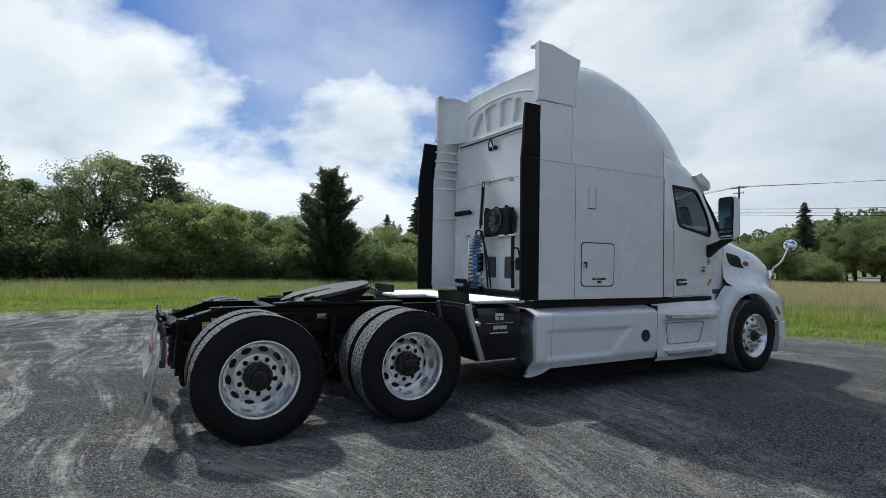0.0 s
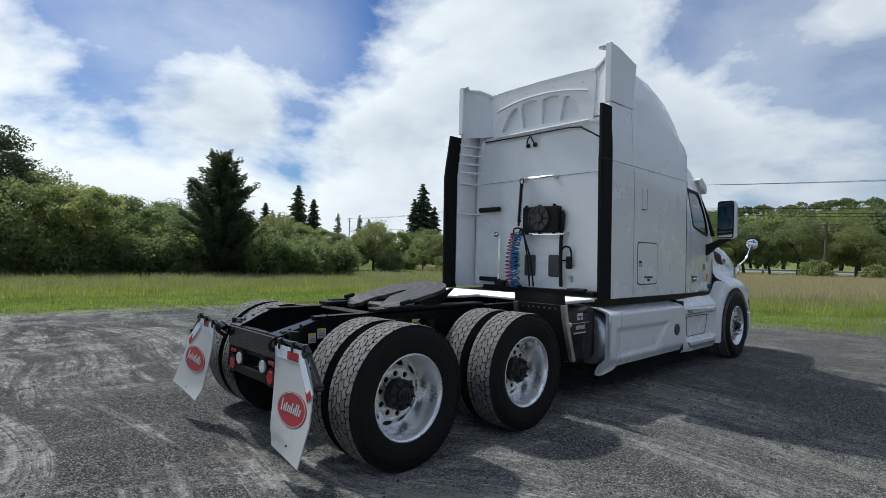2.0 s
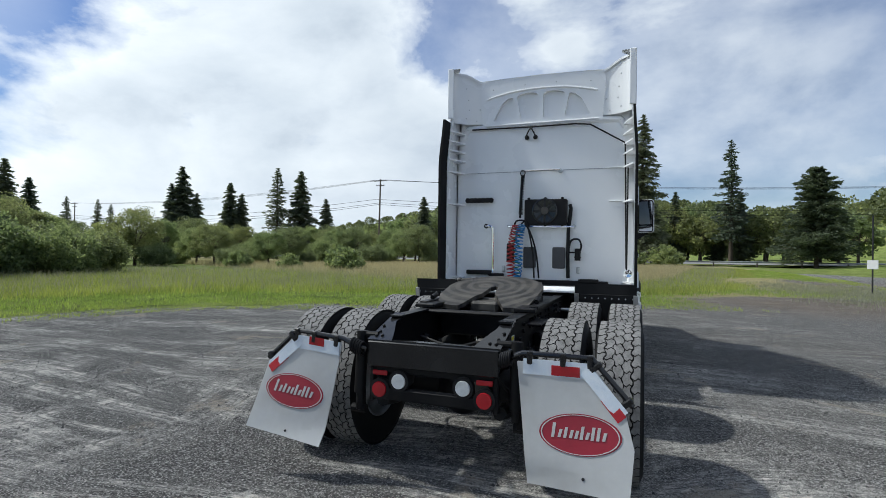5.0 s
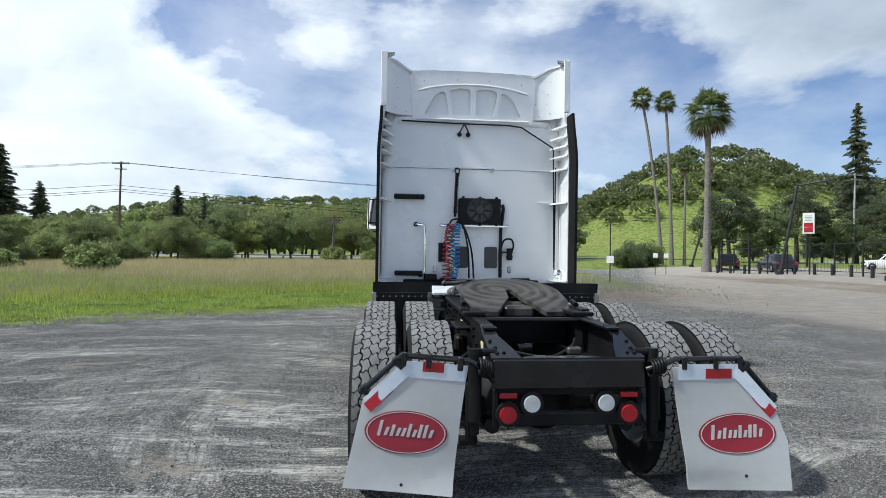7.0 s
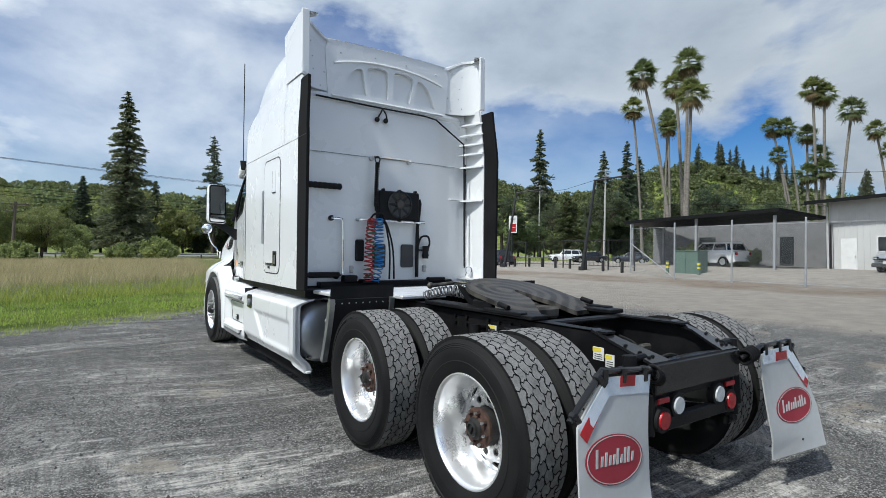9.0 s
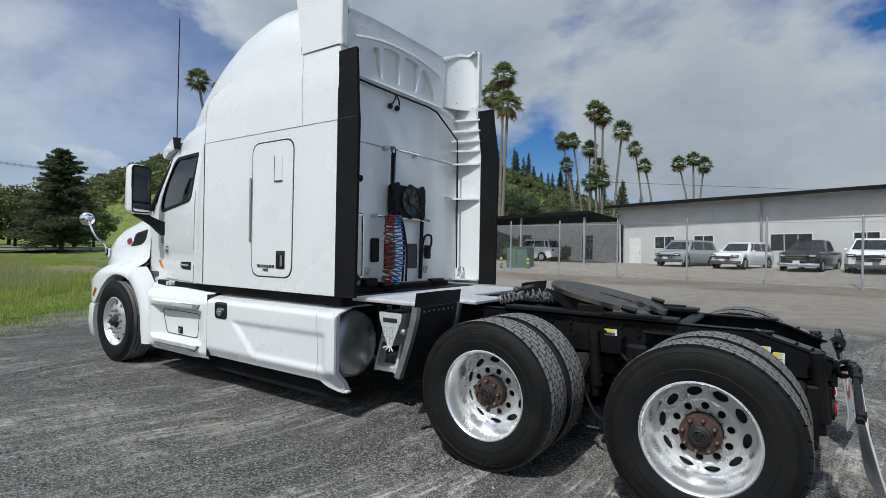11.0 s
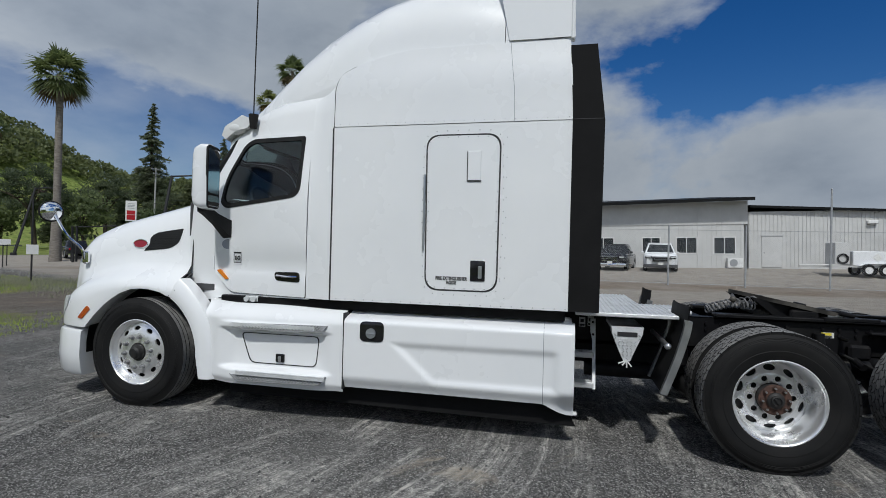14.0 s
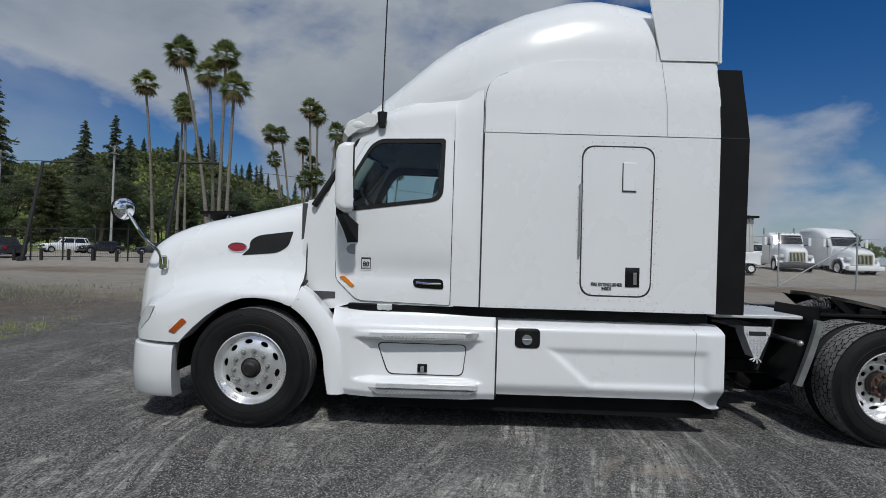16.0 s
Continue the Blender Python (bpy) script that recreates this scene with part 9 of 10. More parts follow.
for x, y in POSTS:
    bm = B()
    tall = 4.9 if y == -9.7 else 3.05
    cyl(bm, (x, y, fence_z(x, y) - 0.1), (x, y, fence_z(x, y) + tall), 0.045, 10)
    ball(bm, (x, y, fence_z(x, y) + tall), 0.05, 8, 6)
    part("post", bm, M["galv"], fence)
for i, ((x0, y0), (x1, y1)) in enumerate(zip(POSTS, POSTS[1:])):
    bm = B()
    L = math.hypot(x1 - x0, y1 - y0)
    z0, z1 = fence_z(x0, y0), fence_z(x1, y1)
    H, stp = 2.75, 0.105
    d = Vector((x1 - x0, y1 - y0, 0)).normalized()
    n_ = int((L + H) / stp)
    for sgn in (1, -1):
        for k in range(n_):
            a0 = -H + k * stp + 0.03
            s0, s1 = max(0.0, a0), min(L, a0 + H)
            if s1 - s0 < 0.05:
                continue
            h0, h1 = s0 - a0, s1 - a0
            if sgn < 0:
                h0, h1 = H - h0, H - h1
            A = Vector((x0, y0, z0 + 0.08 + h0 + (z1 - z0) * s0 / L)) + d * s0
            Bq = Vector((x0, y0, z0 + 0.08 + h1 + (z1 - z0) * s1 / L)) + d * s1
            w = Vector((0, 0, 0.0019))
            bm.faces.new([bm.verts.new(p) for p in (A - w, Bq - w, Bq + w, A + w)])
    msh = part("wire_mesh", bm, M["galv"], fence, "", 0)
    msh["kind"] = "stuff"
    for zz in (2.84, 0.1):
        bm = B()
        tube(bm, [(x0, y0, z0 + zz), (x1, y1, z1 + zz)], 0.012, 6)
        part("line_wire", bm, M["galv"], fence)
for (x0, y0), (x1, y1), za, zb in (((23.6, 14.0), (25.6, 18.2), 0.15, 2.1), ((23.4, -13.2), (23.4, -17.5), 0.2, 2.75)):
    bm = B()
    tube(bm, [(x0, y0, za), (x1, y1, zb)], 0.03, 8)
    part("brace", bm, M["galv"], fence)

# black fence and bollards along the far car park
bf = thing("black_fence", "black metal fence along the car park", "fence")
LINE = [(27.0 + 0.14 * k, 18.9 + 2.2 * k) for k in range(11)]
for x, y in LINE:
    bm = B()
    box(bm, (x, y, 1.05 + fence_z(x, y)), (0.07, 0.07, 2.2))
    part("post", bm, M["post_black"], bf)
for (x0, y0), (x1, y1) in zip(LINE, LINE[1:]):
    for z in (0.25, 2.05):
        bm = B()
        tube(bm, [(x0, y0, z + fence_z(x0, y0)), (x1, y1, z + fence_z(x1, y1))], 0.022, 6)
        part("rail", bm, M["post_black"], bf)
    bm = B()
    for k in range(1, 18):
        f = k / 18
        x, y = x0 + (x1 - x0) * f, y0 + (y1 - y0) * f
        box(bm, (x, y, 1.15 + fence_z(x, y)), (0.008, 0.008, 1.8))
    part("picket_fencing", bm, M["post_black"], bf)["kind"] = "stuff"
for k in range(14):
    x, y = 25.7 + min(2.1, 0.36 * k), 18.9 + 1.78 * k
    b_ = thing("bollard", "short black bollard at the drive's edge", "bollard", "black bollards", at=(x, y, fence_z(x, y)))
    bm = B()
    cyl(bm, (0, 0, -0.1), (0, 0, 0.72), 0.10, 12)
    part("post", bm, M["post_black"], b_)
gate = thing("black_gate", "tall black gate posts with a sliding gate frame", "gate")
for x, y in ((28.4, 40.6), (28.7, 41.4), (27.9, 36.3)):
    bm = B()
    box(bm, (x, y, 1.2), (0.12, 0.12, 3.2))
    part("gate_post", bm, M["post_black"], gate)
bm = B()
tube(bm, [(28.6, 41.0, 2.75), (27.9, 36.3, 2.85)], 0.05, 6)
tube(bm, [(28.6, 41.0, 0.35), (27.9, 36.3, 0.35)], 0.05, 6)
part("gate_beam", bm, M["post_black"], gate)


def yard_lamp(x, y, dx, dy, h, arm):
    """A leaning dark lamp post with a flat head."""
    ob = thing("street_lamp", "leaning dark steel yard lamp with a flat head", "street lamp", "yard lamps", at=(x, y, fence_z(x, y)))
    bm = B()
    cyl(bm, (0, 0, -0.1), (dx, dy, h), 0.13, 10, 0.09)
    cyl(bm, (0, 0, -0.1), (0, 0, 0.25), 0.26, 12)
    part("post", bm, M["post_black"], ob)
    bm = B()
    cyl(bm, (dx, dy, h - 0.05), (dx + arm[0], dy + arm[1], h + 0.18), 0.06, 8)
    part("arm", bm, M["post_black"], ob)
    bm = B()
    box(bm, (dx + arm[0] * 1.12, dy + arm[1] * 1.12, h + 0.18), (0.30, 0.75, 0.14), 0.03)
    part("lamp_head", bm, M["post_black"], ob)


yard_lamp(27.5, 32.4, 1.0, -0.4, 6.6, (1.2, -1.3))
yard_lamp(26.2, 22.6, 0.6, -0.6, 6.4, (1.1, -1.3))
yard_lamp(33.0, 53.0, 1.6, -0.4, 6.5, (1.4, 0.3))

# signs
sg = thing("pole_sign", "white sign with red blocks on a dark post", "sign", at=(52.4, 58.8, 0.2))
sg.scale = (1.28, 1.28, 1.28)
bm = B()
box(bm, (0.3, 0.5, 2.6), (0.16, 0.16, 5.4))
part("post", bm, M["post_black"], sg)
bm = B()
box(bm, (0, 0, 4.4), (0.12, 1.0, 2.1), 0.02, Matrix.Rotation(radians(40), 4, "Z"))
part("panel", bm, M["frame_white"], sg)
bm = B()
R40 = Matrix.Rotation(radians(40), 4, "Z")
for z, hh in ((3.75, 0.5), (4.25, 0.42)):
    box(bm, R40 @ Vector((-0.068, 0, z)), (0.02, 0.75, hh), 0, R40)
part("red_blocks", bm, M["red"], sg)
bm = B()
for z in (4.7, 4.85, 5.0, 5.15):
    box(bm, R40 @ Vector((-0.068, 0, z)), (0.02, 0.6, 0.05), 0, R40)
part("text_bars", bm, M["grey_print"], sg)
for x, y, hh, up_ in ((10.0, 22.0, 1.38, 1.8), (20.6, 37.6, 1.6, 0.0), (23.4, 41.0, 1.6, 0.0)):
    s_ = thing("small_sign", "small white notice on a thin post", "sign", "small notices", at=(x, y, 0))
    bm = B()
    cyl(bm, (0, 0, -0.5), (0, 0, hh + up_), 0.03, 8)
    part("post", bm, M["post_black"], s_)
    bm = B()
    box(bm, (-0.01, -0.035, hh - 0.17), (0.36, 0.02, 0.36), 0.0, Matrix.Rotation(radians(-35), 4, "Z"))
    part("panel", bm, M["frame_white"], s_)

# utility poles and wires
POLES = [(-140.0, 92.0, 13.6), (-40.4, 75.9, 13.9), (68.0, 106.0, 14.0), (165.0, 122.0, 14.0)]


def utility_pole(x, y, h, material, label):
    ob = thing("utility_pole", label, "utility pole", "utility poles", at=(x, y, float(ground_z(x, y))))
    bm = B()
    cyl(bm, (0, 0, -0.3), (0.25, 0, h), 0.17, 10, 0.12)
    part("pole", bm, material, ob)
    for z, w in ((h - 0.3, 2.4), (h - 1.1, 1.6)):
        bm = B()
        box(bm, (0.24, -0.12, z), (w, 0.10, 0.12))
        part("cross_arm", bm, material, ob)
        for k in range(4):
            bm = B()
            cyl(bm, (0.24 - w * 0.45 + w * 0.3 * k, -0.12, z + 0.05), (0.24 - w * 0.45 + w * 0.3 * k, -0.12, z + 0.22), 0.04, 8)
            part("insulator", bm, M["grey_print"], ob)


for x, y, h in POLES:
    utility_pole(x, y, h, M["wood_pole"], "weathered wooden utility pole with cross arms")
utility_pole(64.2, 50.7, 14.4, M["concrete_pole"], "tall pale utility pole")
utility_pole(74.6, 75.4, 14.9, M["concrete_pole"], "tall pale utility pole")
utility_pole(-9.5, 72.0, 6.5, M["wood_pole"], "short wooden pole among trees")
for k, (dx, dz) in enumerate(((-0.9, -0.1), (0.1, -0.1), (0.9, -0.1), (-0.5, -3.4), (0.3, -4.0), (0.0, -4.3))):
    bm = B()
    for (x0, y0, h0), (x1, y1, h1) in zip(POLES, POLES[1:]):
        pts = []
        for f in np.linspace(0, 1, 12):
            sag = -1.5 * 4 * f * (1 - f) * (0.8 + 0.1 * k)
            pts.append((x0 + (x1 - x0) * f + dx, y0 + (y1 - y0) * f, h0 + (h1 - h0) * f + dz + sag))
        tube(bm, pts, 0.022 if k < 3 else 0.035, 4)
    o = tagged(new("overhead_wire", link_mesh("overhead_wire", bm, M["rubber"], 0)), "sagging black overhead wire between the poles", "wire", "overhead wires")
for k, z in enumerate((13.4, 9.2, 8.5)):
    bm = B()
    tube(bm, [(64.2 + 0.2 * k, 50.7, z), (69, 63, z - 0.4), (74.6, 75.4, z + 0.4)], 0.03, 4)
    tube(bm, [(64.2 + 0.2 * k, 50.7, z), (90, 0, z - 2.2), (130, -60, z)], 0.03, 4)
    tagged(new("overhead_wire", link_mesh("overhead_wire", bm, M["rubber"], 0)), "sagging black overhead wire between the poles", "wire", "overhead wires")

# road with guard rail beyond the field
bm = B()
sheet(bm, np.linspace(-70, 150, 45), np.linspace(0, 1, 5), lambda u, v: (u, 84 + 9 * v + 0.17 * u, 0.30 + 0.25 * math.sin(math.pi * v)))
tagged(part("road", bm, M["asphalt_road"]), "grey asphalt road beyond the field", "road", kind="structure")
rail = thing("guard_rail", "steel guard rail on wooden posts along the road", "guard rail")
for seg in range(22):
    x0, x1 = -66 + 6 * seg, -60 + 6 * seg
    bm = B()
    loops = [[(x, 83.2 + 0.17 * x + o, z) for o, z in ((0, 0.55), (-0.06, 0.60), (0, 0.66), (-0.06, 0.74), (0, 0.80), (0.03, 0.80), (0.03, 0.55))] for x in (x0, x1)]
    rings(bm, loops, True, True)
    part("beam", bm, M["galv"], rail)
    bm = B()
    box(bm, (x0, 83.35 + 0.17 * x0, 0.35), (0.18, 0.2, 0.95))
    part("post", bm, M["wood_pole"], rail)


# ---- parked vehicles ----
def car(name, label, L, Wd, H, nose, cab0, cab1, belt, paint, at, turn, bed=False, grille="dark", group="parked cars"):
    """A parked car, nose to -y before it is turned. nose: hood height; cab0, cab1: where the cabin starts and ends, from the front."""
    ob = thing(name, label, "car", group)
    hw = Wd / 2
    def hood(y):
        if y < 0.05 * L:
            return nose * (0.80 + 0.20 * smoothstep(0, 0.05 * L, y))
        if y < cab0:
            return nose + (belt - nose) * smoothstep(0.05 * L, cab0, y) * 0.9
        if bed and y > cab1:
            return belt
        return belt - 0.03 * smoothstep(L * 0.85, L, y)
    def bow(x, y):
        """Nose and tail rounded in plan."""
        k = (abs(x) / hw) ** 2
        return y + 0.30 * k * max(0.0, 1 - y / (0.15 * L)) - 0.18 * k * max(0.0, (y - 0.9 * L) / (0.1 * L))
    bm = B()
    loops = []
    for y in np.linspace(0, L, 34):
        end = min(1.0, 0.80 + 0.20 * smoothstep(0, 0.10 * L, y)) * min(1.0, 0.86 + 0.14 * smoothstep(L, 0.93 * L, y))
        w = hw * end
        z1 = hood(y)
        z0 = 0.26 + 0.10 * (1 - smoothstep(0, 0.06 * L, y)) + 0.12 * smoothstep(0.94 * L, L, y)
        for c in (0.185 * L, 0.80 * L):
            r = 0.39
            if abs(y - c) < r:
                z0 = max(z0, 0.34 + math.sqrt(r * r - (y - c) ** 2))
        z0 = min(z0, z1 - 0.12)
        h = [(w * 0.92, z0), (w * 0.99, z0 + (z1 - z0) * 0.25), (w, z0 + (z1 - z0) * 0.6), (w * 0.97, z1 - 0.09), (w * 0.90, z1 - 0.02), (w * 0.55, z1 + 0.015), (0, z1 + 0.025)]
        loops.append([(-x, bow(x, y), z) for x, z in h] + [(x, bow(x, y), z) for x, z in reversed(h[:-1])])
    rings(bm, loops, False)
    for lp in (loops[0], loops[-1]):
        bm.faces.new([bm.verts.new(p) for p in lp])
    part("body", bm, M[paint], ob, "", 45)
    # greenhouse
    bm = B()
    wr = hw * 0.74
    rake = 0.55 * (H - belt) + 0.15
    back = 0.12 if bed else 0.25
    pts0 = [(hw * 0.92, cab0), (hw * 0.93, cab0 + 0.5), (hw * 0.93, cab1 - 0.3), (hw * 0.86, cab1)]
    pts1 = [(wr * 0.92, cab0 + rake + 0.12), (wr, cab0 + rake + 0.4), (wr, cab1 - back - 0.3), (wr * 0.92, cab1 - back)]
    lo = [(x, y, belt - 0.05) for x, y in pts0] + [(-x, y, belt - 0.05) for x, y in reversed(pts0)]
    hi = [(x, y, H - 0.07) for x, y in pts1] + [(-x, y, H - 0.07) for x, y in reversed(pts1)]
    rings(bm, [lo, hi], True, True)
    part("cabin", bm, M[paint], ob, "", 20)
    bm = B()
    top = [(x * 0.93, y + 0.04 * (1 if k < 2 else -1), z + 0.07) for k, (x, y, z) in enumerate(hi)]
    rings(bm, [hi, [(x, y, z + 0.04) for x, y, z in hi], top], True, True)
    part("roof", bm, M[paint], ob, "", 45)
    mid = Vector((0, (cab0 + cab1) / 2, (belt + H) / 2))
    for a, b, u0, u1, lb in ((7, 0, 0.05, 0.95, "windscreen"), (3, 4, 0.08, 0.92, "rear_window"), (0, 1, 0.42, 0.96, "quarter_window"), (1, 2, 0.02, 0.47, "side_window"), (1, 2, 0.51, 0.97, "side_window"), (2, 3, 0.10, 0.80, "quarter_window"),
                             (6, 7, 0.04, 0.58, "quarter_window"), (5, 6, 0.03, 0.49, "side_window"), (5, 6, 0.53, 0.98, "side_window"), (4, 5, 0.20, 0.90, "quarter_window")):
        A, Bq, C, D = (Vector(p) for p in (lo[a], lo[b], hi[b], hi[a]))
        nrm = (Bq - A).cross(D - A).normalized()
        if nrm.dot((A + C) / 2 - mid) < 0:
            nrm = -nrm
        bm = B()
        q = []
        for u, v in ((u0, 0.16), (u1, 0.16), (u1, 0.93), (u0, 0.93)):
            q.append(A.lerp(Bq, u).lerp(D.lerp(C, u), v) + nrm * 0.010)
        fr = [bm.verts.new(p) for p in q]
        bk = [bm.verts.new(p - nrm * 0.016) for p in q]
        bm.faces.new(fr)
        for k in range(4):
            bm.faces.new((fr[k], fr[(k + 1) % 4], bk[(k + 1) % 4], bk[k]))
        part(lb, bm, M["car_glass"], ob)
    for cy in (0.185 * L, 0.80 * L):
        for s in (-1, 1):
            bm = B()
            revolve(bm, [(-0.11, 0.20), (-0.11, 0.32), (-0.08, 0.35), (0.08, 0.35), (0.11, 0.32), (0.105, 0.22)], 22)
            wob_ = part("wheel", bm, M["side_rubber"], ob)
            bm = B()
            revolve(bm, [(0.10, 0.225), (0.085, 0.20), (0.095, 0.05), (0.10, 0.0)], 18)
            for k in range(5):
                a = 2 * math.pi * k / 5
                box(bm, (0.10, 0.12 * math.cos(a), 0.12 * math.sin(a)), (0.02, 0.19, 0.05), 0, Matrix.Rotation(a, 4, "X"))
            part("rim", bm, M["steel"], wob_)
            wob_.matrix_basis = pose(s * (hw - 0.12), cy, 0.35, 0, 0, 0 if s > 0 else 180)
    for s in (-1, 1):
        bm = B()
        box(bm, (s * hw * 0.68, bow(hw * 0.68, 0) + 0.04, nose * 0.80), (hw * 0.42, 0.12, 0.17), 0.03, Matrix.Rotation(radians(s * 24), 4, "Z"))
        part("headlight_surround", bm, M["black_gloss"], ob)
        bm = B()
        box(bm, (s * hw * 0.68, bow(hw * 0.68, 0) + 0.025, nose * 0.81), (hw * 0.34, 0.12, 0.10), 0.03, Matrix.Rotation(radians(s * 24), 4, "Z"))
        part("headlight", bm, M["lens"], ob)
        bm = B()
        box(bm, (s * (hw + 0.06), cab0 + 0.35, belt + 0.06), (0.16, 0.08, 0.13), 0.03)
        part("side_mirror", bm, M[paint], ob)
        bm = B()
        box(bm, (s * hw * 0.70, bow(hw * 0.70, L) - 0.02, belt - 0.18), (hw * 0.25, 0.08, 0.2), 0.02)
        part("tail_light", bm, M["red"], ob)
    bm = B()
    gh = 0.34 if bed else 0.20
    box(bm, (0, 0.0, nose * 0.70), (hw * 0.95, 0.08, gh), 0.03)
    gr_ = part("grille", bm, M["black_gloss"], ob)
    for k in range(3):
        bm = B()
        box(bm, (0, -0.035, nose * 0.70 + (k - 1) * gh * 0.36), (hw * 0.93, 0.03, 0.045 if grille == "chrome" else 0.014), 0.006)
        part("grille_bar", bm, M["chrome" if grille == "chrome" else "steel"], gr_)
    bm = B()
    loops = []
    for x in np.linspace(-hw * 0.97, hw * 0.97, 11):
        y = bow(x, 0) - 0.02
        loops.append([(x, y + 0.10, 0.30), (x, y, 0.31), (x, y - 0.03, 0.40), (x, y, 0.50), (x, y + 0.10, 0.51)])
    rings(bm, loops, True, True)
    part("bumper", bm, M["chrome" if grille == "chrome" else "dash"], ob)
    bm = B()
    box(bm, (0, -0.045, 0.55), (0.32, 0.02, 0.15))
    part("number_plate", bm, M["label"], ob)
    x, y = at
    ob.matrix_basis = pose(x, y, float(ground_z(x, y)) + 0.0, 0, 0, turn)
    return ob


# noses towards the fence (-x)
car("minivan", "silver-grey minivan parked facing the fence", 4.9, 1.95, 1.72, 0.95, 1.1, 4.75, 1.05, "car_silver", (31.0, 6.85), 270 - 20)
car("compact_suv", "white compact crossover parked by the warehouse", 4.5, 1.85, 1.65, 0.98, 1.25, 4.3, 1.05, "car_white", (30.2, 3.55), 270 - 22)
car("pickup_truck", "dark pickup with a chrome grille by the warehouse", 5.5, 2.0, 1.80, 1.12, 1.7, 3.9, 1.18, "car_dark", (29.8, -0.05), 270 - 14, True, "chrome")
car("pickup_truck", "white pickup with a black grille by the warehouse", 5.5, 2.05, 1.90, 1.18, 1.6, 4.0, 1.22, "car_white", (29.4, -3.05), 270 - 8, True)
car("suv", "white sport utility car in the far car park", 4.8, 1.95, 1.75, 1.0, 1.35, 4.6, 1.08, "car_white", (51.6, 50.4), 232, group="cars in the far car park")
car("sedan", "dark saloon car in the far car park", 4.7, 1.85, 1.45, 0.85, 1.4, 3.9, 0.95, "car_dark", (51.8, 46.2), 236, group="cars in the far car park")
car("sedan", "dark blue saloon car in the far car park", 4.7, 1.85, 1.45, 0.85, 1.4, 3.9, 0.95, "car_blue", (53.6, 41.2), 215, group="cars in the far car park")
car("sedan", "white car partly behind the fence", 4.6, 1.85, 1.5, 0.85, 1.4, 4.0, 0.95, "car_white", (49.6, 32.0), 215, group="cars in the far car park")
car("crossover", "white crossover parked under the carport", 4.7, 1.9, 1.70, 1.0, 1.3, 4.4, 1.08, "car_white", (34.6, 19.8), 170, group="cars in the far car park")
car("sedan", "dark car near the gate", 4.7, 1.85, 1.5, 0.85, 1.4, 3.9, 0.95, "car_dark", (32.8, 46.6), 150, group="cars near the gate")
car("sedan", "dark grey car behind the gate", 4.7, 1.85, 1.5, 0.85, 1.4, 3.9, 0.95, "car_blue", (32.0, 39.6), 160, group="cars near the gate")


# fuel trailer by the annex
tr = thing("fuel_trailer", "white twin-axle fuel trailer with a pump box", "trailer")
bm = B()
box(bm, (0, 0, 0.98), (1.3, 2.3, 0.85), 0.04)
part("tank", bm, M["car_white"], tr)
bm = B()
box(bm, (0, 1.65, 1.25), (1.2, 0.75, 1.25), 0.03)
part("pump_box", bm, M["siding"], tr)
bm = B()
tube(bm, [(0, 2.0, 0.55), (0, 3.6, 0.5)], 0.06, 6)
box(bm, (0, 0.6, 0.52), (1.2, 3.3, 0.10))
part("drawbar", bm, M["siding"], tr)
bm = B()
box(bm, (-0.66, -0.05, 1.06), (0.02, 0.34, 0.34), 0, Matrix.Rotation(radians(45), 4, "X"))
part("hazard_diamond", bm, M["label"], tr)
bm = B()
tube(bm, [(-0.64, 1.65 + 0.28 * math.cos(a), 0.95 + 0.28 * math.sin(a)) for a in np.linspace(0, 2 * math.pi, 20)], 0.03, 6)
tube(bm, [(-0.64, 1.65 + 0.22 * math.cos(a), 0.95 + 0.22 * math.sin(a)) for a in np.linspace(0, 2 * math.pi, 20)], 0.03, 6)
part("hose_reel", bm, M["rubber"], tr)
for s in (-1, 1):
    for y in (-0.42, 0.42):
        bm = B()
        revolve(bm, [(-0.1, 0.2), (-0.1, 0.30), (-0.07, 0.33), (0.07, 0.33), (0.1, 0.30), (0.095, 0.2)], 20)
        w_ = part("wheel", bm, M["side_rubber"], tr)
        bm = B()
        revolve(bm, [(0.09, 0.205), (0.075, 0.18), (0.09, 0.0)], 16)
        part("rim", bm, M["frame_white"], w_)
        w_.matrix_basis = pose(s * 0.72, y, 0.33, 0, 0, 0 if s > 0 else 180)
    bm = B()
    sheet(bm, np.linspace(-0.88, 0.88, 12), [0, 1], lambda u, v, s=s: (s * (0.62 + 0.24 * v), u, 0.70 - 0.14 * (u / 0.88) ** 4))
    part("mudguard", bm, M["car_white"], tr)
tr.matrix_basis = pose(29.4, -14.3, float(ground_z(29.4, -14.3)) + 0.05, 0, 0, 0)


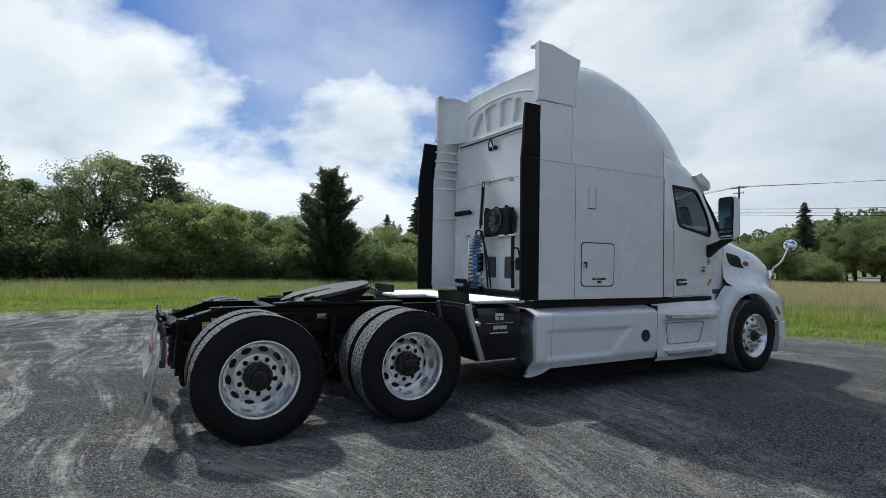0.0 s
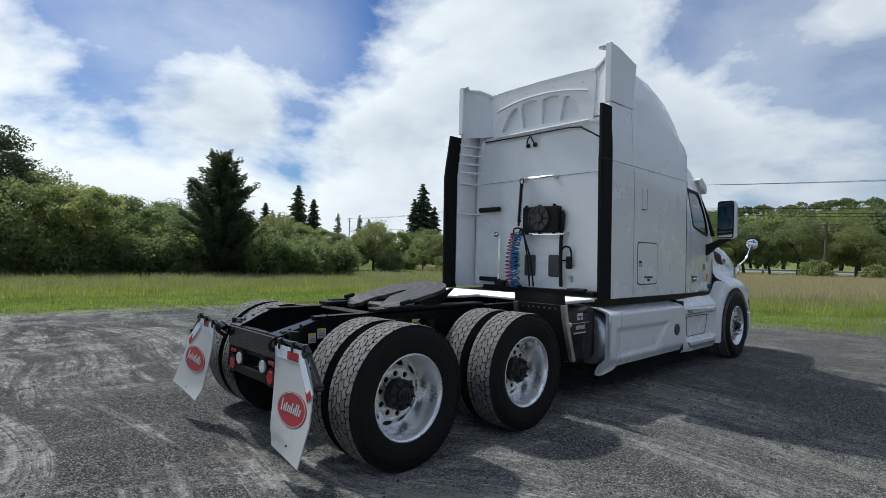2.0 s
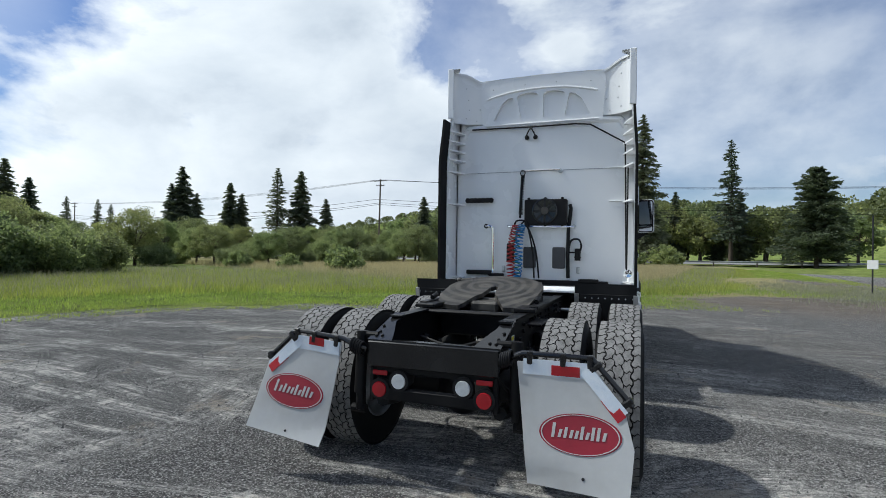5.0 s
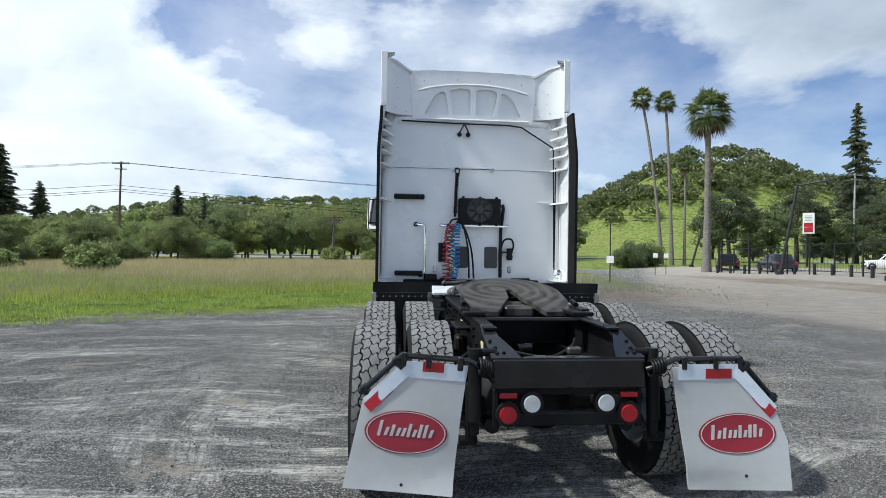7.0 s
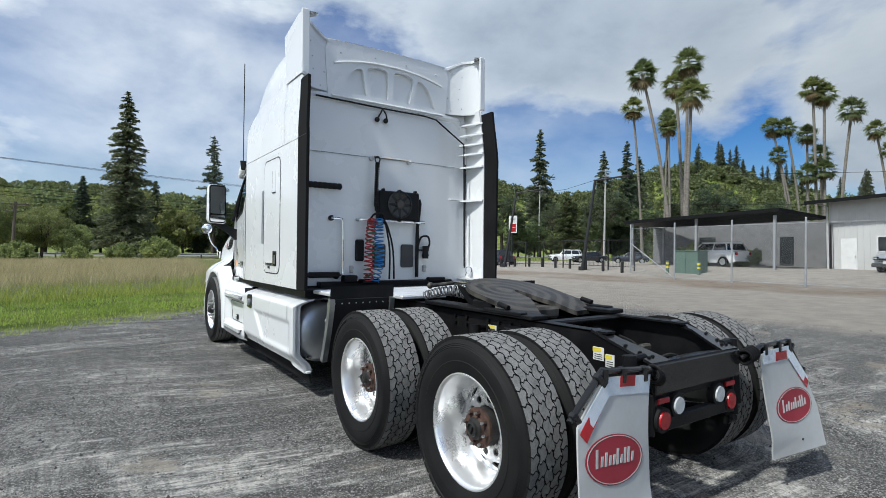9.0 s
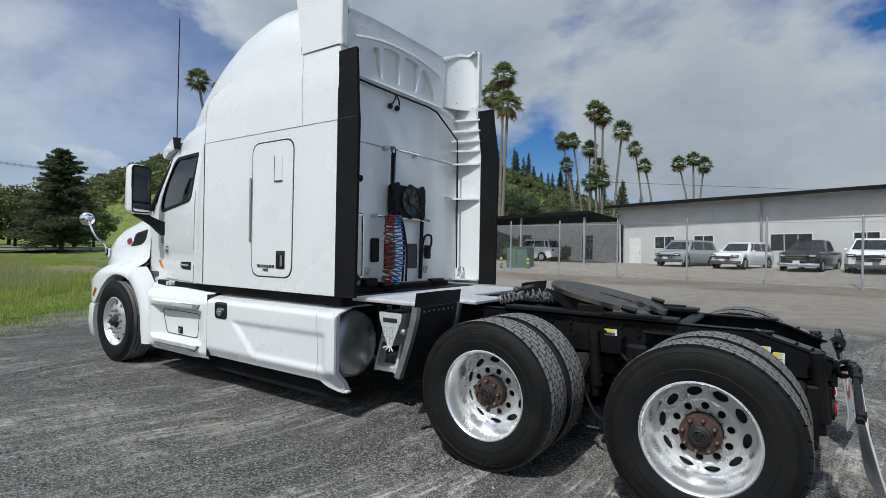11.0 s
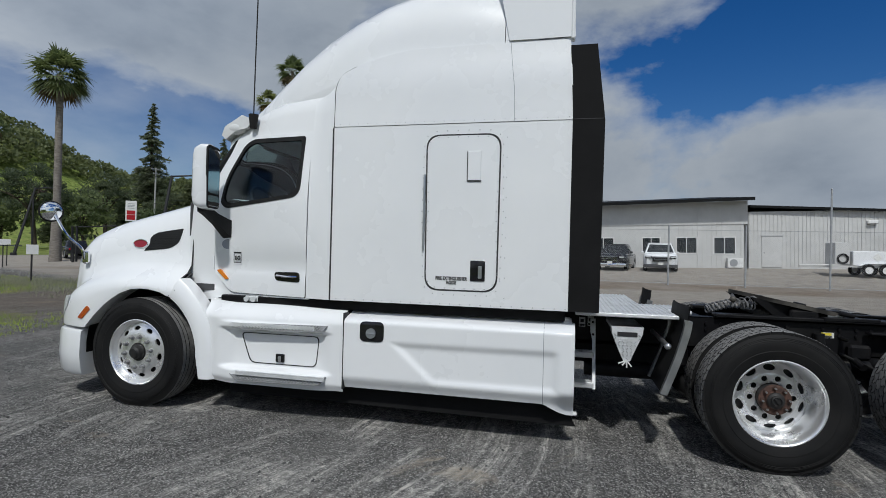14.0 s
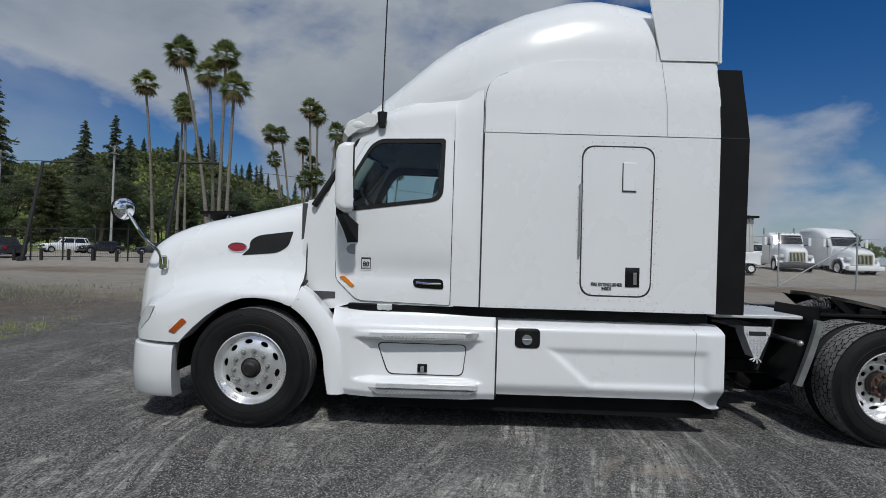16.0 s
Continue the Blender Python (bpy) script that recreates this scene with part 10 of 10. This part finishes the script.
def far_truck(label, x, y, turn, sleeper):
    """A parked highway tractor seen at a distance, nose to -y before it is turned."""
    ob = thing("semi_truck", label, "truck", "trucks across the yard")
    Wm = M["car_white"]
    bm = B()
    rows = ((0.0, 1.50, 0.62), (0.06, 1.62, 0.68), (0.35, 1.74, 0.76), (0.9, 1.86, 0.86), (1.4, 1.95, 0.93), (1.85, 2.02, 0.98))
    rings(bm, [[(-w, yy, 0.70), (-w * 1.02, yy, z1 - 0.35), (-w * 0.93, yy, z1 - 0.12), (-w * 0.72, yy, z1), (w * 0.72, yy, z1), (w * 0.93, yy, z1 - 0.12), (w * 1.02, yy, z1 - 0.35), (w, yy, 0.70)] for yy, z1, w in rows], False, True)
    part("hood", bm, Wm, ob, "", 50)
    hr = 3.45 if sleeper else 2.92
    end = 5.2 if sleeper else 3.55
    bm = B()
    rows = [(1.80, 2.02, 1.02), (2.02, 2.45, 1.06), (2.25, 2.76, 1.08)] + ([(2.6, 2.95, 1.12), (3.0, 3.22, 1.17), (3.5, hr - 0.06, 1.2), (4.3, hr, 1.22), (end, hr - 0.03, 1.22)] if sleeper else [(2.5, hr - 0.05, 1.12), (3.0, hr, 1.16), (end, hr, 1.16)])
    rings(bm, [[(-w, yy, 0.62), (-w, yy, z1 - 0.30), (-w * 0.95, yy, z1 - 0.10), (-w * 0.80, yy, z1), (w * 0.80, yy, z1), (w * 0.95, yy, z1 - 0.10), (w, yy, z1 - 0.30), (w, yy, 0.62)] for yy, z1, w in rows], False, True)
    part("cab", bm, Wm, ob, "", 50)
    bm = B()
    sheet(bm, np.linspace(-1, 1, 9), [0, 1], lambda u, v: (u * (0.95 - 0.04 * v), 1.755 + 0.33 * v + 0.03 * u * u, 2.04 + 0.64 * v))
    part("windscreen", bm, M["car_glass"], ob)
    for k in range(5):
        bm = B()
        box(bm, (-0.6 + 0.3 * k, 2.33 if not sleeper else 2.75, 2.84 if not sleeper else 3.02), (0.10, 0.08, 0.05), 0.015)
        part("roof_light", bm, M["amber"], ob)
    for s in (-1, 1):
        bm = B()
        box(bm, (s * 1.085, 2.55, 2.25), (0.03, 0.62, 0.52), 0.02)
        part("side_window", bm, M["car_glass"], ob)
        bm = B()
        box(bm, (s * 1.098, 2.10, 1.6), (0.012, 0.02, 1.7))
        part("door_seam", bm, M["seam"], ob)
        bm = B()
        box(bm, (s * 1.42, 1.92, 2.22), (0.20, 0.10, 0.62), 0.05)
        mr = part("mirror", bm, Wm, ob)
        bm = B()
        tube(bm, [(s * 1.05, 2.0, 1.95), (s * 1.40, 1.95, 2.0)], 0.03, 6)
        part("mirror_arm", bm, M["rubber"], mr)
        bm = B()
        arc_ = np.linspace(radians(-8), radians(188), 14)
        rings(bm, [[(s * 0.70, 0.95 - r0 * math.cos(a), 0.52 + r0 * math.sin(a)) for r0 in (0.60, 0.70)] + [(s * 1.18, 0.95 - r0 * math.cos(a), 0.52 + r0 * math.sin(a)) for r0 in (0.70, 0.60)] for a in arc_], True, True)
        part("fender", bm, Wm, ob, "", 50)
        bm = B()
        box(bm, (s * 0.88, 0.30, 1.12), (0.36, 0.34, 0.24), 0.07, None, 0, 2)
        part("headlight", bm, M["lens"], ob)
        bm = B()
        box(bm, (s * 1.08, 3.9, 0.75), (0.20, 2.2, 0.45), 0.08, None, 0, 2)
        part("tank", bm, Wm if sleeper else M["steel"], ob)
        if not sleeper:
            bm = B()
            cyl(bm, (s * 1.0, 3.75, 0.9), (s * 1.0, 3.75, 3.3), 0.07, 10)
            part("exhaust_stack", bm, M["steel"], ob)
        for yy in (0.95, 5.9, 7.2):
            bm = B()
            revolve(bm, [(-0.14, 0.3), (-0.14, 0.45), (-0.10, 0.5), (0.10, 0.5), (0.14, 0.45), (0.13, 0.30)], 24)
            w_ = part("wheel", bm, M["side_rubber"], ob)
            bm = B()
            revolve(bm, [(0.125, 0.30), (0.10, 0.27), (0.06, 0.24), (0.09, 0.12), (0.12, 0.0)], 20)
            part("rim", bm, M["alloy"], w_)
            w_.matrix_basis = pose(s * 1.03, yy, 0.5, 0, 0, 0 if s > 0 else 180)
    bm = B()
    plate(bm, rpoly([(-0.52, 0.75), (0.52, 0.75), (0.50, 1.38), (0.40, 1.46), (-0.40, 1.46), (-0.50, 1.38)], 0.05, 3), [], lambda u, v, d: (u, -0.04 + d, v), 0.06)
    gr = part("grille", bm, M["chrome"], ob)
    for k in range(11):
        bm = B()
        box(bm, (-0.42 + 0.084 * k, -0.045, 1.08), (0.045, 0.012, 0.60))
        part("slat_gap", bm, M["mesh_grille"], gr)
    bm = B()
    box(bm, (0, -0.05, 0.50), (2.35, 0.38, 0.36), 0.10, None, 0, 2)
    part("bumper", bm, M["dash"] if not sleeper else Wm, ob)
    bm = B()
    box(bm, (0, 5.0, 0.80), (0.9, 5.4, 0.3))
    box(bm, (0, 1.0, 0.65), (1.3, 1.9, 0.5))
    part("chassis", bm, M["black"], ob)
    ob.matrix_basis = pose(x, y, float(ground_z(x, y)) - 0.05, 0, 0, turn)


far_truck("white day-cab tractor with a chrome grille, parked", 30.9, -19.2, 255, False)
far_truck("white high-roof sleeper tractor parked across the yard", 29.8, -23.0, 266, True)
car("van", "white service van with red fittings across the yard", 5.2, 2.0, 2.2, 1.2, 1.4, 5.0, 1.3, "car_white", (46.0, -26.3), 270 - 15, group="vehicles across the yard")
